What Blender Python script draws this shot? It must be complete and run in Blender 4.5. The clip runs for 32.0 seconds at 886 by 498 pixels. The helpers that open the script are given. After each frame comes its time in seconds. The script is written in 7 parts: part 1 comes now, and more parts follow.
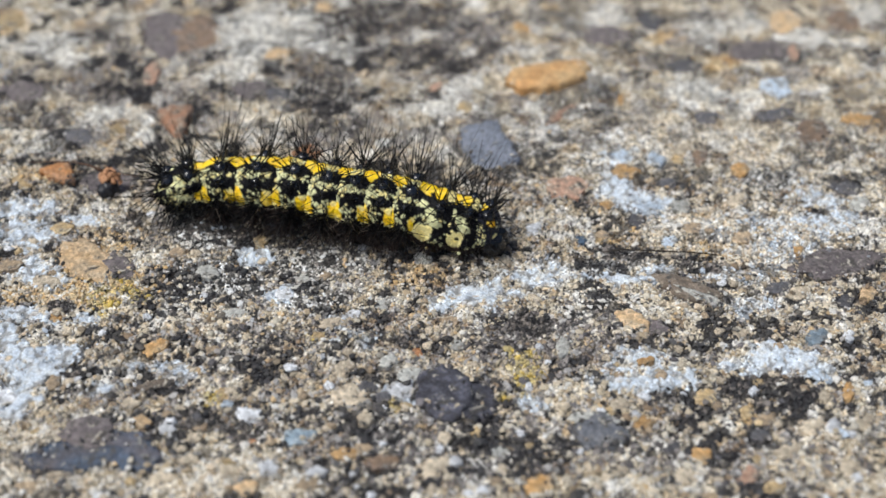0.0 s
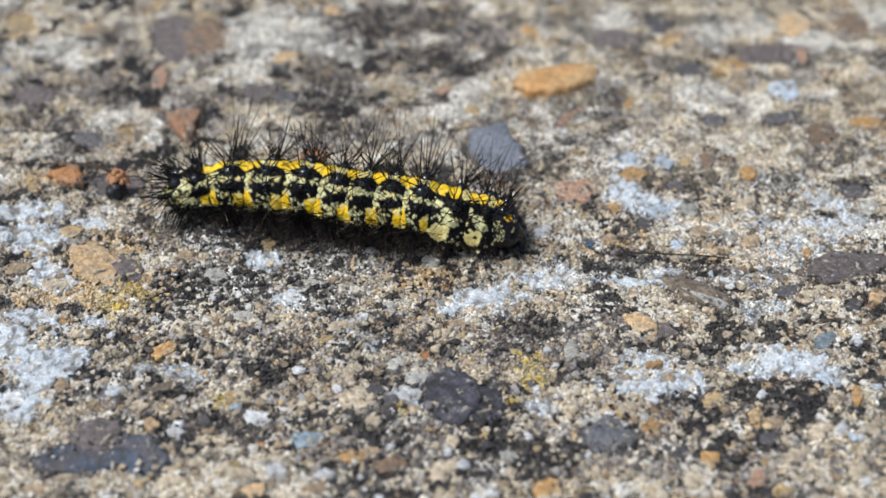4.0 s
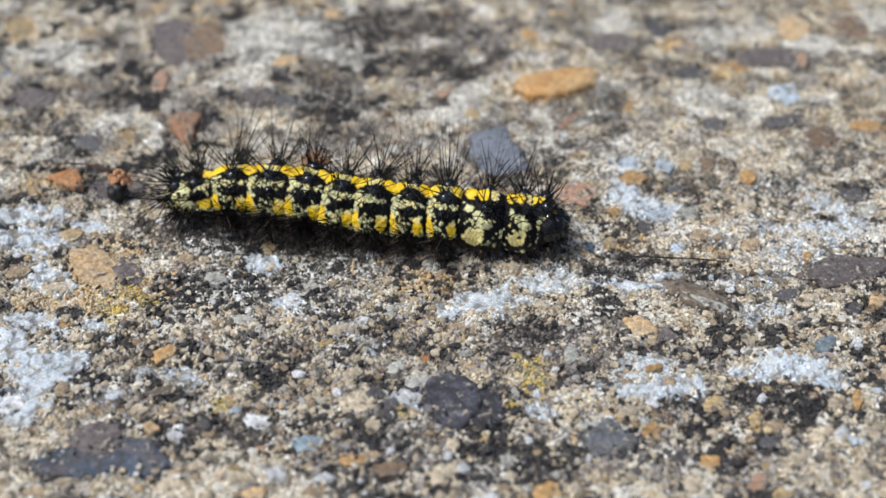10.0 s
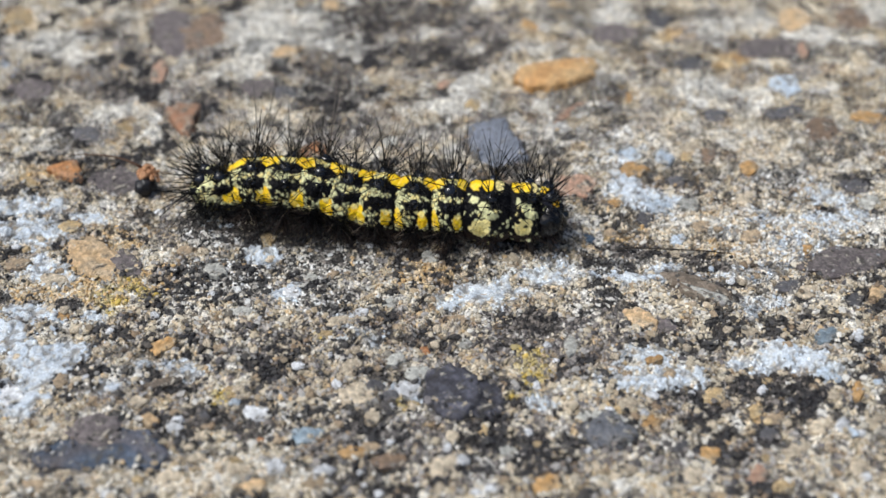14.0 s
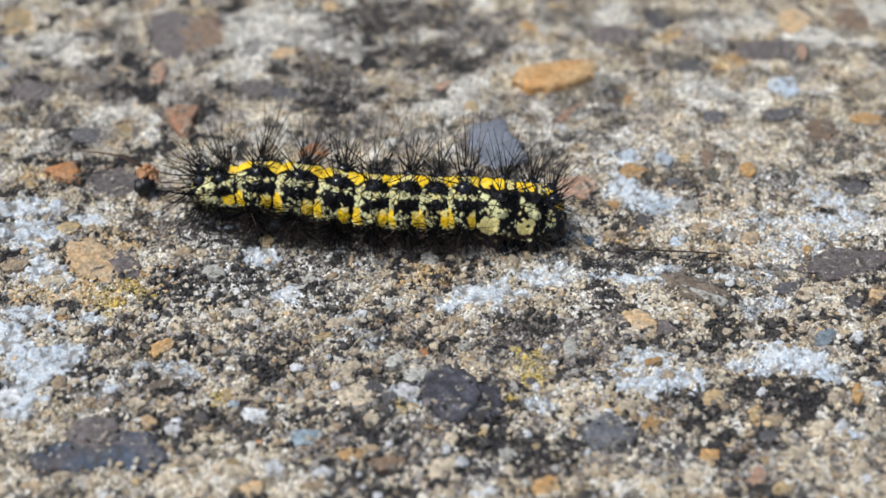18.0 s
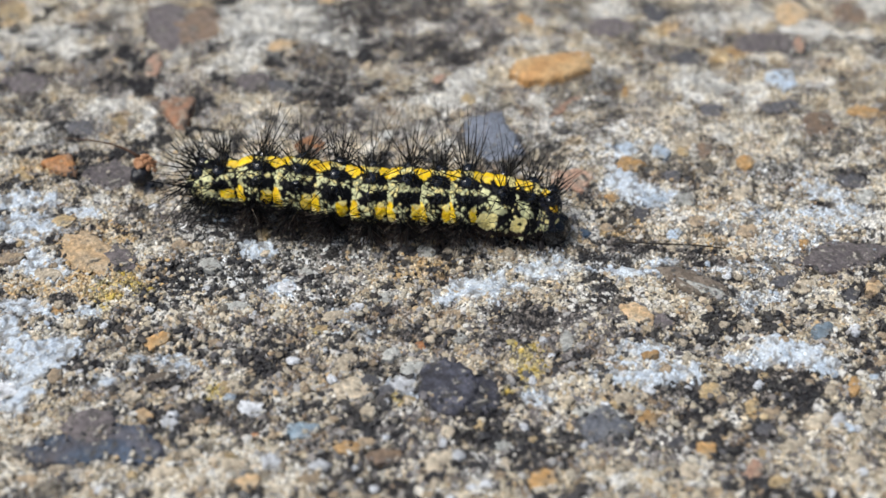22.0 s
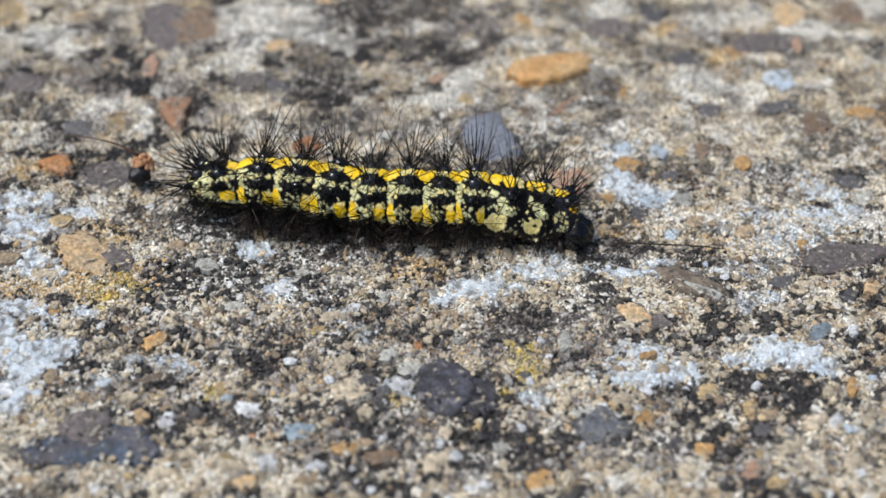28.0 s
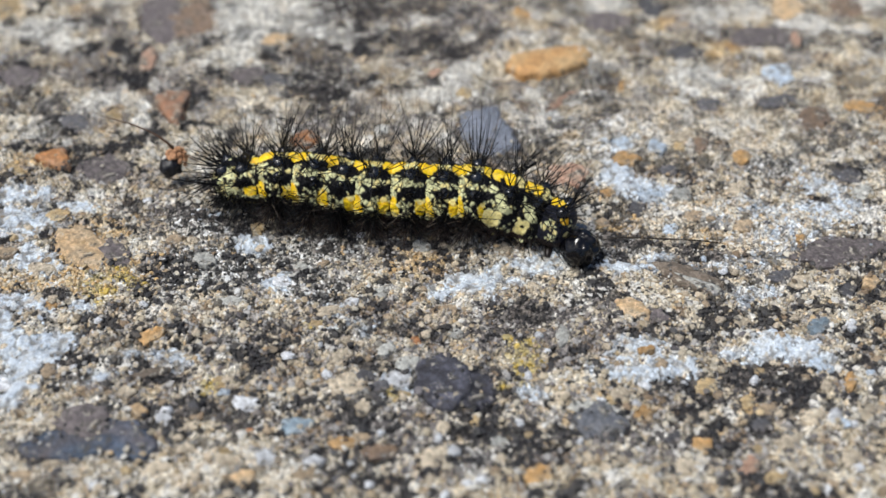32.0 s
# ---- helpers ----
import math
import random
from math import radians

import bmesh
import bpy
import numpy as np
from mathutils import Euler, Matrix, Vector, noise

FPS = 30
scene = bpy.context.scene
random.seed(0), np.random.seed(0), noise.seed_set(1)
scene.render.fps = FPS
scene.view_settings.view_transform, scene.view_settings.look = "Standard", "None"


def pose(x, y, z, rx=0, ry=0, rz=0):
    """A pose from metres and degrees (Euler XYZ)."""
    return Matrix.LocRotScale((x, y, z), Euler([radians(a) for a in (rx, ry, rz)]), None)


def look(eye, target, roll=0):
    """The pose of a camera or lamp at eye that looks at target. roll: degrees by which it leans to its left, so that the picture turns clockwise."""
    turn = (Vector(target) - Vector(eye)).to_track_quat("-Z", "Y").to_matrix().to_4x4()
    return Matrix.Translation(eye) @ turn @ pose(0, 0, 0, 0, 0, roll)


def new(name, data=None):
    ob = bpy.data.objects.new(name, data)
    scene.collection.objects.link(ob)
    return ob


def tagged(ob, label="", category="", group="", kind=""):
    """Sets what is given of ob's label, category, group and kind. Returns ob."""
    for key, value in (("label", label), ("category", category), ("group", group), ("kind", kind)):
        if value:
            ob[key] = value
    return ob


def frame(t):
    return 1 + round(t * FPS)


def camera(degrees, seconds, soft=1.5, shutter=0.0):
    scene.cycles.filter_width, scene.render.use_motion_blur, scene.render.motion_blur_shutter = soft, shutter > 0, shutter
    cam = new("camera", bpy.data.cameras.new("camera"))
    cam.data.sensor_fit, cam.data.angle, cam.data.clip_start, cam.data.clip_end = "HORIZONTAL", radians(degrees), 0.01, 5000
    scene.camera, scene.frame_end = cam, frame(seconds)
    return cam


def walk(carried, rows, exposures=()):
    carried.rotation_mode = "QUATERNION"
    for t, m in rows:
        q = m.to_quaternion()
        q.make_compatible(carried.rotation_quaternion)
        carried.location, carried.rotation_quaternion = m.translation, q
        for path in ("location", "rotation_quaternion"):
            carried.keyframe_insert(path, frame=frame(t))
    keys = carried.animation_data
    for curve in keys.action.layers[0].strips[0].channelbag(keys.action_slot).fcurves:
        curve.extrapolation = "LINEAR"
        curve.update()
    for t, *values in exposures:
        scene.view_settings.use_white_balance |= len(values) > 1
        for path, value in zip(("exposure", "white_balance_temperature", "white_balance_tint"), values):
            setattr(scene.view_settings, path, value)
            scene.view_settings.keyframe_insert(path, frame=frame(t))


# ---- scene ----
MM = 0.001


def at(x, y, z, ry=0, rz=0):
    """A pose from millimetres and degrees."""
    return pose(x * MM, y * MM, z * MM, 0, ry, rz)


# ---- camera ----
cam = camera(40, 32.0, soft=1.5)
cam.data.dof.use_dof = True
cam.data.dof.focus_distance = 0.0945
cam.data.dof.aperture_fstop = 25
walk(cam, [
    (0, look((-0.000011, -0.075980, 0.063777), (0.000640, 0.000116, 0), 0.293)),
    (0.5, look((-0.000013, -0.075711, 0.063526), (0.000530, -0.000188, 0), 0.232)),
    (1, look((-0.000024, -0.076245, 0.063960), (0.000376, 0.000005, 0), 0.215)),
    (1.5, look((-0.000015, -0.076380, 0.064084), (0.000166, 0.000894, 0), 0.076)),
    (2, look((-0.000018, -0.076320, 0.064031), (0.000035, 0.001020, 0), 0.033)),
    (2.5, look((-0.000008, -0.076191, 0.063930), (-0.000023, 0.000859, 0), -0.009)),
    (3, look((-0.000011, -0.076154, 0.063884), (-0.000049, 0.000709, 0), -0.017)),
    (3.5, look((-0.000009, -0.076051, 0.063800), (-0.000032, 0.000587, 0), -0.011)),
    (5.5, look((-0.000007, -0.076002, 0.063751), (0.000030, 0.000179, 0), 0.017)),
    (6, look((-0.000000, -0.075984, 0.063759), (0.000046, -0.000114, 0), 0.025)),
    (6.5, look((-0.000002, -0.075828, 0.063620), (0.000063, -0.000416, 0), 0.040)),
    (7, look((-0.000014, -0.075904, 0.063680), (0.000060, -0.000409, 0), 0.035)),
    (7.5, look((0.000001, -0.076362, 0.064063), (-0.000029, 0.000011, 0), 0.014)),
    (8, look((0.000000, -0.076312, 0.064019), (-0.000113, 0.000849, 0), -0.046)),
    (8.5, look((-0.000018, -0.076192, 0.063910), (-0.000130, 0.001238, 0), -0.024)),
    (9, look((-0.000026, -0.076052, 0.063798), (-0.000082, 0.001047, 0), -0.033)),
    (9.5, look((-0.000012, -0.076031, 0.063781), (-0.000044, 0.001010, 0), -0.005)),
    (10, look((-0.000014, -0.076002, 0.063766), (-0.000018, 0.000971, 0), -0.001)),
    (10.5, look((-0.000006, -0.075920, 0.063713), (-0.000042, 0.000901, 0), -0.023)),
    (11, look((-0.000010, -0.075929, 0.063708), (-0.000046, 0.000792, 0), -0.048)),
    (11.5, look((-0.000010, -0.075819, 0.063638), (-0.000019, 0.000727, 0), -0.036)),
    (12, look((-0.000006, -0.075841, 0.063649), (-0.000010, 0.000513, 0), -0.012)),
    (12.5, look((-0.000003, -0.075871, 0.063649), (0.000005, 0.000238, 0), 0.013)),
    (13, look((-0.000007, -0.075844, 0.063633), (-0.000000, 0.000003, 0), 0.001)),
    (13.5, look((-0.000008, -0.075839, 0.063631), (0.000008, -0.000100, 0), 0.017)),
    (14, look((-0.000010, -0.075824, 0.063629), (0.000009, -0.000117, 0), 0.003)),
    (14.5, look((-0.000008, -0.075829, 0.063619), (-0.000006, -0.000214, 0), -0.003)),
    (16.5, look((0.000000, -0.075739, 0.063523), (0.000074, -0.000004, 0), 0.058)),
    (17, look((-0.000001, -0.075741, 0.063572), (0.000054, 0.000052, 0), 0.037)),
    (17.5, look((-0.000011, -0.075735, 0.063568), (0.000060, 0.000159, 0), 0.041)),
    (18, look((-0.000013, -0.075727, 0.063531), (0.000087, 0.000085, 0), 0.059)),
    (18.5, look((-0.000006, -0.075611, 0.063446), (0.000104, -0.000053, 0), 0.056)),
    (19, look((0.000007, -0.075608, 0.063467), (0.000137, -0.000087, 0), 0.089)),
    (19.5, look((0.000001, -0.075648, 0.063481), (0.000151, -0.000200, 0), 0.080)),
    (20, look((-0.000007, -0.075587, 0.063419), (0.000160, -0.000481, 0), 0.080)),
    (20.5, look((0.000005, -0.075576, 0.063411), (0.000176, -0.000525, 0), 0.103)),
    (21, look((-0.000002, -0.075578, 0.063426), (0.000234, -0.000682, 0), 0.104)),
    (21.5, look((-0.000001, -0.075594, 0.063424), (0.000294, -0.000797, 0), 0.156)),
    (22, look((-0.000001, -0.075602, 0.063428), (0.000361, -0.000791, 0), 0.202)),
    (22.5, look((0.000009, -0.075577, 0.063425), (0.000441, -0.000821, 0), 0.263)),
    (23, look((0.000012, -0.075593, 0.063446), (0.000449, -0.000747, 0), 0.286)),
    (23.5, look((0.000021, -0.075527, 0.063396), (0.000456, -0.000729, 0), 0.281)),
    (24, look((0.000005, -0.075470, 0.063332), (0.000469, -0.000846, 0), 0.301)),
    (24.5, look((0.000004, -0.075483, 0.063354), (0.000491, -0.000854, 0), 0.306)),
    (25, look((0.000011, -0.075476, 0.063352), (0.000533, -0.000962, 0), 0.327)),
    (25.5, look((0.000013, -0.075498, 0.063343), (0.000533, -0.001011, 0), 0.282)),
    (27.5, look((0.000013, -0.075522, 0.063365), (0.000542, -0.000614, 0), 0.311)),
    (28, look((0.000010, -0.075458, 0.063328), (0.000556, -0.000742, 0), 0.321)),
    (28.5, look((0.000011, -0.075502, 0.063353), (0.000597, -0.000676, 0), 0.332)),
    (29, look((0.000011, -0.075491, 0.063357), (0.000612, -0.000642, 0), 0.347)),
    (29.5, look((0.000009, -0.075451, 0.063300), (0.000641, -0.000822, 0), 0.346)),
    (30, look((0.000017, -0.075461, 0.063337), (0.000671, -0.000747, 0), 0.383)),
    (30.5, look((0.000019, -0.075453, 0.063328), (0.000677, -0.000719, 0), 0.371)),
    (31, look((0.000017, -0.075413, 0.063283), (0.000717, -0.000858, 0), 0.411)),
    (31.5, look((0.000032, -0.075390, 0.063263), (0.000715, -0.001178, 0), 0.415)),
    (32, look((0.000025, -0.075322, 0.063242), (0.000716, -0.001447, 0), 0.419)),
], exposures=[(0, 0.15, 6300, 6.8), (32, 0.15, 6300, 6.8)])

# ---- light: bright, hazy daylight ----
SUN_UP, SUN_TURN = radians(64), radians(-108)   # above the ground; turned from +y towards +x
world = bpy.data.worlds.new("daylight")
scene.world = world
world.use_nodes = True
sky = world.node_tree.nodes.new("ShaderNodeTexSky")
sky.sky_type, sky.sun_disc = "NISHITA", False
sky.sun_elevation, sky.sun_rotation = SUN_UP, SUN_TURN
sky.air_density, sky.dust_density, sky.ozone_density = 1.0, 4.0, 1.0
backdrop = world.node_tree.nodes["Background"]
backdrop.inputs["Strength"].default_value = 0.09
world.node_tree.links.new(sky.outputs["Color"], backdrop.inputs["Color"])
sun = new("sun", bpy.data.lights.new("sun", "SUN"))
sun.data.energy, sun.data.angle, sun.data.color = 2.3, radians(14), (1.0, 0.97, 0.92)
sun.matrix_world = look((math.sin(SUN_TURN) * math.cos(SUN_UP), math.cos(SUN_TURN) * math.cos(SUN_UP), math.sin(SUN_UP)), (0, 0, 0))


# ---- materials ----
def material(name, rough=0.8, spec=0.4):
    mat = bpy.data.materials.new(name)
    mat.use_nodes = True
    nt = mat.node_tree
    bsdf = nt.nodes["Principled BSDF"]
    bsdf.inputs["Roughness"].default_value = rough
    bsdf.inputs["Specular IOR Level"].default_value = spec
    return mat, nt, bsdf


def grain(nt, scale, detail=4.0, rough=0.6):
    """A noise in object space; scale is features per metre."""
    co = nt.nodes.new("ShaderNodeTexCoord")
    tex = nt.nodes.new("ShaderNodeTexNoise")
    tex.inputs["Scale"].default_value = scale
    tex.inputs["Detail"].default_value = detail
    tex.inputs["Roughness"].default_value = rough
    nt.links.new(co.outputs["Object"], tex.inputs["Vector"])
    return tex.outputs["Fac"]


def spread(nt, value, low, high):
    node = nt.nodes.new("ShaderNodeMapRange")
    node.inputs["To Min"].default_value, node.inputs["To Max"].default_value = low, high
    node.inputs["From Min"].default_value, node.inputs["From Max"].default_value = 0.25, 0.75
    nt.links.new(value, node.inputs["Value"])
    return node.outputs["Result"]


def times(nt, colour, factor):
    node = nt.nodes.new("ShaderNodeVectorMath")
    node.operation = "MULTIPLY"
    nt.links.new(colour, node.inputs[0])
    nt.links.new(factor, node.inputs[1])
    return node.outputs["Vector"]


def bumped(nt, bsdf, height, strength, distance):
    node = nt.nodes.new("ShaderNodeBump")
    node.inputs["Strength"].default_value, node.inputs["Distance"].default_value = strength, distance
    nt.links.new(height, node.inputs["Height"])
    nt.links.new(node.outputs["Normal"], bsdf.inputs["Normal"])


def cells(nt, scale):
    """A random value for each tiny crystal."""
    co = nt.nodes.new("ShaderNodeTexCoord")
    tex = nt.nodes.new("ShaderNodeTexVoronoi")
    tex.inputs["Scale"].default_value = scale
    nt.links.new(co.outputs["Object"], tex.inputs["Vector"])
    split = nt.nodes.new("ShaderNodeSeparateColor")
    nt.links.new(tex.outputs["Color"], split.inputs["Color"])
    return split.outputs["Red"]


def toned(name, rough, spec, fine, bump, swing=0.3, crystal=None):
    """A surface whose base colour comes with the mesh, with fine grain on it."""
    mat, nt, bsdf = material(name, rough, spec)
    tone = nt.nodes.new("ShaderNodeAttribute")
    tone.attribute_name = "tone"
    noise_fine = grain(nt, fine)
    colour = times(nt, tone.outputs["Color"], spread(nt, noise_fine, 1 - swing, 1 + swing))
    if crystal:
        mix = nt.nodes.new("ShaderNodeMix")
        mix.inputs["A"].default_value = 1.0
        nt.links.new(tone.outputs["Alpha"], mix.inputs["Factor"])
        nt.links.new(spread(nt, cells(nt, crystal), 0.5, 1.42), mix.inputs["B"])
        colour = times(nt, colour, mix.outputs["Result"])
    nt.links.new(colour, bsdf.inputs["Base Color"])
    nt.links.new(spread(nt, grain(nt, fine * 0.4), rough - 0.12, min(1.0, rough + 0.12)), bsdf.inputs["Roughness"])
    bumped(nt, bsdf, noise_fine, bump, 0.06 * MM)
    return mat


def mineral(name, colour, second, rough=0.75, spec=0.4, blotch=700, bump=0.9, crust=0.85):
    """Stone: two colours in blotches, crystals, specks of dark and pale crust, a shift from stone to stone."""
    mat, nt, bsdf = material(name, rough, spec)

    def blend(a, b, factor):
        mix = nt.nodes.new("ShaderNodeMix")
        mix.data_type = "RGBA"
        for slot, value in (("A", a), ("B", b)):
            if isinstance(value, tuple):
                mix.inputs[slot].default_value = (*value, 1)
            else:
                nt.links.new(value, mix.inputs[slot])
        nt.links.new(factor, mix.inputs["Factor"])
        return mix.outputs["Result"]

    def specks(scale, start, end):
        node = nt.nodes.new("ShaderNodeMapRange")
        node.inputs["From Min"].default_value, node.inputs["From Max"].default_value = start, end
        nt.links.new(grain(nt, scale, 6, 0.65), node.inputs["Value"])
        return node.outputs["Result"]

    two = blend(colour, second, spread(nt, grain(nt, blotch, 5), -0.3, 1.3))
    fine = grain(nt, 5200, 5, 0.7)
    a = times(nt, two, spread(nt, fine, 0.55, 1.45))
    a = times(nt, a, spread(nt, cells(nt, 3600), 0.78, 1.2))
    info = nt.nodes.new("ShaderNodeObjectInfo")
    shift = nt.nodes.new("ShaderNodeMapRange")
    shift.inputs["To Min"].default_value, shift.inputs["To Max"].default_value = 0.75, 1.2
    nt.links.new(info.outputs["Random"], shift.inputs["Value"])
    a = times(nt, a, shift.outputs["Result"])
    a = blend(a, (0.07, 0.064, 0.058), specks(1300, 0.66 - 0.12 * crust, 0.74 - 0.12 * crust))
    a = blend(a, (0.5, 0.46, 0.38), specks(1750, 0.68 - 0.1 * crust, 0.76 - 0.1 * crust))
    nt.links.new(a, bsdf.inputs["Base Color"])
    nt.links.new(spread(nt, grain(nt, 2500), rough - 0.15, min(1.0, rough + 0.15)), bsdf.inputs["Roughness"])
    bumped(nt, bsdf, fine, bump, 0.12 * MM)
    return mat


def plain(name, colour, rough, spec, fine=6000, bump=0.3, swing=0.35):
    mat, nt, bsdf = material(name, rough, spec)
    rgb = nt.nodes.new("ShaderNodeRGB")
    rgb.outputs[0].default_value = (*colour, 1)
    noise_fine = grain(nt, fine)
    nt.links.new(times(nt, rgb.outputs[0], spread(nt, noise_fine, 1 - swing, 1 + swing)), bsdf.inputs["Base Color"])
    bumped(nt, bsdf, noise_fine, bump, 0.04 * MM)
    return mat


CONCRETE = toned("weathered_concrete", 0.88, 0.3, 7000, 1.0, 0.4, 4800)
SAND = toned("sand_grains", 0.65, 0.5, 9000, 0.6, 0.3)
SKIN = toned("caterpillar_skin", 0.5, 0.13, 9000, 0.35, 0.18)
ROCK = {
    "ochre": mineral("ochre_stone", (0.44, 0.31, 0.15), (0.52, 0.42, 0.27)),
    "orange": mineral("orange_flint", (0.48, 0.27, 0.095), (0.45, 0.32, 0.18), 0.6, crust=0.6),
    "ember": mineral("burnt_orange_stone", (0.52, 0.23, 0.075), (0.44, 0.25, 0.14), 0.6, crust=0.4),
    "amber": mineral("amber_flint", (0.54, 0.29, 0.11), (0.57, 0.39, 0.2), 0.5, blotch=350, bump=0.4, crust=0.25),
    "peach": mineral("peach_stone", (0.64, 0.43, 0.23), (0.58, 0.45, 0.3), crust=0.6),
    "pink": mineral("pink_stone", (0.45, 0.26, 0.18), (0.43, 0.32, 0.24), crust=1.0),
    "terracotta": mineral("terracotta_stone", (0.31, 0.15, 0.085), (0.27, 0.19, 0.135)),
    "rust": mineral("rust_stone", (0.42, 0.18, 0.07), (0.3, 0.18, 0.11)),
    "brown": mineral("brown_stone", (0.25, 0.17, 0.11), (0.2, 0.15, 0.12)),
    "umber": mineral("umber_stone", (0.16, 0.125, 0.095), (0.24, 0.2, 0.16)),
    "tan": mineral("tan_stone", (0.45, 0.34, 0.22), (0.36, 0.28, 0.2)),
    "cream": mineral("cream_stone", (0.58, 0.5, 0.38), (0.5, 0.41, 0.3)),
    "white": mineral("white_quartz", (0.72, 0.73, 0.75), (0.56, 0.57, 0.6), 0.6),
    "grey": mineral("grey_stone", (0.42, 0.42, 0.39), (0.5, 0.49, 0.45)),
    "skyblue": mineral("pale_blue_stone", (0.46, 0.55, 0.66), (0.56, 0.6, 0.64), 0.6),
    "steel": mineral("blue_grey_slate", (0.2, 0.215, 0.26), (0.155, 0.17, 0.205), 0.5, 0.5, 700, 0.9, 0.6),
    "steelblue": mineral("steel_blue_stone", (0.2, 0.27, 0.33), (0.3, 0.34, 0.37), 0.6),
    "slateblue": mineral("grey_blue_stone", (0.14, 0.15, 0.18), (0.24, 0.24, 0.25), 0.7),
    "slate": mineral("dark_slate", (0.1, 0.1, 0.11), (0.14, 0.13, 0.135), 0.7),
    "mauve": mineral("mauve_grey_stone", (0.14, 0.118, 0.122), (0.19, 0.165, 0.16), 0.8),
    "basalt": mineral("blue_black_flint", (0.028, 0.026, 0.03), (0.115, 0.115, 0.15), 0.5, 0.5, 900, 1.6),
    "flint": mineral("mauve_blue_flint", (0.125, 0.108, 0.112), (0.075, 0.115, 0.185), 0.5, 0.5, 420, 0.9, 0.8),
    "indigo": mineral("deep_blue_chip", (0.05, 0.085, 0.14), (0.09, 0.13, 0.18), 0.5),
}
CHITIN = plain("black_chitin", (0.003, 0.003, 0.005), 0.17, 0.5, 1500, 0.6)
WART = plain("blue_black_wart", (0.009, 0.011, 0.018), 0.24, 0.7, 2500, 1.0)
SETA = plain("black_bristle", (0.003, 0.003, 0.004), 0.4, 0.2, 3000, 0.0, 0.2)
SETA_BROWN = plain("brown_bristle", (0.03, 0.019, 0.016), 0.5, 0.25, 3000, 0.0, 0.3)
SETA_PALE = plain("pale_bristle", (0.22, 0.17, 0.13), 0.45, 0.5, 3000, 0.0, 0.3)
LEG = plain("dark_leg", (0.02, 0.014, 0.012), 0.4, 0.5)
PROLEG = plain("brown_proleg", (0.06, 0.035, 0.03), 0.55, 0.4)
SEED = plain("black_seed", (0.008, 0.008, 0.012), 0.45, 0.5, 3500, 0.8)
HUSK = plain("orange_husk", (0.48, 0.25, 0.13), 0.7, 0.4, 3500, 0.5)
TWIG = plain("blackened_twig", (0.035, 0.028, 0.022), 0.8, 0.3, 2500, 0.8, 0.6)
STALK = plain("dry_brown_stalk", (0.1, 0.055, 0.035), 0.7, 0.3)


# ---- mesh tools ----
def fast_mesh(name, verts, faces, tone=None, smooth=True, speckled=1.0):
    """A mesh from arrays; faces all of one size."""
    me = bpy.data.meshes.new(name)
    verts, faces = np.asarray(verts, dtype=np.float32), np.asarray(faces, dtype=np.int32)
    k = faces.shape[1]
    me.vertices.add(len(verts))
    me.vertices.foreach_set("co", verts.ravel())
    me.loops.add(faces.size)
    me.loops.foreach_set("vertex_index", faces.ravel())
    me.polygons.add(len(faces))
    me.polygons.foreach_set("loop_start", np.arange(len(faces), dtype=np.int32) * k)
    me.polygons.foreach_set("use_smooth", np.full(len(faces), smooth))
    me.update(calc_edges=True)
    if tone is not None:
        rgba = np.ones((len(verts), 4), dtype=np.float32)
        rgba[:, :3], rgba[:, 3] = tone, speckled
        me.color_attributes.new("tone", "FLOAT_COLOR", "POINT").data.foreach_set("color", rgba.ravel())
    return me


def put(name, me, mat, parent=None, label="", m=None):
    """Links a mesh as one object, under a thing or a part."""
    if not me.materials:
        me.materials.append(mat)
    ob = new(name, me)
    ob.parent = parent
    if m is not None:
        ob.matrix_basis = m
    return tagged(ob, label) if label else ob


LATTICE = np.random.RandomState(5).rand(256, 256)


def wave(x, y):
    """Smooth noise from -1 to 1 over arrays, one feature a unit."""
    xi, yi = np.floor(x).astype(int), np.floor(y).astype(int)
    fx, fy = x - xi, y - yi
    fx, fy = fx * fx * (3 - 2 * fx), fy * fy * (3 - 2 * fy)
    a, b = LATTICE[xi & 255, yi & 255], LATTICE[(xi + 1) & 255, yi & 255]
    c, d = LATTICE[xi & 255, (yi + 1) & 255], LATTICE[(xi + 1) & 255, (yi + 1) & 255]
    return 2 * ((a * (1 - fx) + b * fx) * (1 - fy) + (c * (1 - fx) + d * fx) * fy) - 1


def waves(x, y):
    return (wave(x, y) + 0.5 * wave(2.1 * x + 17, 2.1 * y + 5) + 0.25 * wave(4.3 * x + 3, 4.3 * y + 31)) / 1.5


# ---- the ground: what grows and lies in the concrete, and painted shade (millimetres) ----
STAINS_AND_SHADE, STONES = [], []
SHED = {"mauve": "G", "flint": "G", "slate": "D", "basalt": "D", "umber": "G", "slateblue": "D", "ochre": "O", "brown": "G"}   # grit that each stone sheds


def stain_or_shade(kind, x, y, rx, ry, turn, strength):
    """A patch of lichen, bloom, crust or painted shade. W white, P pale, B bluish, C cream, O ochre, Y yellow, D black,
    K speckled, G grey-brown.
    """
    STAINS_AND_SHADE.append((kind, x, y, rx, ry, radians(turn), strength * (0.9 if kind == "G" else 1)))


SHAPES = {}


def lay(tone, x, y, rx, ry, turn, high, corners=0, spin=0, blunt=0.12):
    """A stone set in the concrete: half axes, turn in degrees, height over the ground; for a stone of plain shape its corners and where they point."""
    if corners:
        SHAPES[len(STONES)] = (corners, radians(spin), blunt)
    STONES.append((tone, x, y, rx, ry, radians(turn), high))
    if tone in SHED:
        STAINS_AND_SHADE.append((SHED[tone], x, y, rx, ry, radians(turn), 0.7))


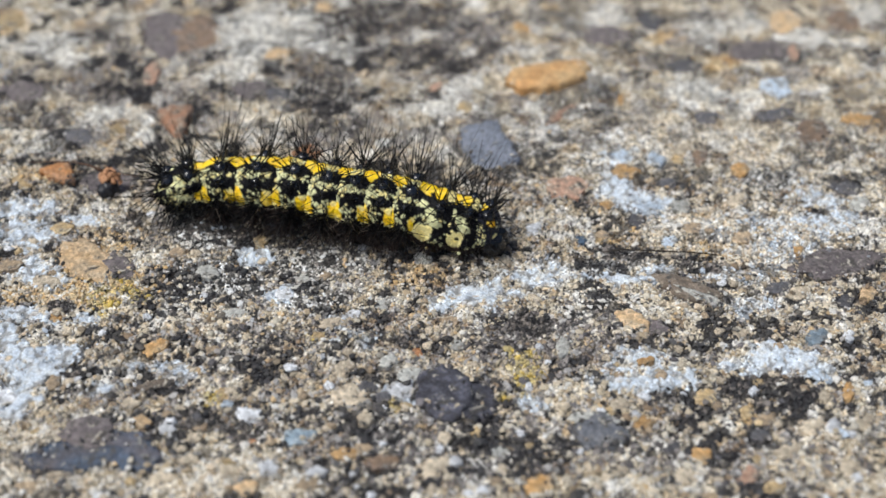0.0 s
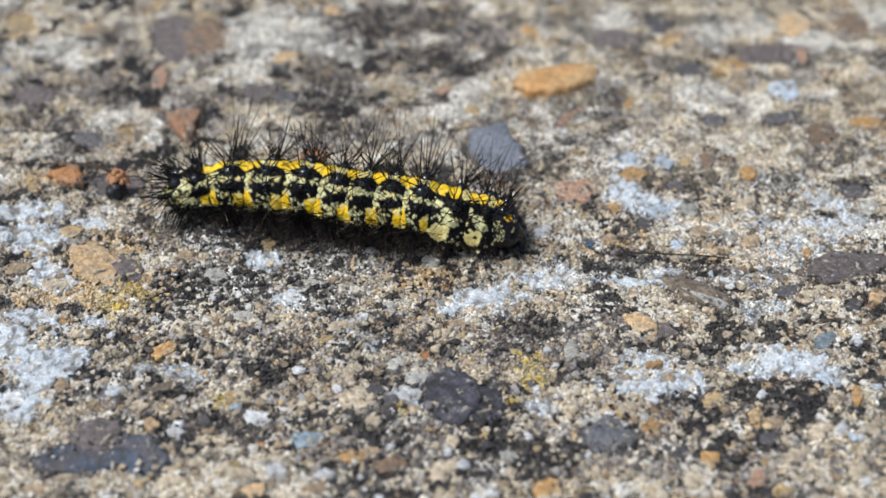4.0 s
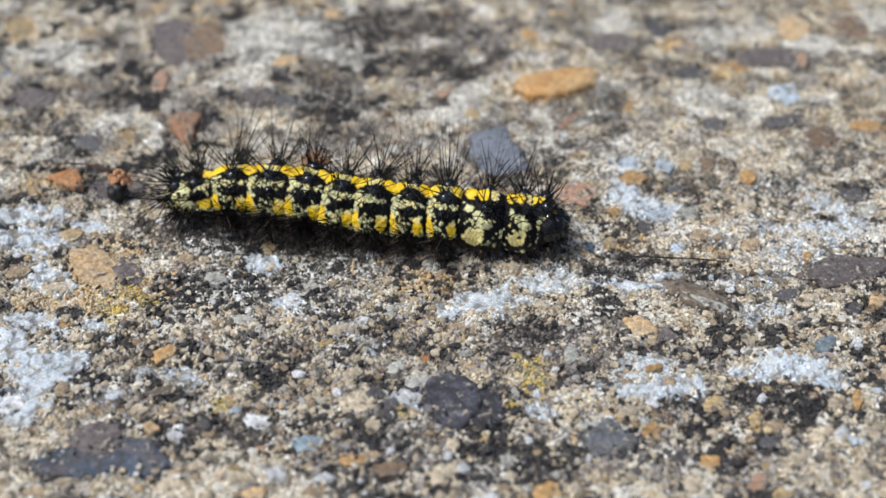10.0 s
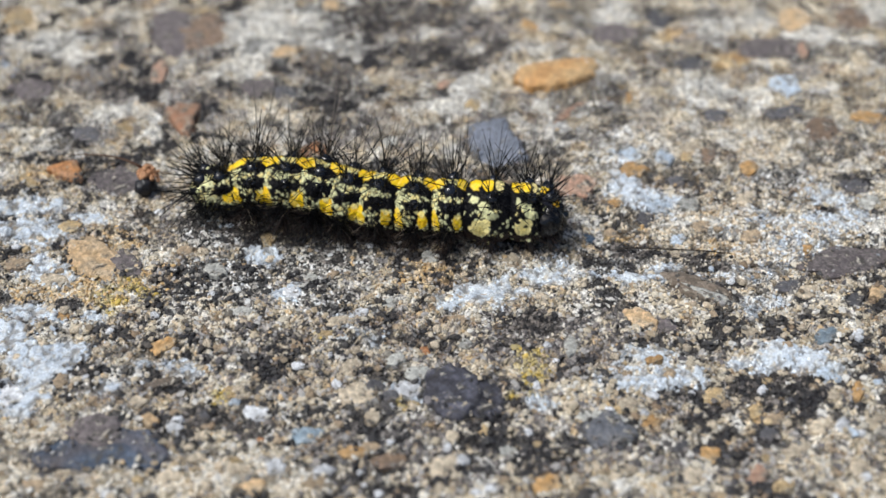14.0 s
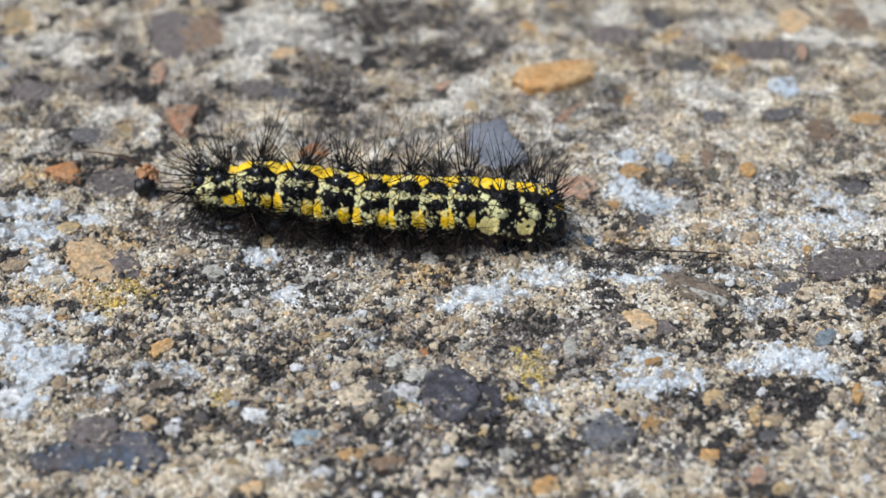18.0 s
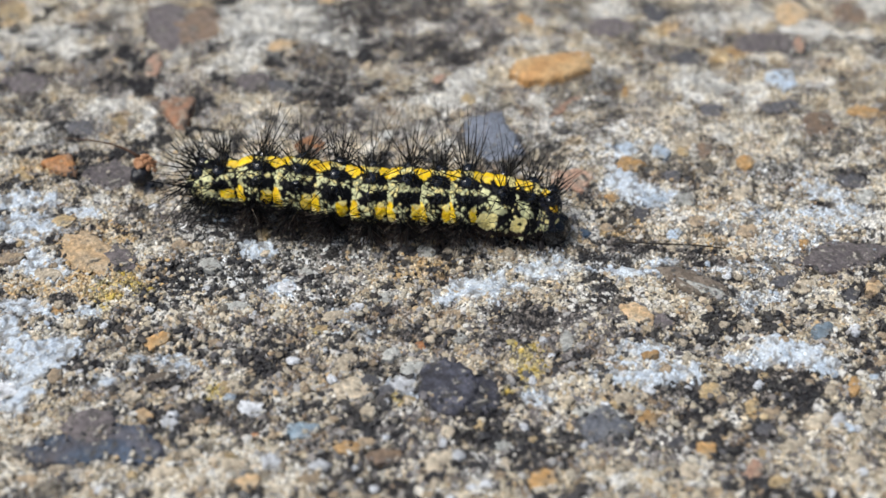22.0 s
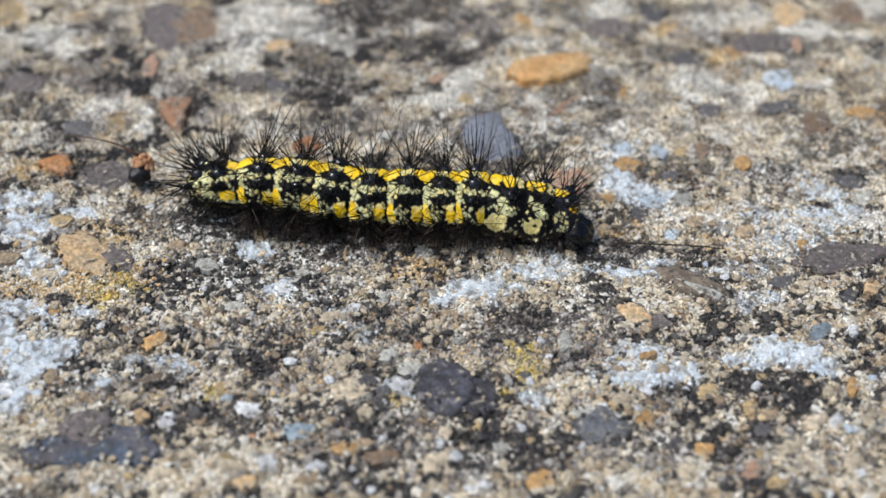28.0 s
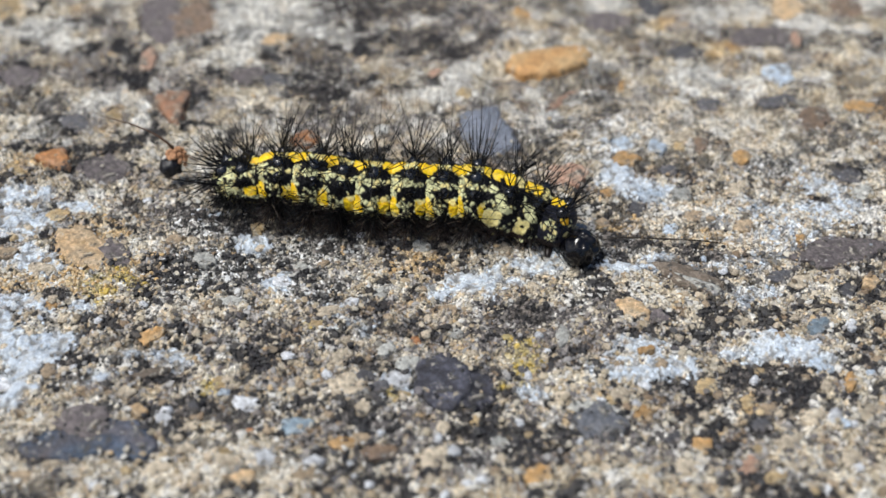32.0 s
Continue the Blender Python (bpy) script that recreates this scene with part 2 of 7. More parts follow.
stain_or_shade("K", -12.0, -1.4, 5.0, 1.6, -8, 0.5)
# dark of the crack ahead of the head, given as black colour
stain_or_shade("D", 14.4, 0.3, 2.4, 0.6, 0, 0.85)
stain_or_shade("D", 11.8, -0.5, 1.3, 0.7, 10, 0.6)
stain_or_shade("O", -29.0, -4.4, 4.0, 2.4, -30, 0.55)
stain_or_shade("O", -26.5, 1.0, 3.0, 1.6, -20, 0.4)
stain_or_shade("O", -23.5, -3.6, 2.4, 1.8, -20, 0.45)
stain_or_shade("Y", -24.0, -6.2, 2.6, 1.2, 10, 0.35)
stain_or_shade("G", -7.0, 17.0, 6.0, 2.4, 0, 0.5)
stain_or_shade("D", -10.0, 18.2, 3.0, 1.4, 10, 0.5)
stain_or_shade("G", 3.5, 34.5, 5.5, 5.0, 10, 0.75)
stain_or_shade("D", 8.0, 38.5, 3.0, 1.8, 15, 0.5)
stain_or_shade("G", 26.0, 34.0, 5.0, 4.0, 0, 0.55)
stain_or_shade("D", 27.0, 38.5, 3.5, 1.6, 5, 0.6)
stain_or_shade("D", 20.0, 31.0, 2.6, 1.3, 10, 0.5)
stain_or_shade("D", 0.8, 40.0, 3.0, 2.6, 20, 0.8)
# dark line of a crevice, put into the colour
stain_or_shade("D", 1.90, 27.49, 1.73, 0.85, 33, 1.00)
stain_or_shade("D", 4.77, 30.28, 3.07, 0.71, 42, 1.00)
stain_or_shade("D", -9.29, 20.85, 3.26, 1.51, 21, 0.90)
stain_or_shade("D", -15.41, 23.30, 2.72, 1.39, -2, 0.80)
stain_or_shade("C", 24.79, 0.79, 10.87, 7.79, 12, 0.45)
stain_or_shade("C", 23.95, 15.27, 10.33, 5.34, 3, 0.35)
stain_or_shade("W", 29.58, 1.52, 5.79, 4.24, 17, 0.35)
stain_or_shade("G", 0.61, -20.92, 10.02, 4.02, 0, 0.55)
stain_or_shade("G", -9.37, -11.64, 10.04, 3.55, -1, 0.25)
stain_or_shade("G", 8.28, -10.45, 5.92, 3.62, 2, 0.70)
stain_or_shade("D", 5.6, -8.8, 2.2, 1.1, 0, 0.6)
stain_or_shade("G", 6.08, 18.01, 13.62, 5.57, 0, 0.35)
stain_or_shade("G", -29.45, 25.83, 14.52, 9.15, -7, 0.40)
stain_or_shade("G", -4.82, 32.26, 12.65, 10.04, -3, 0.40)
stain_or_shade("G", 11.45, -20.41, 4.66, 2.53, 3, 0.50)
stain_or_shade("G", -19.46, -16.20, 6.47, 3.27, -3, 0.20)
stain_or_shade("P", -38.94, 32.04, 4.28, 2.40, -33, 0.97)
stain_or_shade("C", -32.68, 36.62, 3.19, 2.26, -67, 0.75)
stain_or_shade("P", -18.29, 34.53, 5.60, 4.30, -74, 0.97)
stain_or_shade("P", -19.72, 27.39, 2.81, 2.08, -9, 0.88)
stain_or_shade("P", -13.18, 36.27, 4.49, 3.22, -81, 0.90)
stain_or_shade("P", -9.69, 32.04, 2.58, 1.67, -2, 0.88)
stain_or_shade("D", -39.45, 24.00, 3.42, 2.64, -42, 0.75)
stain_or_shade("D", -30.19, 24.00, 3.50, 1.55, 15, 0.97)
stain_or_shade("D", -36.79, 18.76, 3.73, 1.92, -16, 0.75)
stain_or_shade("P", -30.52, 20.27, 3.21, 1.43, -3, 0.88)
stain_or_shade("P", -26.71, 17.46, 2.26, 1.02, -77, 0.88)
stain_or_shade("D", -22.52, 20.85, 3.32, 1.16, -80, 0.97)
stain_or_shade("B", -43.12, 28.45, 2.88, 0.97, -73, 0.50)
stain_or_shade("P", -35.19, 14.39, 3.45, 1.41, -21, 0.50)
stain_or_shade("D", -29.84, 27.92, 2.81, 1.47, -4, 0.40)
stain_or_shade("D", -5.59, 38.05, 6.55, 4.31, -1, 0.88)
stain_or_shade("D", -3.08, 31.15, 5.13, 2.20, -0, 0.75)
stain_or_shade("D", -11.60, 26.87, 3.36, 2.43, -81, 0.75)
stain_or_shade("D", -9.61, 21.82, 4.08, 2.93, 12, 0.90)
stain_or_shade("D", -16.54, 23.80, 3.28, 2.20, -5, 0.88)
stain_or_shade("P", -7.91, 25.32, 1.58, 0.89, 46, 0.75)
stain_or_shade("C", -5.22, 26.87, 1.78, 1.56, -6, 0.88)
# middle of the same crevice, darkened in colour too
stain_or_shade("D", 3.03, 28.45, 3.19, 1.03, 34, 0.90)
stain_or_shade("P", -1.69, 35.10, 2.10, 1.39, -0, 0.50)
stain_or_shade("P", 2.63, 24.81, 2.78, 1.36, 51, 0.88)
stain_or_shade("P", 0.86, 20.85, 3.35, 1.53, 11, 0.97)
stain_or_shade("C", -2.33, 19.89, 2.65, 1.71, -1, 0.75)
stain_or_shade("C", -17.13, 19.42, 2.66, 1.88, -7, 0.50)
stain_or_shade("P", -16.19, 15.73, 2.07, 1.25, -4, 0.50)
stain_or_shade("P", 9.15, 30.60, 1.50, 0.99, 33, 0.88)
stain_or_shade("P", 9.15, 21.23, 1.26, 0.72, 25, 0.88)
stain_or_shade("P", 17.97, 38.65, 2.98, 2.61, 60, 0.88)
stain_or_shade("P", 28.61, 36.27, 3.39, 2.40, 70, 0.88)
stain_or_shade("P", 32.50, 36.62, 2.94, 2.04, 68, 0.75)
stain_or_shade("P", 38.16, 34.30, 3.28, 2.23, 12, 0.75)
stain_or_shade("P", 45.90, 39.25, 2.95, 2.17, 51, 0.88)
stain_or_shade("P", 25.36, 23.80, 3.32, 2.45, -6, 0.90)
stain_or_shade("P", 30.07, 22.80, 2.05, 1.36, 70, 0.75)
stain_or_shade("D", 24.82, 28.98, 1.95, 1.47, 13, 0.75)
stain_or_shade("D", 34.66, 31.59, 4.61, 2.20, 4, 0.65)
stain_or_shade("D", 44.09, 30.49, 2.06, 0.97, 70, 0.75)
stain_or_shade("D", 18.99, 34.53, 3.51, 2.28, 5, 0.50)
stain_or_shade("D", 20.32, 26.87, 2.78, 1.25, 2, 0.40)
stain_or_shade("O", 23.62, 34.30, 2.94, 2.04, 8, 0.50)
stain_or_shade("O", 29.14, 29.52, 2.89, 2.11, 13, 0.50)
stain_or_shade("C", 20.80, 18.47, 2.65, 1.34, 42, 0.50)
stain_or_shade("K", 12.52, 19.89, 4.80, 2.94, 54, 0.50)
stain_or_shade("K", 14.10, 14.39, 4.61, 2.64, 3, 0.40)
stain_or_shade("D", 32.14, 19.89, 2.49, 1.02, 22, 0.75)
stain_or_shade("W", 16.50, 13.07, 1.76, 1.52, 23, 0.75)
stain_or_shade("W", 15.98, 8.62, 2.15, 1.64, 74, 1.00)
stain_or_shade("W", 18.39, 6.46, 1.95, 1.40, 9, 0.90)
stain_or_shade("K", 29.25, 9.94, 3.39, 1.86, -6, 0.88)
stain_or_shade("W", 32.81, 7.25, 2.34, 2.15, -6, 0.75)
stain_or_shade("W", 32.92, 3.75, 2.94, 2.05, 15, 0.75)
stain_or_shade("D", 32.34, 4.90, 1.10, 0.72, -15, 0.97)
stain_or_shade("D", 36.15, 8.87, 1.60, 1.02, -29, 0.88)
stain_or_shade("W", -35.59, 5.29, 2.80, 1.43, 5, 0.88)
stain_or_shade("W", -33.82, 2.11, 3.55, 1.54, -12, 0.90)
stain_or_shade("W", -29.50, 3.68, 1.68, 0.58, -10, 0.90)
stain_or_shade("W", -31.19, -2.86, 2.41, 1.53, -33, 0.88)
stain_or_shade("W", -31.63, -7.73, 2.37, 1.08, -12, 0.97)
stain_or_shade("W", -32.52, -9.53, 1.49, 1.13, -30, 1.00)
stain_or_shade("W", -26.88, -8.11, 1.09, 0.84, -23, 0.75)
stain_or_shade("D", -28.58, -7.09, 1.63, 0.67, -11, 1.00)
stain_or_shade("Y", -25.06, -5.41, 1.96, 1.63, 11, 0.50)
stain_or_shade("O", -28.00, -2.04, 3.88, 2.34, -47, 0.75)
stain_or_shade("O", -31.88, -5.41, 2.24, 1.29, -8, 0.35)
stain_or_shade("D", -20.87, -5.41, 3.21, 1.98, -81, 0.38)
stain_or_shade("K", -17.09, -4.08, 4.09, 3.29, -16, 0.88)
stain_or_shade("K", -18.79, 1.52, 3.84, 1.84, -12, 0.97)
# black painted under the tail for the shade of body and hairs
stain_or_shade("D", -16.00, 1.52, 5.23, 1.2, -8, 0.80)
# dark speckle along the track, with the body's shade painted in
stain_or_shade("D", -8.5, -0.2, 5.0, 0.9, -8, 0.4)
stain_or_shade("C", -26.0, -24.2, 6.0, 1.5, 0, 0.6)
stain_or_shade("C", -15.0, -21.8, 2.4, 0.9, 0, 0.5)
stain_or_shade("W", -14.31, -1.06, 1.65, 1.12, -6, 0.97)
stain_or_shade("W", -11.85, -5.41, 1.35, 1.03, 33, 0.97)
stain_or_shade("W", -17.96, 2.26, 1.88, 1.03, -3, 0.40)
stain_or_shade("K", -10.13, -2.04, 3.63, 2.76, -6, 0.90)
stain_or_shade("K", -9.38, -6.06, 3.51, 1.95, -2, 0.75)
stain_or_shade("D", -7.48, -0.99, 2.28, 0.99, -1, 0.50)
stain_or_shade("O", -1.75, -3.41, 2.69, 1.76, -1, 0.50)
stain_or_shade("W", 2.90, -5.54, 3.55, 1.56, 9, 0.97)
stain_or_shade("W", 7.97, -3.27, 2.69, 1.36, 1, 0.90)
stain_or_shade("W", 9.12, -1.69, 1.82, 0.97, 2, 0.50)
stain_or_shade("D", 7.11, -8.73, 2.48, 1.56, -8, 1.00)
stain_or_shade("Y", 6.63, -13.39, 2.53, 1.40, 81, 0.35)
stain_or_shade("Y", -8.75, -10.33, 0.64, 0.54, -11, 0.97)
stain_or_shade("Y", -2.95, -17.07, 0.75, 0.40, -88, 0.88)
stain_or_shade("Y", 5.48, -11.64, 0.42, 0.37, 76, 0.97)
stain_or_shade("Y", 6.80, -11.94, 0.50, 0.35, 3, 0.97)
stain_or_shade("Y", 6.37, -14.42, 1.02, 0.89, 76, 0.97)
stain_or_shade("Y", 4.97, -16.47, 0.56, 0.43, 4, 0.97)
stain_or_shade("Y", -15.76, -16.74, 1.22, 0.86, -74, 0.50)
stain_or_shade("D", 5.31, -10.75, 3.79, 1.20, 0, 0.50)
stain_or_shade("D", -2.49, -10.75, 1.69, 0.72, -0, 0.75)
stain_or_shade("W", -7.87, -8.92, 1.46, 0.74, 16, 0.75)
stain_or_shade("W", -5.24, -10.45, 1.52, 0.72, -1, 0.50)
stain_or_shade("D", 21.08, -2.04, 2.18, 1.03, 3, 0.90)
stain_or_shade("K", 13.84, -2.04, 2.72, 1.11, 1, 0.88)
stain_or_shade("W", 15.47, -3.48, 3.58, 0.61, 0, 0.97)
stain_or_shade("W", 17.87, -2.32, 1.63, 0.69, 2, 0.75)
stain_or_shade("D", 18.57, -0.74, 5.01, 0.5, -2, 0.9)
stain_or_shade("C", 25.43, -0.64, 2.31, 1.40, 7, 0.50)
stain_or_shade("W", 24.60, -7.03, 2.19, 1.14, 4, 0.50)
stain_or_shade("D", 13.30, -7.03, 2.18, 0.89, 1, 0.75)
stain_or_shade("D", 22.46, -4.42, 2.66, 0.40, 0, 0.75)
stain_or_shade("W", 23.15, -3.07, 3.59, 0.95, 1, 0.40)
stain_or_shade("W", -29.56, -12.81, 3.45, 2.46, -4, 1.00)
stain_or_shade("W", -32.41, -10.75, 2.16, 1.20, -67, 0.90)
stain_or_shade("W", -29.77, -16.74, 1.95, 1.43, -22, 0.97)
stain_or_shade("W", -23.97, -15.76, 1.86, 0.60, -1, 0.97)
stain_or_shade("W", -19.53, -13.39, 2.48, 0.92, -2, 0.75)
stain_or_shade("D", -25.88, -14.08, 1.54, 0.94, -69, 0.90)
stain_or_shade("D", -25.99, -15.76, 1.62, 0.66, -3, 0.75)
# a hollow: sunk, and the shade below its rim painted black
stain_or_shade("D", -19.13, -15.76, 1.58, 0.51, 11, 0.95)
stain_or_shade("D", -16.23, -18.45, 2.22, 1.15, -3, 0.90)
stain_or_shade("D", -13.23, -19.49, 1.96, 0.93, -2, 0.90)
stain_or_shade("D", -7.60, -19.13, 1.57, 1.04, -3, 0.50)
stain_or_shade("D", -19.13, -10.75, 2.95, 0.84, -1, 0.50)
stain_or_shade("D", -13.20, -11.05, 2.53, 1.31, -2, 0.45)
stain_or_shade("C", -17.5, -8.8, 4.0, 1.4, 0, 0.4)
stain_or_shade("C", -22.5, -12.6, 2.6, 1.4, 0, 0.5)
stain_or_shade("D", -12.46, -13.96, 2.46, 1.14, -2, 0.50)
stain_or_shade("D", -21.85, -18.34, 3.75, 0.70, -13, 0.50)
stain_or_shade("D", 8.28, -21.42, 2.30, 1.19, 2, 0.50)
stain_or_shade("D", -3.99, -21.41, 2.30, 1.49, -2, 0.40)
stain_or_shade("D", 2.99, -18.61, 2.75, 0.63, 0, 0.75)
stain_or_shade("D", 12.04, -18.61, 1.97, 0.84, 1, 0.40)
stain_or_shade("C", -12.90, -23.85, 5.63, 1.62, -1, 0.88)
stain_or_shade("C", -28.15, -19.90, 2.76, 1.51, -7, 0.75)
stain_or_shade("C", -20.02, -23.85, 3.00, 0.95, -1, 0.75)
stain_or_shade("W", -1.78, -15.65, 2.02, 1.22, -1, 0.90)
stain_or_shade("W", 6.82, -17.07, 1.20, 0.54, 1, 0.88)
stain_or_shade("W", 15.23, -12.23, 2.09, 1.05, 3, 0.88)
stain_or_shade("W", 15.35, -14.42, 3.44, 1.46, 2, 0.90)
stain_or_shade("W", 25.14, -12.59, 3.35, 1.73, 5, 0.97)
stain_or_shade("W", 27.30, -13.97, 1.68, 1.11, 11, 0.75)
stain_or_shade("D", 21.87, -15.54, 2.39, 1.46, -3, 1.00)
stain_or_shade("D", 25.74, -16.31, 2.29, 1.45, 67, 1.00)
stain_or_shade("D", 24.34, -14.42, 1.40, 0.78, 6, 1.00)
stain_or_shade("D", 19.55, -17.28, 1.21, 0.74, 6, 0.97)
stain_or_shade("D", 16.72, -16.20, 2.53, 0.73, 14, 0.75)
stain_or_shade("D", 22.40, -19.90, 1.57, 0.91, 6, 0.75)
stain_or_shade("D", 16.60, -20.92, 1.66, 0.47, 20, 0.50)
stain_or_shade("D", 29.03, -17.55, 1.12, 0.61, 69, 0.88)
stain_or_shade("O", 22.91, -18.35, 1.99, 1.15, 6, 0.50)
stain_or_shade("D", 31.62, -11.65, 1.73, 1.15, 13, 0.40)
stain_or_shade("D", 19.74, -21.66, 1.16, 0.69, 6, 0.50)
stain_or_shade("C", 25.65, -20.92, 4.30, 2.48, 7, 0.40)
stain_or_shade("C", 26.83, -23.85, 4.53, 1.89, 3, 0.45)
stain_or_shade("G", 14.16, -20.41, 5.82, 3.03, 3, 0.30)
stain_or_shade("G", 24.16, -22.40, 7.63, 2.92, 2, 0.25)
stain_or_shade("C", -5.79, -16.20, 2.42, 1.86, -4, 0.50)
stain_or_shade("O", 22.81, 0.07, 2.78, 1.42, 4, 0.35)
stain_or_shade("O", 15.62, 1.52, 2.34, 1.46, 4, 0.50)
stain_or_shade("C", 21.69, 4.52, 3.82, 1.98, 3, 0.50)
stain_or_shade("D", 24.82, 14.39, 1.61, 1.01, -45, 0.50)
stain_or_shade("O", -34.89, 10.10, 3.01, 1.64, -6, 0.40)
stain_or_shade("C", -26.05, 3.00, 2.84, 1.49, -4, 0.40)
stain_or_shade("G", -23.34, 2.26, 2.94, 2.40, -26, 0.50)
stain_or_shade("G", -17.76, 0.80, 3.25, 1.87, -4, 0.45)
stain_or_shade("D", -20.59, 2.63, 1.71, 1.18, -8, 0.50)
stain_or_shade("G", -9.97, -4.08, 5.36, 3.68, -4, 0.35)
stain_or_shade("D", -10.56, 23.80, 4.85, 3.89, -79, 0.75)
stain_or_shade("D", -15.56, 24.81, 2.06, 1.62, -74, 0.40)
stain_or_shade("G", -10.29, 16.18, 3.32, 3.04, -61, 0.65)
stain_or_shade("D", 3.31, 36.86, 3.32, 3.23, 65, 0.40)
stain_or_shade("C", -27.07, -23.37, 3.65, 2.17, -8, 0.90)
stain_or_shade("C", -25.08, -21.41, 2.31, 0.99, -3, 0.60)
stain_or_shade("D", -13.01, -18.08, 2.31, 1.68, -8, 0.60)
stain_or_shade("C", -3.27, -12.82, 2.07, 1.51, -2, 0.60)
stain_or_shade("D", 23.24, -18.08, 2.20, 1.78, 32, 0.60)

lay("ochre", -44.37, 37.33, 1.83, 1.35, -52, 0.25)
lay("mauve", -27.86, 34.30, 5.60, 2.51, -78, 0.25)
lay("brown", -24.54, 34.30, 3.59, 2.23, -87, 0.25)
lay("peach", -15.79, 31.04, 1.49, 1.09, 22, 0.20)
lay("pink", -27.78, 26.66, 2.20, 0.69, -87, 0.20)
lay("terracotta", -24.2, 19.0, 1.8, 3.7, 14, 0.8, 3, 90)
lay("ochre", -29.32, 17.46, 1.40, 0.72, -76, 0.25)
lay("mauve", -17.68, 24.20, 2.02, 1.76, -26, 0.25)
lay("slate", -15.12, 23.20, 1.43, 1.27, -60, 0.25)
lay("slate", -32.68, 16.18, 1.58, 1.24, -51, 0.20)
lay("mauve", -39.40, 23.80, 2.30, 1.71, -22, 0.15)
lay("ember", -32.95, 10.40, 2.3, 1.6, -35, 1.0, 3, 20)
lay("peach", -12.01, 40.48, 1.49, 0.90, -84, 0.20)
lay("pink", 0.17, 24.20, 0.81, 0.53, 43, 0.20)
lay("amber", 11.11, 26.14, 4.9, 2.5, 24, 1.4, 4, 52, 0.6)
lay("orange", 9.14, 35.45, 1.78, 0.76, -70, 0.25)
lay("steel", 4.60, 14.56, 4.4, 2.75, -82, 0.9, 4, 38, 0.2)
lay("pink", 11.91, 20.27, 2.42, 0.50, 47, 0.20)
lay("ochre", 2.78, 20.85, 1.06, 0.75, 88, 0.25)
lay("rust", -11.60, 13.86, 1.43, 1.29, -61, 0.30)
lay("mauve", 17.53, 34.53, 2.64, 1.94, 7, 0.20)
lay("slate", 22.64, 37.81, 2.07, 1.46, 74, 0.20)
lay("slate", 24.86, 28.87, 1.73, 1.36, 16, 0.20)
lay("mauve", 33.06, 31.59, 3.18, 1.86, 6, 0.15)
lay("pink", 36.39, 31.37, 1.59, 0.61, 71, 0.20)
lay("peach", 36.95, 38.04, 2.51, 1.70, 66, 0.25)
lay("brown", 43.19, 37.57, 2.49, 1.82, 73, 0.30)
lay("skyblue", 33.21, 24.60, 2.11, 1.52, 81, 0.35)
lay("orange", 29.84, 29.95, 1.16, 0.95, 51, 0.15)
lay("orange", 17.76, 22.50, 1.17, 0.38, 75, 0.20)
lay("slate", 25.27, 19.41, 1.51, 1.11, 13, 0.20)
lay("slate", 31.97, 20.08, 2.09, 0.87, 18, 0.15)
lay("brown", 35.04, 17.36, 2.20, 1.65, 71, 0.25)
lay("orange", 39.94, 19.32, 1.75, 0.97, -5, 0.20)
lay("skyblue", 16.83, 13.33, 1.32, 1.17, 34, 0.20)
lay("skyblue", 19.77, 12.56, 1.19, 0.90, -83, 0.25)
lay("cream", 22.58, 14.39, 1.46, 0.72, 23, 0.20)
lay("ochre", 21.75, 12.99, 0.72, 0.58, 62, 0.20)
lay("orange", 16.72, 10.69, 1.28, 1.01, -17, 0.30)
lay("orange", 27.07, 11.19, 1.14, 0.77, 69, 0.30)
lay("brown", 23.73, 13.33, 1.42, 0.70, 77, 0.20)
lay("slate", 20.31, 9.36, 0.93, 0.79, 29, 0.25)
lay("mauve", -28.26, 8.71, 2.42, 2.17, -44, 0.40)
lay("ochre", -35.91, 8.71, 1.75, 0.44, -47, 0.20)
lay("ochre", -30.91, 2.63, 0.96, 0.92, -16, 0.25)
lay("peach", -27.76, -1.69, 3.52, 1.98, -48, 0.4)
lay("mauve", -25.19, -2.31, 1.90, 0.98, -54, 0.30)
lay("cream", -25.53, -1.48, 0.68, 0.59, 78, 0.35)
lay("grey", -18.12, -2.79, 1.18, 0.72, -34, 0.25)
lay("ochre", -14.29, 0.80, 0.81, 0.55, -78, 0.20)
lay("grey", -15.25, -7.79, 1.17, 0.50, -2, 0.20)
lay("white", -11.84, -5.47, 0.91, 0.74, 75, 0.20)
lay("orange", -29.04, -8.11, 0.57, 0.45, -38, 0.15)
lay("grey", -4.09, -6.77, 0.71, 0.60, 83, 0.25)
lay("grey", -10.36, -3.68, 0.56, 0.52, -46, 0.20)
lay("tan", 1.20, -8.55, 0.77, 0.44, 0, 0.20)
lay("cream", 5.49, -1.69, 0.73, 0.63, 7, 0.20)
lay("ochre", -0.28, -0.07, 0.46, 0.43, -1, 0.15)
lay("grey", -1.00, -1.34, 0.77, 0.73, -86, 0.20)
lay("pink", 11.45, 8.30, 1.91, 1.74, 30, 0.20)
lay("white", 8.27, 2.85, 1.22, 0.76, 45, 0.20)
lay("orange", 29.50, -0.43, 0.47, 0.37, 46, 0.20)
lay("indigo", 12.05, 1.59, 0.67, 0.51, 85, 0.20)
lay("skyblue", 18.37, 5.99, 1.24, 1.03, -23, 0.20)
lay("grey", 21.02, 5.99, 1.03, 0.88, 38, 0.25)
lay("slate", 16.92, 4.06, 1.23, 0.66, 80, 0.20)
lay("skyblue", 19.38, 1.45, 0.85, 0.56, 56, 0.20)
lay("umber", 20.17, -4.88, 3.3, 1.2, -34, 1.1)
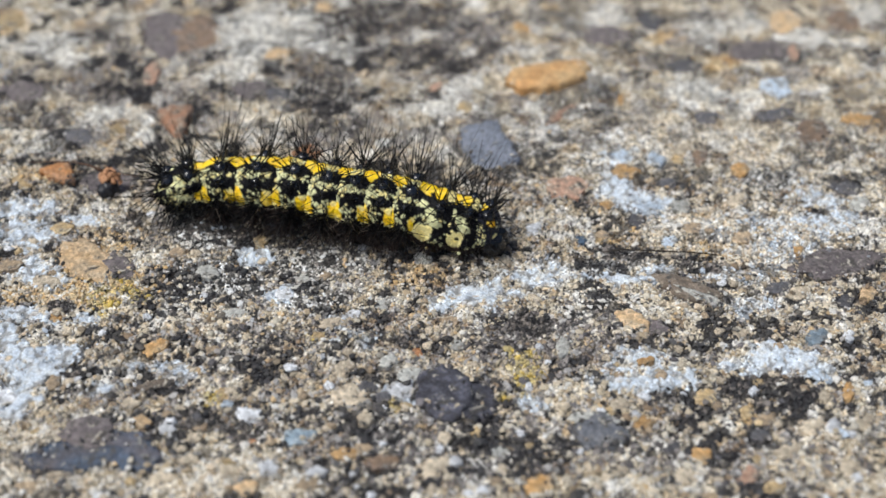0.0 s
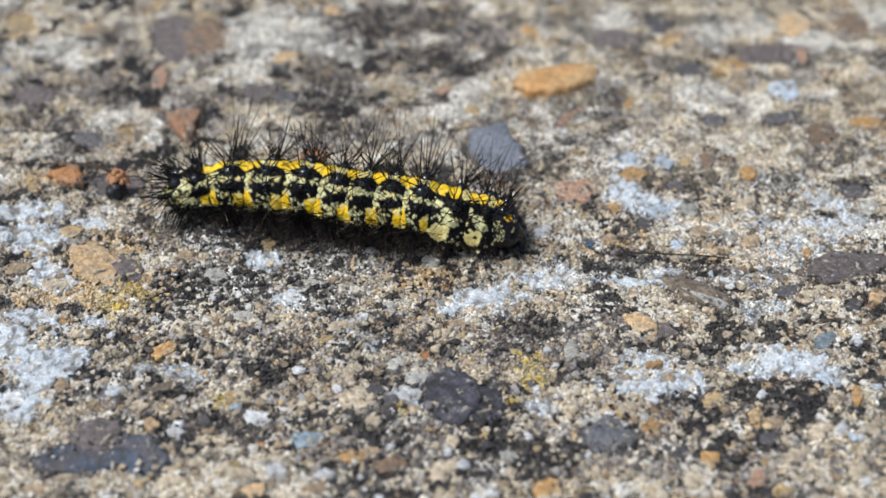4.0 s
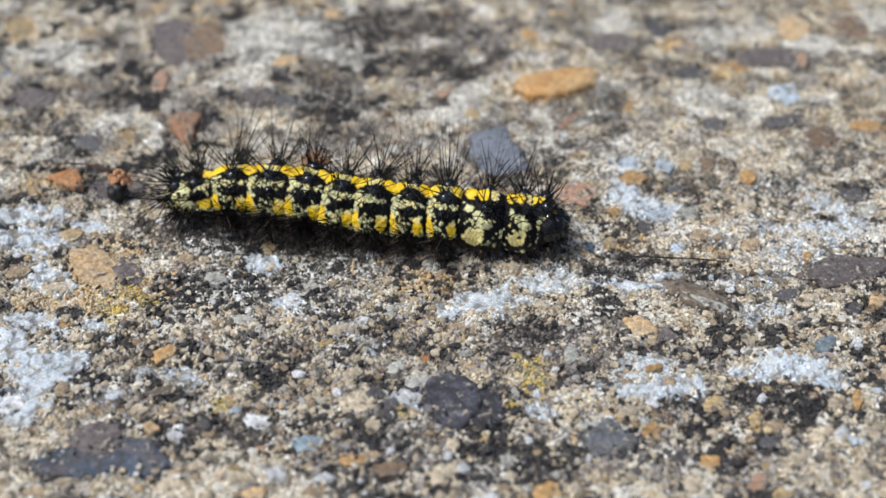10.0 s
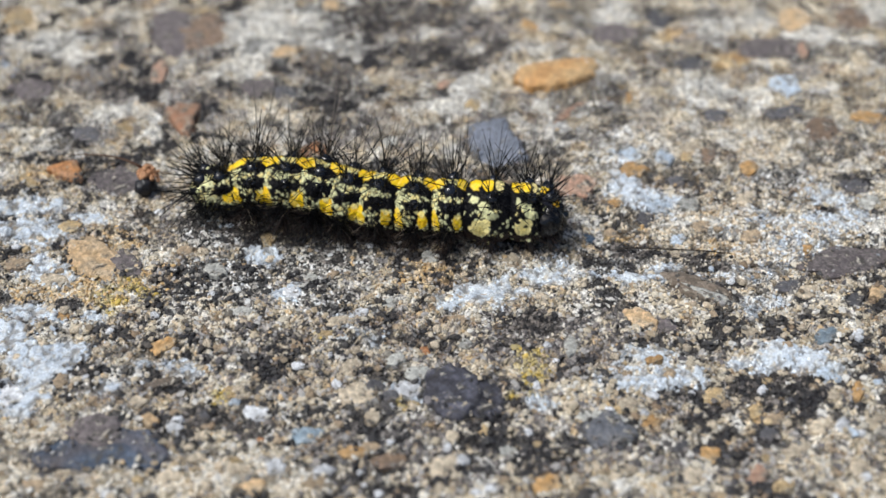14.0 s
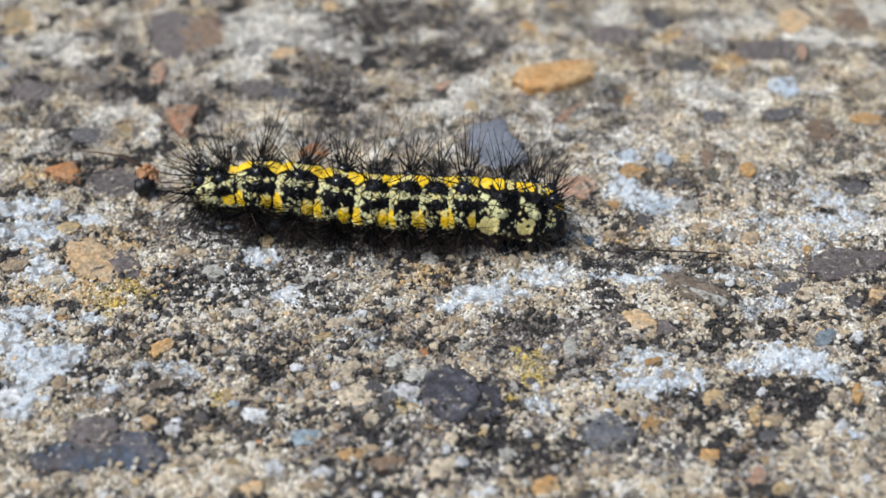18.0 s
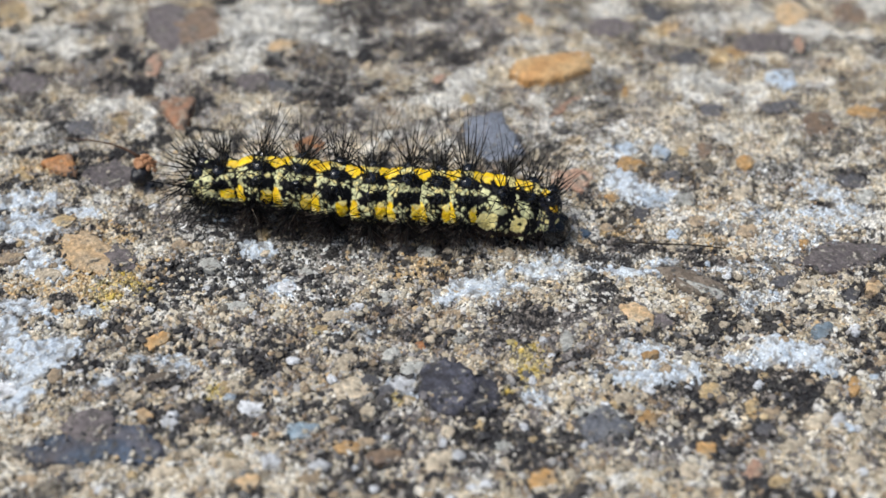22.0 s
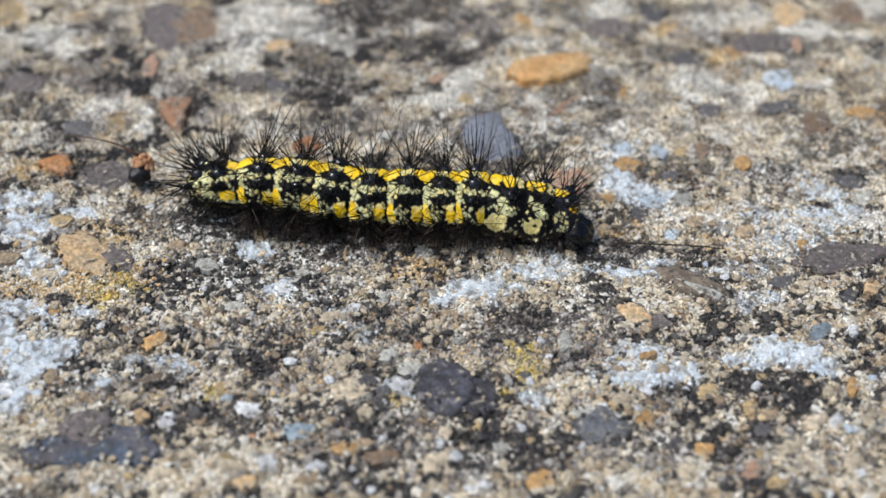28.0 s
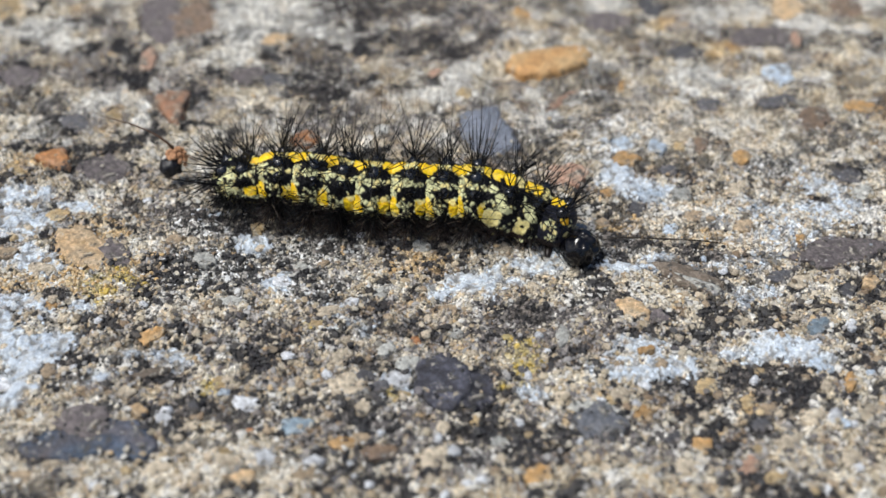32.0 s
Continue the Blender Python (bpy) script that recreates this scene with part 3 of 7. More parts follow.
lay("grey", 20.96, -5.93, 2.62, 0.42, -32, 0.8)
lay("mauve", 32.28, -2.11, 3.98, 1.74, 15, 0.25)
lay("slate", 31.75, -6.45, 0.97, 0.69, 58, 0.20)
lay("grey", 36.38, 6.07, 1.14, 0.86, 47, 0.25)
lay("slate", 35.93, 8.78, 1.41, 1.02, -15, 0.20)
lay("slate", 27.02, -4.88, 1.28, 0.54, 21, 0.20)
lay("peach", 33.85, -5.48, 0.87, 0.64, 51, 0.25)
lay("cream", 23.18, -9.84, 0.89, 0.70, 23, 0.20)
lay("peach", 15.01, -8.67, 1.33, 0.96, -44, 0.30)
lay("mauve", 16.72, -9.29, 1.02, 0.87, -34, 0.25)
lay("orange", -20.81, -11.29, 1.12, 0.72, 34, 0.30)
lay("tan", -16.41, -11.82, 0.60, 0.51, -25, 0.25)
lay("umber", -20.24, -15.20, 1.42, 0.46, 17, 0.25)
lay("white", -30.72, -16.20, 1.29, 0.89, -45, 0.25)
lay("tan", -27.50, -14.87, 0.70, 0.57, 84, 0.25)
lay("white", -12.96, -18.13, 1.11, 0.61, -15, 0.40)
lay("white", -18.42, -19.49, 0.70, 0.46, -33, 0.40)
lay("peach", -20.37, -18.66, 0.81, 0.56, -48, 0.40)
lay("cream", -21.54, -17.06, 0.76, 0.61, -27, 0.25)
lay("ochre", -15.14, -16.31, 0.69, 0.41, -87, 0.20)
lay("flint", -24.25, -21.71, 4.18, 1.52, 7, 0.70)
lay("flint", -20.63, -21.41, 2.32, 1.54, -39, 0.80)
lay("mauve", -23.90, -19.80, 1.99, 1.31, -10, 0.35)
lay("steelblue", -9.29, -19.95, 1.31, 0.82, 5, 0.40)
lay("white", -11.11, -22.98, 0.84, 0.57, -37, 0.40)
lay("rust", -12.47, -20.66, 0.28, 0.24, -28, 0.20)
lay("rust", -20.85, -20.26, 0.26, 0.19, -67, 0.45)
lay("ochre", -8.75, -10.33, 0.57, 0.53, -40, 0.15)
lay("rust", -1.34, -11.82, 0.53, 0.33, -86, 0.25)
lay("basalt", 0.64, -15.98, 2.47, 2.03, -64, 0.55)
lay("basalt", 2.64, -16.52, 2.19, 1.97, -51, 0.50)
lay("grey", -1.76, -14.19, 1.07, 0.62, 8, 0.30)
lay("white", -2.51, -15.65, 1.29, 0.77, 8, 0.25)
lay("slate", -3.77, -16.52, 0.72, 0.54, -3, 0.25)
lay("slate", -4.86, -15.43, 0.65, 0.50, -4, 0.25)
lay("cream", -4.88, -18.71, 0.63, 0.59, -71, 0.50)
lay("ochre", 2.88, -19.70, 0.51, 0.39, 86, 0.40)
lay("white", 1.40, -22.50, 0.49, 0.46, 84, 0.40)
lay("cream", 0.62, -20.21, 0.56, 0.54, 85, 0.35)
lay("cream", 7.43, -20.41, 0.41, 0.38, 61, 0.35)
lay("white", 5.92, -19.70, 0.42, 0.38, 66, 0.35)
lay("grey", 9.51, -11.47, 0.96, 0.50, 79, 0.30)
lay("grey", 1.60, -11.11, 0.59, 0.47, 15, 0.25)
lay("orange", 6.72, -24.18, 1.43, 0.89, 29, 0.45)
lay("brown", -3.57, -22.40, 1.75, 0.68, -0, 0.20)
lay("cream", -6.11, -16.31, 1.56, 1.32, 58, 0.20)
lay("cream", -0.08, -22.89, 1.52, 0.77, 12, 0.25)
lay("grey", 10.95, -18.50, 1.64, 0.69, -6, 0.30)
lay("slateblue", 11.44, -19.80, 2.3, 1.6, -14, 0.80)
lay("orange", 15.40, -12.82, 0.72, 0.40, 12, 0.25)
lay("skyblue", 27.74, -14.19, 0.78, 0.62, 69, 0.20)
lay("ochre", 19.42, -15.92, 0.96, 0.72, 41, 0.35)
lay("ochre", 21.90, -17.66, 0.63, 0.51, 50, 0.35)
lay("tan", 23.18, -18.40, 1.03, 0.63, 24, 0.30)
lay("cream", 13.08, -17.07, 0.87, 0.63, 18, 0.30)
lay("ochre", 12.39, -17.55, 0.55, 0.46, 65, 0.25)
lay("orange", 14.55, -18.66, 0.89, 0.65, 40, 0.40)
lay("orange", 18.12, -21.52, 0.94, 0.76, -6, 0.40)
lay("pink", 20.92, -23.42, 0.98, 0.65, 41, 0.45)
lay("ochre", 22.40, -24.60, 0.77, 0.55, 14, 0.35)
lay("orange", 29.43, -16.20, 0.86, 0.42, 70, 0.35)
lay("slate", 22.43, -19.90, 0.76, 0.68, 7, 0.35)
lay("slate", 16.33, -20.92, 0.86, 0.36, 28, 0.25)
lay("steelblue", 28.61, -10.57, 1.06, 0.72, 25, 0.30)
lay("white", 27.55, -19.49, 0.77, 0.51, 63, 0.35)
lay("white", 22.86, -15.65, 0.53, 0.34, 54, 0.30)
lay("cream", 27.74, -16.53, 0.59, 0.44, 54, 0.30)
lay("white", 30.95, -10.51, 0.59, 0.43, 56, 0.30)
lay("cream", 25.99, -19.49, 0.90, 0.69, 23, 0.35)
lay("cream", 29.84, -18.97, 0.97, 0.74, 37, 0.30)
lay("cream", 24.06, -21.52, 1.07, 0.55, 19, 0.30)
lay("cream", 27.83, -22.89, 1.17, 0.65, 34, 0.30)
lay("cream", 16.77, -23.47, 0.92, 0.66, 10, 0.30)
lay("cream", 12.32, -22.99, 0.76, 0.57, 9, 0.25)
lay("tan", -8.35, -24.41, 0.90, 0.56, -3, 0.30)
lay("cream", -13.74, -23.13, 0.84, 0.57, -7, 0.30)
lay("peach", -12.42, -24.70, 0.81, 0.67, 9, 0.35)
lay("cream", -16.55, -22.01, 0.69, 0.49, -9, 0.30)
lay("cream", -16.64, -20.16, 0.57, 0.49, -31, 0.30)
lay("tan", -27.02, -24.32, 0.91, 0.55, -9, 0.25)
lay("cream", -25.44, -23.13, 0.63, 0.46, -19, 0.30)
lay("cream", 9.00, -17.28, 0.57, 0.52, 31, 0.25)
lay("cream", -18.18, -23.61, 0.92, 0.66, -11, 0.30)
lay("orange", -6.08, -21.81, 0.99, 0.49, -1, 0.25)
lay("white", -7.88, -23.27, 0.76, 0.48, -3, 0.35)
lay("grey", -3.48, -12.82, 0.84, 0.57, 19, 0.20)
lay("cream", -6.74, -13.68, 1.10, 0.72, 53, 0.20)
lay("tan", -4.95, -21.41, 0.77, 0.60, -4, 0.20)
lay("grey", 4.45, -21.42, 0.62, 0.59, 28, 0.25)
lay("tan", -34.11, -2.04, 1.12, 0.73, 13, 0.15)
lay("cream", -30.67, -4.08, 1.11, 0.78, -15, 0.15)
lay("tan", -20.71, -0.99, 0.69, 0.59, -41, 0.20)
lay("cream", -7.87, -8.92, 0.94, 0.56, 13, 0.20)
lay("white", -6.21, -7.98, 0.61, 0.50, -7, 0.20)
lay("tan", 25.39, 1.52, 0.96, 0.71, 15, 0.20)
lay("cream", 25.94, 6.85, 1.20, 0.71, 28, 0.20)
lay("tan", 21.45, 3.00, 0.78, 0.65, 25, 0.20)
lay("cream", 28.45, -5.41, 1.19, 0.70, 27, 0.20)
lay("tan", 13.84, 2.26, 0.70, 0.63, 48, 0.20)
lay("orange", 14.72, 6.07, 0.65, 0.56, 61, 0.15)
lay("grey", -4.83, 15.28, 0.81, 0.72, -81, 0.15)

BASE = np.array([(0.62, 0.6, 0.56), (0.53, 0.48, 0.385), (0.52, 0.45, 0.34), (0.44, 0.375, 0.27), (0.5, 0.36, 0.2), (0.39, 0.31, 0.205), (0.34, 0.325, 0.31), (0.23, 0.165, 0.105)])
BASE_SHARE = (0.18, 0.16, 0.15, 0.14, 0.03, 0.11, 0.18, 0.05)
GRIME = np.array([(0.022, 0.021, 0.022), (0.04, 0.037, 0.037), (0.085, 0.078, 0.082), (0.155, 0.142, 0.146)])
PALETTE = {
    "C": np.array([(0.6, 0.55, 0.455), (0.54, 0.475, 0.375), (0.66, 0.635, 0.585), (0.5, 0.41, 0.3)]),
    "O": np.array([(0.52, 0.35, 0.16), (0.56, 0.43, 0.25), (0.42, 0.29, 0.15)]),
    "K": np.array([(0.03, 0.03, 0.031), (0.05, 0.048, 0.046), (0.1, 0.094, 0.088), (0.5, 0.48, 0.44), (0.7, 0.7, 0.69), (0.3, 0.28, 0.25)]),
    "W": np.array([(0.6, 0.66, 0.73), (0.53, 0.59, 0.66), (0.54, 0.56, 0.57), (0.68, 0.73, 0.78), (0.44, 0.49, 0.56)]),
    "B": np.array([(0.3, 0.34, 0.42), (0.45, 0.5, 0.57), (0.2, 0.22, 0.27)]),
    "P": np.array([(0.6, 0.585, 0.54), (0.56, 0.53, 0.465), (0.64, 0.63, 0.605), (0.52, 0.5, 0.46)]),
    "Y": np.array([(0.48, 0.35, 0.08), (0.5, 0.41, 0.19), (0.38, 0.32, 0.17)]),
    "D": np.array([(0.03, 0.028, 0.028), (0.055, 0.05, 0.047), (0.095, 0.084, 0.078), (0.024, 0.023, 0.024), (0.17, 0.15, 0.135)]),
    "G": np.array([(0.2, 0.18, 0.17), (0.13, 0.116, 0.112), (0.27, 0.245, 0.225), (0.08, 0.072, 0.072)]),
}


def shares(x, y):
    """How strongly each kind of patch covers the places."""
    ragged = 0.42 * waves(x / 1.3, y / 1.3) + 0.25 * wave(x / 0.5, y / 0.5)
    out = {k: np.zeros(len(x)) for k in PALETTE}
    for kind, x0, y0, rx, ry, a, strength in STAINS_AND_SHADE:
        near = np.abs(x - x0) + np.abs(y - y0) < 2.2 * (rx + ry)
        dx, dy = x[near] - x0, y[near] - y0
        d = np.hypot((dx * math.cos(a) + dy * math.sin(a)) / rx, (dy * math.cos(a) - dx * math.sin(a)) / ry)
        w = strength * np.clip((1.15 - d - ragged[near] * (1.5 if kind == "W" else 1.0)) / 0.45, 0, 1)
        out[kind][near] = np.maximum(out[kind][near], w)
    return out


def grime(x, y, cover):
    """The dark film that lies in the hollows and veins of the surface, from 0 to 1."""
    far = np.clip((y - 6) / 14, 0, 1)
    n = (0.6 + 0.3 * far) * waves(x / 3.1 + 60, y / 2.3) + 0.5 * waves(x / 0.95, y / 0.8 + 33) + (0.6 - 0.4 * far) * waves(x / 0.34 + 5, y / 0.3)
    w = np.clip((n - 0.19 + np.interp(y, (-28, -6, 4, 47), (0.07, 0.03, 0.0, 0.0))) / 0.11, 0, 1)
    w = w * (1 - 0.5 * far * np.clip((x + 5) / 12, 0, 1))
    return w * (1 - 0.55 * cover["C"]) * (1 - 0.9 * cover["W"]) * (1 - 0.5 * cover["P"])


def tones(x, y, seed):
    """A colour for each grain: the sand's own, or that of a patch over it."""
    rng = np.random.RandomState(seed)
    lot = 0.45 * rng.rand(len(x)) + 0.6 * waves(x / 0.85 + 21, y / 0.7 + 77) + 0.35 * waves(x / 4 + 2, y / 3 + 8)
    rank = np.argsort(np.argsort(lot)) / len(x)
    colour = BASE[np.clip(np.searchsorted(np.cumsum(BASE_SHARE), rank), 0, len(BASE) - 1)]
    cover = shares(x, y)
    dirty = rng.rand(len(x)) < 0.155 * (1 - 0.6 * cover["C"])
    colour[dirty] = GRIME[rng.randint(len(GRIME), size=len(x))][dirty]
    for kind in "COGKPWBYD":
        taken = rng.rand(len(x)) < cover[kind]
        pick = PALETTE[kind]
        colour[taken] = pick[rng.randint(len(pick), size=len(x))][taken]
    return colour * (1 + (0.34 - 0.24 * cover["W"][:, None]) * (rng.rand(len(x), 1) - 0.5)), cover


DIRT = np.array((0.025, 0.024, 0.027))


FLUSH = 0.5   # how proud the stones stand


def relief(x, y):
    """Height of the worn surface, without its grains."""
    fade = np.clip((70 - np.hypot(x, y)) / 15, 0, 1)
    return (0.5 * waves(x / 10 + 40, y / 10 + 9) + 0.26 * waves(x / 2.4, y / 2.4) + 0.2 * waves(x / 0.9 + 8, y / 0.9)) * fade


def inside(x, y, grow=1.0, gritty=1.0):
    """Whether places lie on a stone; gritty: how much less of the rough, dark stones counts."""
    hit = np.zeros(len(x), dtype=bool)
    for tone, x0, y0, rx, ry, a, high in STONES:
        dx, dy = x - x0, y - y0
        limit = grow * (gritty if tone in ("mauve", "slate", "umber", "brown", "basalt", "slateblue") else 1.0)
        hit |= ((dx * math.cos(a) + dy * math.sin(a)) / rx) ** 2 + ((dy * math.cos(a) - dx * math.sin(a)) / ry) ** 2 < limit
    return hit


def lift(x, y):
    """How far a stone's top stands over the ground there."""
    up = np.zeros(len(x))
    for tone, x0, y0, rx, ry, a, high in STONES:
        dx, dy = x - x0, y - y0
        d = ((dx * math.cos(a) + dy * math.sin(a)) / rx) ** 2 + ((dy * math.cos(a) - dx * math.sin(a)) / ry) ** 2
        up = np.maximum(up, FLUSH * high * np.clip((1.2 - d) / 0.4, 0, 1))
    return up


def build_ground():
    step, cell = 0.09, 0.27
    away = [55 * 1.5 ** k for k in range(1, 19)]
    xs = np.array([-v for v in reversed(away)] + list(np.arange(-50, 50, step)) + away)
    ys = np.array([-v for v in reversed(away)] + list(np.arange(-28, 47, step)) + away)
    x, y = (g.ravel() for g in np.meshgrid(xs, ys))
    near = (np.abs(x) < 50.1) & (y > -28.1) & (y < 47)
    z = relief(x, y)
    tone = np.tile(np.array((0.4, 0.35, 0.28)), (len(x), 1))
    # each grain of the surface is an uneven cell with its own dome and colour, in clumps of like colour
    rng = np.random.RandomState(11)
    px, py = x[near], y[near]
    wx = px + 0.12 * wave(px / 0.24, py / 0.24) + 0.05 * wave(px / 0.1 + 9, py / 0.1)
    wy = py + 0.12 * wave(px / 0.24 + 50, py / 0.24) + 0.05 * wave(px / 0.1, py / 0.1 + 40)

    def split(size):
        nx, ny = int(112 / size) + 4, int(86 / size) + 4
        gx, gy = np.meshgrid(np.arange(nx), np.arange(ny), indexing="ij")
        sx, sy = -56 + (gx + rng.rand(nx, ny)) * size, -32 + (gy + rng.rand(nx, ny)) * size
        ix, iy = ((wx + 56) / size).astype(int), ((wy + 32) / size).astype(int)
        best, who = np.full(len(wx), 1e9), np.zeros(len(wx), dtype=int)
        for di in (-1, 0, 1):
            for dj in (-1, 0, 1):
                i, j = np.clip(ix + di, 0, nx - 1), np.clip(iy + dj, 0, ny - 1)
                d = (wx - sx[i, j]) ** 2 + (wy - sy[i, j]) ** 2
                closer = d < best
                best[closer], who[closer] = d[closer], (i * ny + j)[closer]
        return best, who, sx.ravel(), sy.ravel()

    best, who, sx, sy = split(cell)
    colour, cover = tones(sx, sy, 21)
    _, clump, cx, cy = split(0.66)
    broad, _ = tones(cx, cy, 22)
    _, patch, vx, vy = split(1.5)
    vast, _ = tones(vx, vy, 23)
    flake = np.clip(cover["W"] * 2 - 1.0, 0, 1) * (rng.rand(len(sx)) < 0.93)
    tall = (0.02 + 0.3 * rng.rand(len(sx)) ** 1.5) * (1 - 0.9 * flake) - 0.3 * cover["D"]
    z[near] += tall[who] * np.clip(1 - best / (0.45 * cell) ** 2, -0.6, 1) + (0.05 * wave(px / 0.2, py / 0.2) + 0.035 * wave(px / 0.1, py / 0.11)) * (1 - 0.6 * flake[who])
    z[near] += 0.16 * flake[who]
    film = grime(px, py, {k: v[who] for k, v in cover.items()})[:, None]
    stained = np.clip(0.4 * cover["W"] + cover["D"] + cover["Y"] + cover["K"], 0, 1)[who][:, None]
    mixed = colour[who] * (0.5 + 0.5 * stained) + broad[clump] * (0.5 - 0.5 * stained)
    far = np.clip((py - 6) / 14, 0, 1)[:, None]
    far = far * (1 - 0.7 * np.clip(cover["D"] + cover["P"], 0, 1)[who][:, None])
    mixed = (mixed * (1 - 0.55 * far) + vast[patch] * 0.55 * far) * (1 + 0.3 * far * waves(px / 2.4 + 12, py / 3.4 + 70)[:, None])
    tone[near] = mixed * np.array((1.03, 1.03, 1.03)) * (1 - 0.96 * film) + DIRT * 0.96 * film
    z[near] -= 0.1 * film[:, 0]
    # the white lichen lies in flakes with gaps between them
    apart, _, _, _ = split(0.85)
    gap = np.clip((np.sqrt(apart) / 0.85 + 0.1 * wave(px / 0.3, py / 0.3) - 0.55) / 0.08, 0, 1) * np.clip(2 * cover["W"][who] - 0.6, 0, 1) * 0.7
    tone[near] = tone[near] * (1 - gap[:, None]) + np.array((0.17, 0.155, 0.135)) * gap[:, None]
    z[near] -= 0.14 * gap
    speckled = np.ones(len(x))
    speckled[near] = 1 - 0.9 * flake[who]
    deep = np.zeros(len(px))
    deep[inside(px + 0.3 * wave(px / 0.5, py / 0.5) + 0.15 * wave(px / 0.17, py / 0.17), py + 0.3 * wave(px / 0.5 + 30, py / 0.5) + 0.15 * wave(px / 0.17, py / 0.17 + 60), 0.72)] = 0.4
    z[near] -= deep
    n, m = len(xs), len(ys)
    q = (np.arange(m - 1)[:, None] * n + np.arange(n - 1)).ravel()
    faces = np.stack([q, q + 1, q + n + 1, q + n], 1)
    me = fast_mesh("ground", np.stack([x, y, z], 1) * MM, faces, tone, True, speckled)
    ob = put("ground", me, CONCRETE)
    return tagged(ob, "weathered concrete with exposed stones, pale bloom and dark lichen", "concrete", kind="structure")


ground = build_ground()


def build_sand():
    """Loose and half-set grains over the surface."""
    rng = np.random.RandomState(31)
    n = 90000
    x, y = rng.uniform(-50, 50, n), rng.uniform(-28, 47, n)
    keep = (np.abs(x) < 34 + 0.33 * (y + 28)) & (rng.rand(n) < np.interp(y, (-28, -8, 4, 14, 47), (1, 1, 0.8, 0.4, 0.15)))
    keep &= ~inside(x, y, 0.5, 0.8) | (rng.rand(n) < 0.14)
    keep &= ~inside(x, y, 0.85) | (rng.rand(n) < 0.32)
    keep &= shares(x, y)["W"] < 0.2 + 0.5 * rng.rand(n)
    x, y = x[keep], y[keep]
    n = len(x)
    colour, cover = tones(x, y, 41)
    film = grime(x, y, cover)[:, None]
    colour = colour * 1.04 * (1 - 0.94 * film) + DIRT * 0.94 * film
    size = np.clip(rng.lognormal(math.log(0.115), 0.42, n), 0.05, 0.32) * np.interp(y, (-28, -8, 0, 47), (1.25, 1.1, 0.95, 1.1))
    size *= 1 - 0.2 * cover["D"]
    g = (1 + 5 ** 0.5) / 2
    ico = np.array([(-1, g, 0), (1, g, 0), (-1, -g, 0), (1, -g, 0), (0, -1, g), (0, 1, g), (0, -1, -g), (0, 1, -g), (g, 0, -1), (g, 0, 1), (-g, 0, -1), (-g, 0, 1)]) / 1.9
    tri = np.array([(0, 11, 5), (0, 5, 1), (0, 1, 7), (0, 7, 10), (0, 10, 11), (1, 5, 9), (5, 11, 4), (11, 10, 2), (10, 7, 6), (7, 1, 8),
                    (3, 9, 4), (3, 4, 2), (3, 2, 6), (3, 6, 8), (3, 8, 9), (4, 9, 5), (2, 4, 11), (6, 2, 10), (8, 6, 7), (9, 8, 1)])
    v = ico[None] * (1 + 0.5 * (rng.rand(n, 12, 1) - 0.5)) * size[:, None, None] * np.stack([rng.uniform(0.8, 1.35, n), rng.uniform(0.75, 1.1, n), rng.uniform(0.35, 0.7, n)], 1)[:, None]
    a = rng.uniform(0, 6.283, n)
    c, s = np.cos(a)[:, None], np.sin(a)[:, None]
    vx, vy = v[..., 0] * c - v[..., 1] * s, v[..., 0] * s + v[..., 1] * c
    vz = v[..., 2] + vx * rng.uniform(-0.35, 0.35, (n, 1))
    out = np.stack([vx + x[:, None], vy + y[:, None], vz + (relief(x, y) + lift(x, y) + 0.05 - 0.16 * size)[:, None]], 2).reshape(-1, 3) * MM
    faces = (tri[None] + 12 * np.arange(n)[:, None, None]).reshape(-1, 3)
    me = fast_mesh("sand", out, faces, np.repeat(colour, 12, 0), False)
    ob = put("sand_grains", me, SAND)
    return tagged(ob, "cream, white, brown and black sand grains bound in the concrete", "sand", kind="stuff")


sand = build_sand()


# ---- the caterpillar ----
def noise3(p, scale, shift=0.0):
    return np.array([noise.noise(Vector((float(a) * scale + shift, float(b) * scale, float(c) * scale))) for a, b, c in p])


BLUE_BLACK = np.array((0.02, 0.021, 0.033))
BLACK, INK = np.array((0.004, 0.004, 0.0055)), np.array((0.03, 0.02, 0.018))
YELLOW, LEMON, CREAM, CREAM_WARM = np.array((1.0, 0.69, 0.02)), np.array((0.94, 0.78, 0.28)), np.array((0.76, 0.75, 0.42)), np.array((0.82, 0.71, 0.31))


def inside_oval(f, v, f0, v0, df, dv):
    return np.hypot((f - f0) / df, (v - v0) / dv) < 1


def cream_share(kind, f, v):
    """How much of the skin is dotted with cream there."""
    s = np.full(len(f), 0.03)
    if kind == "body":
        s[(f > 24) & (f < 74) & (v > -0.9) & (v < -0.35)] = 0.56
        s[(f > 35) & (f < 50) & (v > -0.4) & (v < 0.9)] = 0.48
        s[(f > 66) & (f < 76)] = 0.3
        s[(f > 74) & (f < 99) & (np.abs(v) < 0.6)] = 0.7
        s[(f > 96) & (f < 114)] = 0.45
    elif kind == "thorax":
        s[(f > 22) & (f < 78) & (v < 0.8)] = 0.22
        s[(f > 40) & (f < 72) & (np.abs(v + 0.1) < 0.3)] = 0.5
        s[(f > 78) & (f < 112) & (v > 0.15)] = 0.4
    elif kind == "collar":
        s[(f > 30) & (f < 100)] = 0.1
        s[inside_oval(f, v, 80, -0.1, 24, 0.6)] = 0.8
    elif kind == "tail":
        s[(f > 14) & (f < 105)] = 0.7
        s[(f > 14) & (f < 30) & (v > 0.2)] = 0.2
    return s


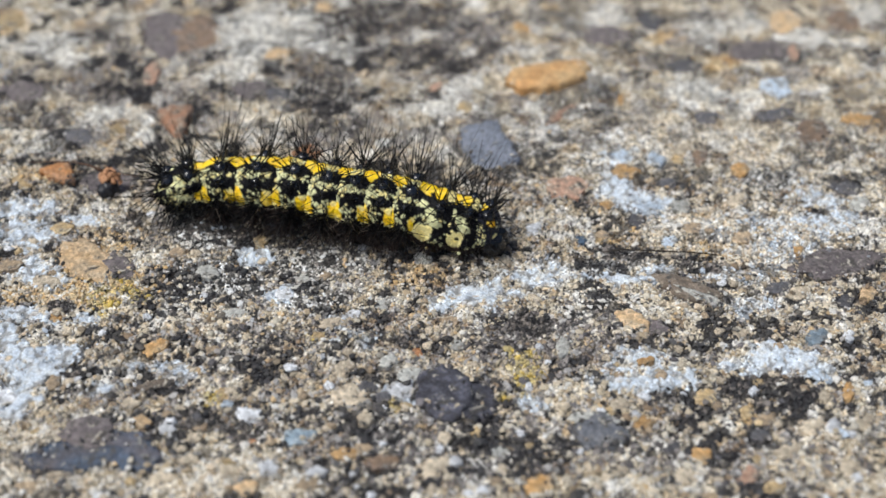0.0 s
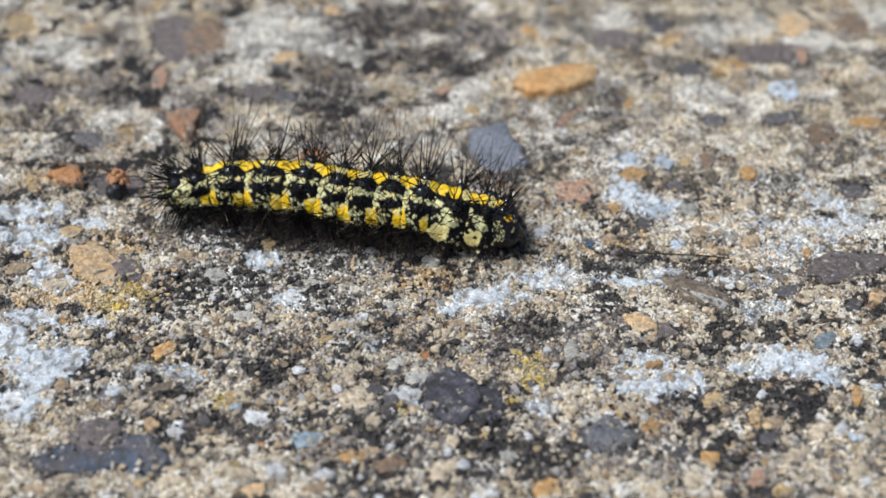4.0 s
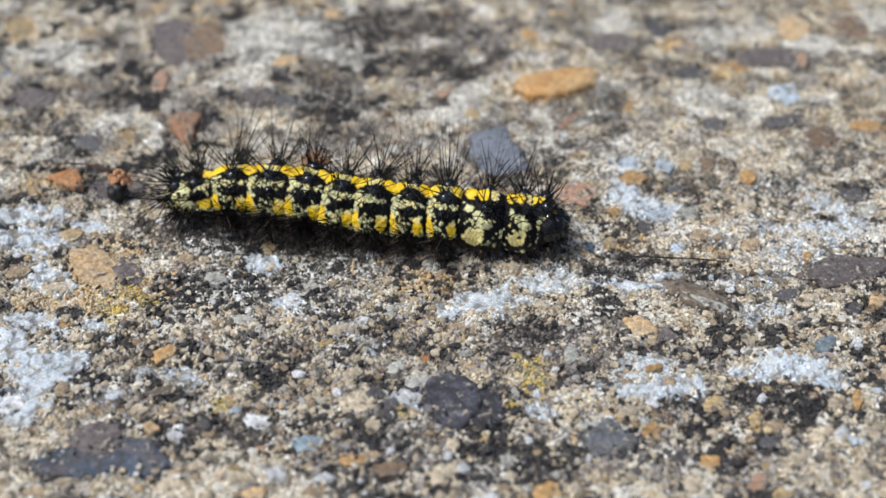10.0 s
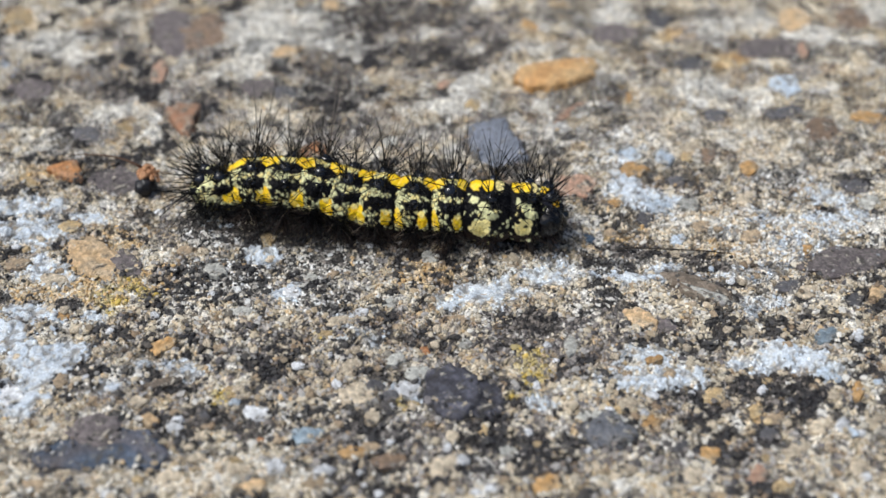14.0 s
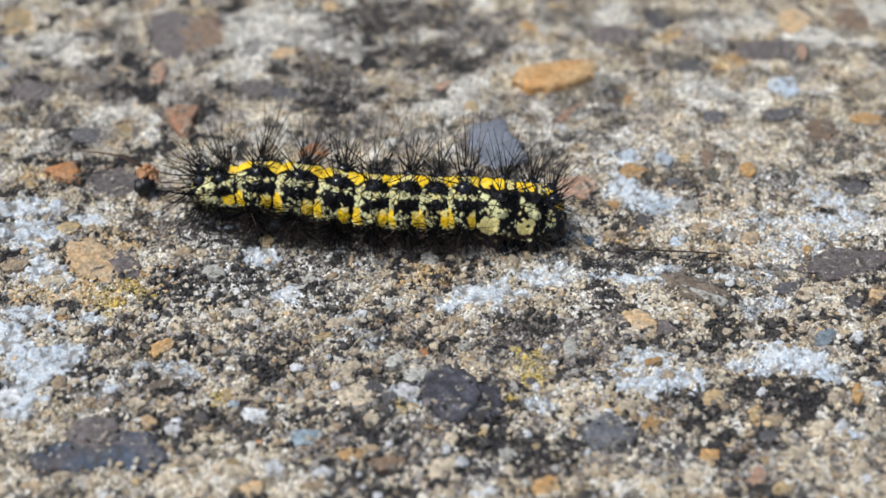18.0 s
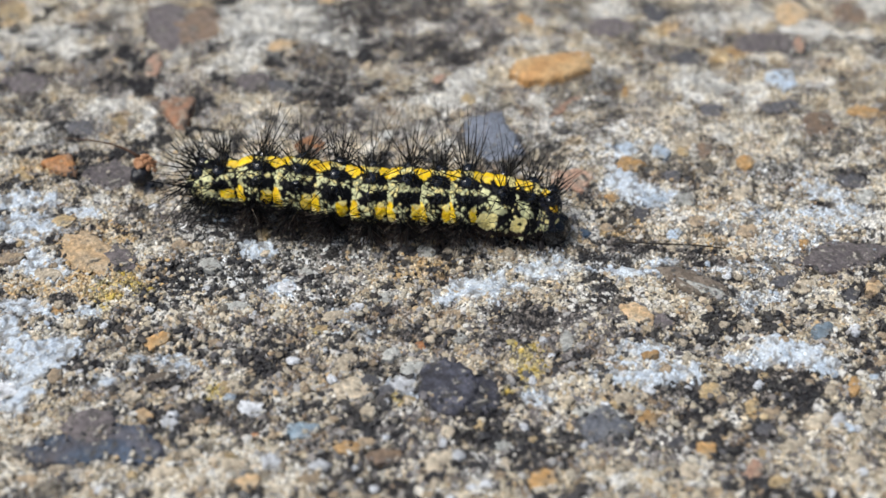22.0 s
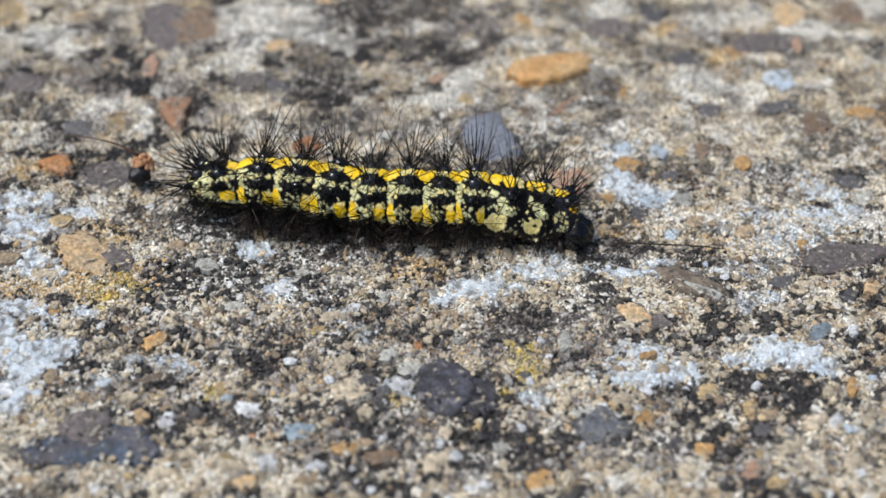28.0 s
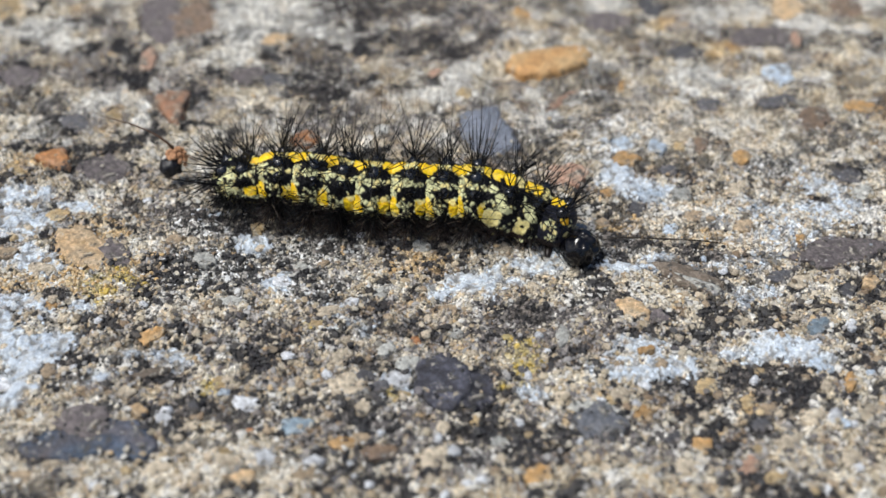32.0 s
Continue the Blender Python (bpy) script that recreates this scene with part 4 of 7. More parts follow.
def ovals(f, v, *spots):
    return np.any([inside_oval(f, v, *spot) for spot in spots], axis=0)


def skin_tone(phi, u, kind, wob, fine, cell, dice, rim):
    """Black skin with yellow and cream marks, hair shadows painted on the yellow. phi: degrees from the back's middle;
    u: -1 rear to 1 front.
    """
    col = np.tile(BLACK if kind != "collar" else BLUE_BLACK, (len(phi), 1))
    f, v = phi + 4 * wob + 4 * fine, u + 0.08 * fine + 0.08 * wob
    col[f > 110] = INK
    dot = (dice < cream_share(kind, f[cell], v[cell])) & (rim > 0.05)
    pale = np.where((dice * 37 % 1 > 0.7)[:, None], CREAM_WARM, CREAM)
    pale = np.where((dice * 91 % 1 > 0.86)[:, None], CREAM * 0.6, pale)
    col[dot] = pale[dot]
    if kind == "body":
        blotch = ovals(f, v, (41.5, -0.1, 7.5, 0.34), (33, -0.62, 7, 0.17), (47, -0.62, 8, 0.16), (42, 0.6, 4.5, 0.13), (64, -0.62, 8, 0.14)) & (rim > 0.025)
        col[blotch] = pale[blotch]
        col[ovals(f, v, (24, 0.06, 8.5, 0.38), (29, 0.46, 8.5, 0.34), (61, 0.04, 7.5, 0.36), (59, 0.5, 7.5, 0.36), (52, 0.76, 8, 0.14), (105, 0.02, 7, 0.28))] = BLACK
        col[ovals(f, v, (83, -0.66, 18, 0.19), (86, 0.58, 16, 0.24), (92, -0.54, 11, 0.13))] = YELLOW
        col[ovals(f, v, (101, -0.66, 6, 0.15), (74, 0.62, 5, 0.16))] = LEMON
        col[(np.abs(v) > 0.86) & (f > 22)] = BLACK
        band = f < 8 + 13 * np.clip(np.abs(v - 0.1) - 0.2, 0, 0.6) / 0.6
        col[band] = YELLOW
        middle = band & (np.abs(v - 0.05) < 0.34)
        col[middle] = np.where((dice < 0.6)[:, None], LEMON, CREAM * 1.1)[middle]
        col[middle & (rim < 0.035)] = BLACK
        col[band & (np.abs(v - 0.42) < 0.04) & (f > 3)] = BLACK
        col[band & (np.abs(v) > 0.95)] *= 0.55
    elif kind == "thorax":
        blotch = ovals(f, v, (94, -0.3, 18, 0.44), (84, -0.05, 9, 0.3))
        col[blotch] = CREAM_WARM
        col[ovals(f, v, (96, -0.32, 9, 0.22)) & (rim > 0.03)] = LEMON
        col[blotch & (dice > 0.94)] = BLACK
        col[ovals(f, v, (52, -0.12, 9, 0.24), (66, 0.16, 8, 0.34), (40, -0.55, 8, 0.16)) & (dice > 0.12)] = CREAM
        col[ovals(f, v, (34, 0.32, 15, 0.24), (50, 0.5, 9, 0.18), (80, 0.5, 7, 0.3), (30, -0.2, 6, 0.25))] = BLACK
        col[ovals(f, v, (2, -0.54, 17, 0.25), (2, 0.0, 19, 0.26))] = YELLOW
        col[(f < 22) & (np.abs(v - 0.52) < 0.14) & (rim > 0.04)] = CREAM_WARM
    elif kind == "collar":
        col[ovals(f, v, (4, -0.55, 14, 0.22), (7, -0.02, 15, 0.24))] = YELLOW
        col[ovals(f, v, (40, 0.5, 13, 0.26))] = YELLOW * np.array((0.75, 0.6, 1))
    elif kind == "tail":
        blotch = ovals(f, v, (44, -0.1, 9, 0.3), (62, -0.5, 14, 0.2), (30, -0.1, 6, 0.2), (78, -0.1, 8, 0.3)) & (rim > 0.012)
        col[blotch] = pale[blotch] * 1.05
        col[ovals(f, v, (28, 0.34, 10, 0.26), (60, 0.42, 10, 0.28), (26, -0.5, 6, 0.16))] = BLACK
        col[ovals(f, v, (82, 0.64, 13, 0.26))] = YELLOW
        col[(f < 14) & (v > 0.55)] = YELLOW
        col[(np.abs(f - 118) < 4) & (np.abs(v) < 0.6)] = CREAM_WARM * 0.6
    gold = (col[:, 2] < 0.03) & (col[:, 0] > 0.3)
    col[gold & (dice > 0.66)] = YELLOW * 0.7 + LEMON * 0.3
    # thin darker lines on the yellow: shadows of hairs put into the colour
    col[gold & (rim < 0.02)] *= np.array((0.85, 0.75, 1.0))
    col[gold & (dice < 0.12)] *= np.array((0.94, 0.84, 1.0))
    return col * (1 + 0.2 * wob[:, None] + 0.15 * fine[:, None])


def radius(kind, r0, r1, u):
    r = (r0 + (r1 - r0) * (u + 1) / 2) * (1 - 0.19 * np.abs(u) ** 4)
    if kind == "tail":
        r = r * np.sqrt(np.clip(1 - 0.92 * np.clip(-u, 0, 1) ** 2.2, 0.02, 1))
    if kind == "collar":
        r = r * np.sqrt(np.clip(1 - 0.5 * np.clip(u, 0, 1) ** 3, 0.02, 1))
    return r


WARTS = {
    "body": ((25, 0.08), (56, 0.15), (102, 0.05), (122, 0.0)),
    "thorax": ((34, 0.22), (62, 0.3), (104, 0.25), (124, 0.1)),
    "collar": ((26, 0.2), (58, 0.25), (92, 0.3)),
    "tail": ((28, 0.3), (58, 0.32), (26, -0.45), (62, -0.6), (95, -0.3), (100, 0.3)),
}


def surface(kind, length, r0, r1, phi, u, side, roll):
    """A place on a segment's skin and the way out of it, in its own millimetres."""
    r = float(radius(kind, r0, r1, np.array([u]))[0])
    a = radians(phi + side * roll)
    return Vector((u * length / 2, -side * r * math.sin(a), r * math.cos(a))), Vector((0.25 * u, -side * math.sin(a), math.cos(a))).normalized()


def segment(name, kind, length, r0, r1, root, seed, roll):
    nu, na = 64, 240
    u, a = np.meshgrid(np.linspace(-1, 1, nu), np.linspace(0, 2 * math.pi, na, endpoint=False), indexing="ij")
    u, a = u.ravel(), a.ravel()
    turned = (a - radians(roll)) % (2 * math.pi)
    phi = np.degrees(np.where(turned > math.pi, 2 * math.pi - turned, turned))
    side = np.where(a > math.pi, -1, 1)
    r = radius(kind, r0, r1, u)
    for f0, u0 in WARTS[kind]:
        r = r * (1 + 0.17 * np.exp(-((phi - f0) / 9) ** 2 - ((u - u0) / 0.22) ** 2))
    p = np.stack([u * length / 2, -r * np.sin(a), r * np.cos(a)], 1)
    wob, fine = noise3(p, 0.8, seed * 7.1), noise3(p, 3.1, seed * 3.7 + 50)
    draw = np.random.RandomState(seed)
    seeds = draw.choice(len(p), int(length * (r0 + r1) * 44), replace=False)
    away = np.sqrt(np.clip((p ** 2).sum(1)[:, None] + (p[seeds] ** 2).sum(1)[None] - 2 * p @ p[seeds].T, 0, None))
    pick = away.argmin(1)
    two = np.partition(away, 1, axis=1)
    rim = two[:, 1] - two[:, 0]
    tone = skin_tone(phi, u, kind, wob, fine, seeds[pick], draw.rand(len(seeds))[pick], rim)
    sheet = tone.reshape(nu, na, 3)
    ahead, behind = sheet[np.minimum(np.arange(nu) + 1, nu - 1)], sheet[np.maximum(np.arange(nu) - 1, 0)]
    sheet = 0.44 * sheet + 0.14 * (ahead + behind + np.roll(sheet, 1, 1) + np.roll(sheet, -1, 1))
    tone = sheet.reshape(-1, 3)
    p[:, 1:] *= (1 + 0.02 * fine + 0.02 * wob + 0.03 * np.clip(rim / 0.1, 0, 1))[:, None]
    p[:, 2] = np.where(p[:, 2] < -0.7 * r, -0.7 * r + 0.5 * (p[:, 2] + 0.7 * r), p[:, 2])
    q = np.arange(nu - 1)[:, None] * na
    k = np.arange(na)
    faces = np.stack([q + k, q + (k + 1) % na, q + na + (k + 1) % na, q + na + k], 2).reshape(-1, 4)
    ends = np.array([(-length / 2, 0, 0), (length / 2, 0, 0)])
    n = len(p)
    back = np.stack([np.full(na // 2, n), np.arange(2, na + 2, 2) % na, np.arange(1, na, 2), np.arange(0, na, 2)], 1)
    last = (nu - 1) * na
    front = np.stack([np.full(na // 2, n + 1), last + np.arange(0, na, 2), last + np.arange(1, na, 2), last + np.arange(2, na + 2, 2) % na], 1)
    me = fast_mesh(name, np.vstack([p, ends]) * MM, np.vstack([faces, back, front]), np.vstack([tone, INK, INK]))
    return put(name, me, SKIN, root)


def bristles(rng, spots, count, reach, spread_by, thick, lean):
    """A tuft as one mesh: fine tapered hairs, each slightly bent."""
    verts, faces = [], []
    place, out = spots
    lean = lean + Vector([rng.gauss(0, 0.12) for _ in range(3)])
    for _ in range(rng.randint(int(0.75 * count), int(1.2 * count))):
        off, round_ = spread_by * 1.25 * rng.random() ** 0.6, rng.uniform(0, 2 * math.pi)
        side = out.orthogonal().normalized()
        way = (out * math.cos(off) + (side * math.cos(round_) + out.cross(side) * math.sin(round_)) * math.sin(off) + 0.8 * lean).normalized()
        if way.dot(out) < 0.05:
            way = (way + out).normalized()
        bend = Vector([rng.gauss(0, 0.09) for _ in range(3)])
        long = reach * rng.uniform(0.45, 1.1)
        base = place + Vector([rng.gauss(0, 0.28) for _ in range(3)]) - 0.08 * out
        e1 = way.orthogonal().normalized()
        e2 = way.cross(e1)
        start = len(verts)
        for k, s in enumerate((0.0, 0.35, 0.7, 1.0)):
            c = base + way * long * s + bend * long * s * s
            w = thick * (1 - 0.72 * s)
            for j in range(3):
                verts.append((c + w * (math.cos(2.094 * j) * e1 + math.sin(2.094 * j) * e2)) * MM)
        for k in range(3):
            for j in range(3):
                b = start + 3 * k
                faces.append((b + j, b + (j + 1) % 3, b + 3 + (j + 1) % 3, b + 3 + j))
    return fast_mesh("tuft", [tuple(v) for v in verts], faces)


def dome(rng, size):
    bm = bmesh.new()
    bmesh.ops.create_icosphere(bm, subdivisions=2, radius=size * MM)
    for v in bm.verts:
        v.co *= 1 + 0.12 * rng.uniform(-1, 1)
    me = bpy.data.meshes.new("wart")
    bm.to_mesh(me)
    bm.free()
    me.polygons.foreach_set("use_smooth", [True] * len(me.polygons))
    return me


def tube(name, points, widths, sides=8, wobble=0.0, rng=None):
    """A closed tapered tube along points, in millimetres."""
    verts, faces = [], []
    pts = [Vector(p) for p in points]
    for i, p in enumerate(pts):
        d = (pts[min(i + 1, len(pts) - 1)] - pts[max(i - 1, 0)]).normalized()
        e1 = d.cross(Vector((0.13, 0.97, 0.2))).normalized()
        e2 = d.cross(e1)
        for j in range(sides):
            w = widths[i] * (1 + (wobble * rng.uniform(-1, 1) if rng else 0))
            a = 2 * math.pi * j / sides
            verts.append(p + w * (math.cos(a) * e1 + math.sin(a) * e2))
    for i in range(len(pts) - 1):
        for j in range(sides):
            b = i * sides
            faces.append((b + j, b + (j + 1) % sides, b + sides + (j + 1) % sides, b + sides + j))
    me = bpy.data.meshes.new(name)
    last = (len(pts) - 1) * sides
    me.from_pydata([tuple(v * MM) for v in verts], [], faces + [tuple(range(sides))[::-1], tuple(last + j for j in range(sides))])
    me.polygons.foreach_set("use_smooth", [True] * len(me.polygons))
    return me


caterpillar = tagged(new("caterpillar"), "black caterpillar with yellow stripes, cream marks and black bristles", "caterpillar")
SEGMENTS = []


def build_body():
    rng = random.Random(3)
    # kind, length, radius behind, radius in front
    plan = (("tail", 4.9, 1.75, 2.1), ("body", 3.6, 2.2, 2.42), ("body", 3.9, 2.44, 2.54), ("body", 3.45, 2.54, 2.56), ("body", 3.4, 2.6, 2.56),
            ("body", 3.4, 2.6, 2.58), ("body", 3.2, 2.57, 2.53), ("body", 2.85, 2.52, 2.5), ("thorax", 3.7, 2.5, 2.46), ("thorax", 2.95, 2.45, 2.2), ("collar", 2.6, 2.08, 1.75))
    for i, (kind, length, r0, r1) in enumerate(plan):
        roll = -8 if i else -4   # it leans a little to its far side
        seg = segment("segment" if kind != "tail" else "anal_segment", kind, length, r0, r1, caterpillar, i + 1, roll)
        SEGMENTS.append(seg)
        for side in (1, -1):
            for f0, u0 in WARTS[kind]:
                place, out = surface(kind, length, r0, r1, f0, u0, side, roll)
                size = 0.6 if f0 < 50 else 0.52 if f0 < 80 and kind == "body" else 0.36
                wart = put("wart", dome(rng, size), WART, seg, m=pose(*(place * 0.96 * MM)))
                low = f0 > 90
                lean = Vector((0.0, 0, 0.25 if f0 < 80 else -0.15 if f0 > 110 else 0.0))
                if f0 < 40:
                    reach, count, mat = 4.4, 15 if side > 0 else 14, SETA
                elif not low:
                    reach, count, mat = 2.3, 10 if side > 0 else 12, SETA
                else:
                    reach, count, mat = (2.8 if i < 5 else 2.4), ((100 if i < 5 else 60) if kind == "body" else 14), SETA_BROWN if f0 > 110 else SETA
                if kind == "tail":
                    lean, reach, count = (Vector((-0.9, 0, 0.15)), 3.8, 15) if u0 < 0 else (Vector((-0.25, 0, 0.5)), 3.4, 20 if f0 < 40 else 7)
                if kind == "tail" and f0 > 90:
                    lean, reach, count = Vector((-0.3, 0, -0.35)), 2.9, 60
                if kind == "collar":
                    lean, reach, count = Vector((0.35, 0, 0.45)), 3.1, 16 if f0 < 50 else 5
                if i == 9:
                    lean = lean + Vector((0.25, 0, 0))
                put("tuft", bristles(rng, (place, out), count, reach, (1.15 if side > 0 else 0.9) if not low else 1.0, 0.062 if not low else 0.05, lean), mat, seg)
                if low and side > 0 and kind == "body":
                    put("tuft", bristles(rng, (place, out), 7, 1.9, 1.0, 0.03, lean), SETA_PALE, seg)
                if f0 < 50 and kind == "body" and i % 2 and side < 0:
                    put("long_hair", bristles(rng, (place, out), 3, 8.6, 0.45, 0.03, lean), SETA_PALE, seg)
                if f0 < 50 and kind != "collar":
                    put("long_hair", bristles(rng, (place, out), 3 if side > 0 else 6, 6.6, 0.4, 0.036, lean), SETA, seg)
            if kind in ("thorax", "collar"):
                s = -side
                put("leg", tube("leg", [(0.1, s * 1.3, -1.45), (0.35, s * 1.95, -1.95), (0.5, s * 2.15, -2.5), (0.8, s * 2.05, -3.0)], (0.34, 0.25, 0.16, 0.06)), LEG, seg)
            if i in (2, 3, 4, 5):
                s = -side
                put("proleg", tube("proleg", [(0, s * 0.8, -1.5), (0, s * 1.05, -2.15), (0, s * 1.12, -2.6), (0, s * 1.15, -2.85)], (0.55, 0.48, 0.36, 0.42)), PROLEG, seg)
            if kind == "tail":
                s = -side
                put("anal_proleg", tube("anal_proleg", [(-1.0, s * 0.5, -0.6), (-1.2, s * 0.75, -1.2), (-1.3, s * 0.8, -1.55)], (0.5, 0.42, 0.36)), PROLEG, seg)
    # the head: two glossy lobes with a deep seam, face plate, mouthparts, feelers, hairs
    bm = bmesh.new()
    bmesh.ops.create_uvsphere(bm, u_segments=48, v_segments=32, radius=1.0)
    for v in bm.verts:
        x, y, z = v.co
        seam = 1 - 0.24 * math.exp(-(y / 0.14) ** 2) * max(0.0, z + 0.25) - 0.2 * math.exp(-((abs(y) - 0.3 * max(0.0, -z)) / 0.1) ** 2) * max(0.0, x) * (z < 0.1)
        rough = 1 + 0.05 * noise.noise(Vector((x, y, z)) * 4.5) + 0.12 * noise.noise(Vector((x, y, z)) * 2.3)
        v.co = Vector((1.1 * x, 1.12 * y, (1.05 if z > 0 else 1.2) * z)) * seam * rough * 1.36 * MM
        if z < -0.3:
            v.co.x += 0.3 * (-z - 0.3) * MM
    me = bpy.data.meshes.new("head")
    bm.to_mesh(me)
    bm.free()
    me.polygons.foreach_set("use_smooth", [True] * len(me.polygons))
    head = put("head", me, CHITIN, caterpillar, "glossy black head")
    SEGMENTS.append(head)
    def bigger(points):
        return [tuple(1.36 * c for c in p) for p in points]

    for s in (1, -1):
        put("antenna", tube("antenna", bigger([(0.65, s * 0.6, -0.65), (1.0, s * 0.75, -0.85), (1.25, s * 0.8, -0.95)]), (0.15, 0.11, 0.05)), LEG, head)
        put("mandible", tube("mandible", bigger([(0.6, s * 0.35, -0.9), (0.95, s * 0.25, -1.15), (1.0, s * 0.08, -1.32)]), (0.3, 0.22, 0.08)), LEG, head)
        put("palp", tube("palp", bigger([(0.4, s * 0.45, -1.05), (0.7, s * 0.5, -1.35), (0.85, s * 0.45, -1.5)]), (0.16, 0.12, 0.05)), PROLEG, head)
        for x, y, z in ((0.3, 0.75, 0.55), (0.65, 0.55, 0.1), (0.1, 0.95, -0.2), (0.5, 0.5, -0.7)):
            out = Vector((x, s * y, z)).normalized()
            put("tuft", bristles(rng, (out * 1.3, out), 6, 1.5, 0.5, 0.03, Vector((0.3, 0, 0))), SETA, head)


build_body()


# ---- what it drags along: a dry fragment caught in its tail hairs ----
seed_fragment = tagged(new("seed_fragment"), "black dried seed with crumbly orange husk on a thin stalk", "plant debris")


def lump(name, spheres, rng, rough):
    bm = bmesh.new()
    for x, y, z, r in spheres:
        made = bmesh.ops.create_icosphere(bm, subdivisions=3 if r > 0.4 else 2, radius=r * MM)["verts"]
        for v in made:
            n = noise.noise(Vector(v.co) / MM * 2.2 + Vector((x * 9, y, z)))
            v.co = v.co * (1 + rough * n) + Vector((x, y, z)) * MM
    me = bpy.data.meshes.new(name)
    bm.to_mesh(me)
    bm.free()
    me.polygons.foreach_set("use_smooth", [True] * len(me.polygons))
    return me


def build_fragment():
    rng = random.Random(8)
    put("seed", lump("seed", [(0, 0, 0, 0.84), (0.25, 0.05, 0.1, 0.7), (-0.3, -0.1, -0.2, 0.55)], rng, 0.4), SEED, seed_fragment)
    crumbs = [(-0.1, 0.35, 1.0, 0.46), (0.35, 0.4, 1.2, 0.4), (0.05, 0.1, 0.95, 0.3), (0.55, 0.2, 1.05, 0.22), (0.5, 0.5, 1.6, 0.2), (0.75, 0.4, 1.35, 0.26), (0.15, 0.45, 1.5, 0.3), (-0.25, 0.4, 1.45, 0.24), (0.95, 0.35, 1.0, 0.27), (1.1, 0.3, 0.55, 0.22), (0.8, 0.3, 1.7, 0.2), (1.15, 0.4, 1.35, 0.17), (-0.4, 0.3, 1.15, 0.26), (0.3, 0.3, 1.85, 0.2), (0.6, 0.1, 0.75, 0.26)]
    put("husk", lump("husk", crumbs, rng, 0.7), HUSK, seed_fragment, "crumbly orange husk")
    put("stalk", tube("stalk", [(-0.1, 0.45, 1.5), (-0.8, 0.5, 1.95), (-1.6, 0.6, 2.25), (-2.6, 0.7, 2.45), (-4.0, 0.8, 2.5), (-5.4, 0.9, 2.4), (-6.6, 1.0, 2.3)], (0.2, 0.11, 0.09, 0.07, 0.055, 0.04, 0.02), 6), STALK, seed_fragment)
    put("stalk", tube("stalk", [(0.7, 0.4, 1.3), (1.8, 0.3, 1.25), (3.2, 0.2, 1.0)], (0.06, 0.045, 0.03), 6), STALK, seed_fragment)


build_fragment()

dry_stalk = tagged(put("dry_stalk", tube("dry_stalk", [(13.4, -0.6, 0.2), (15.0, -0.3, 0.3), (16.6, -0.42, 0.34), (18.2, -0.5, 0.28), (19.8, -0.62, 0.32), (21.4, -0.7, 0.26), (23.2, -0.95, 0.2)], (0.03, 0.07, 0.06, 0.09, 0.05, 0.06, 0.03), 7, 0.35, random.Random(2)), TWIG),
                   "thin dark dry stalk lying on the concrete", "twig")


# ---- stones set in the ground ----
def stone_mesh(rx, ry, high, rng, shape=None):
    """A stone worn flush: an angular, uneven outline and a rough, slightly tilted top."""
    n = 40
    high = FLUSH * high
    corners, turn, blunt = rng.randint(4, 6), rng.uniform(0, 6.28), rng.uniform(0.15, 0.5)
    if shape:
        corners, turn, blunt = shape
    shift = rng.uniform(0, 99)
    edge = []
    for k in range(n):
        a = 2 * math.pi * k / n
        w = 2 * math.pi / corners
        poly = math.cos(w / 2) / math.cos((a + turn + (0.12 if shape else 0.3) * math.sin(a + shift)) % w - w / 2) * 1.14
        ragged = noise.noise(Vector((1.3 * math.cos(a) + shift, 1.3 * math.sin(a), 0))) * (0.1 if shape else 0.28)
        ragged += noise.noise(Vector((4.5 * math.cos(a) + shift, 4.5 * math.sin(a), 3))) * 0.1
        edge.append((blunt + (1 - blunt) * poly) * (1 + ragged + 0.05 * rng.uniform(-1, 1)))
    tilt = (rng.uniform(-0.3, 0.3), rng.uniform(-0.3, 0.3))
    verts, faces = [], []
    for ring, (s, h) in enumerate(((1.03, -0.6), (1.0, 0.2), (0.93, 0.72), (0.78, 0.92), (0.52, 1.0), (0.26, 1.0))):
        for k in range(n):
            a = 2 * math.pi * k / n
            e = edge[k] if ring < 4 else 0.4 + 0.6 * edge[k]
            x, y = s * e * math.cos(a), s * e * math.sin(a)
            z = h * high if ring else -0.5
            if ring:
                z += high * (tilt[0] * x + tilt[1] * y)
                z += 0.16 * noise.noise(Vector((x * rx * 0.8 + shift, y * ry * 0.8, 5))) + 0.09 * noise.noise(Vector((x * rx * 2.4, y * ry * 2.4 + shift, 9)))
            verts.append((x * rx * MM, y * ry * MM, z * MM))
    verts.append((0, 0, high * MM))
    for ring in range(5):
        for k in range(n):
            b = ring * n
            faces.append((b + k, b + (k + 1) % n, b + n + (k + 1) % n, b + n + k))
    faces += [(5 * n + k, 5 * n + (k + 1) % n, 6 * n) for k in range(n)]
    me = bpy.data.meshes.new("stone")
    me.from_pydata(verts, [], faces)
    me.polygons.foreach_set("use_smooth", [ring > 40 for ring in range(len(me.polygons))])
    return me


def build_stones():
    rng = random.Random(17)
    for k, (tone, x, y, rx, ry, a, high) in enumerate(STONES):
        z = float(relief(np.array([x]), np.array([y]))[0])
        put("stone", stone_mesh(rx, ry, high, rng, SHAPES.get(k)), ROCK[tone], ground, ROCK[tone].name.replace("_", " "), m=Matrix.LocRotScale((x * MM, y * MM, z * MM), Euler((0, 0, a)), None))


build_stones()


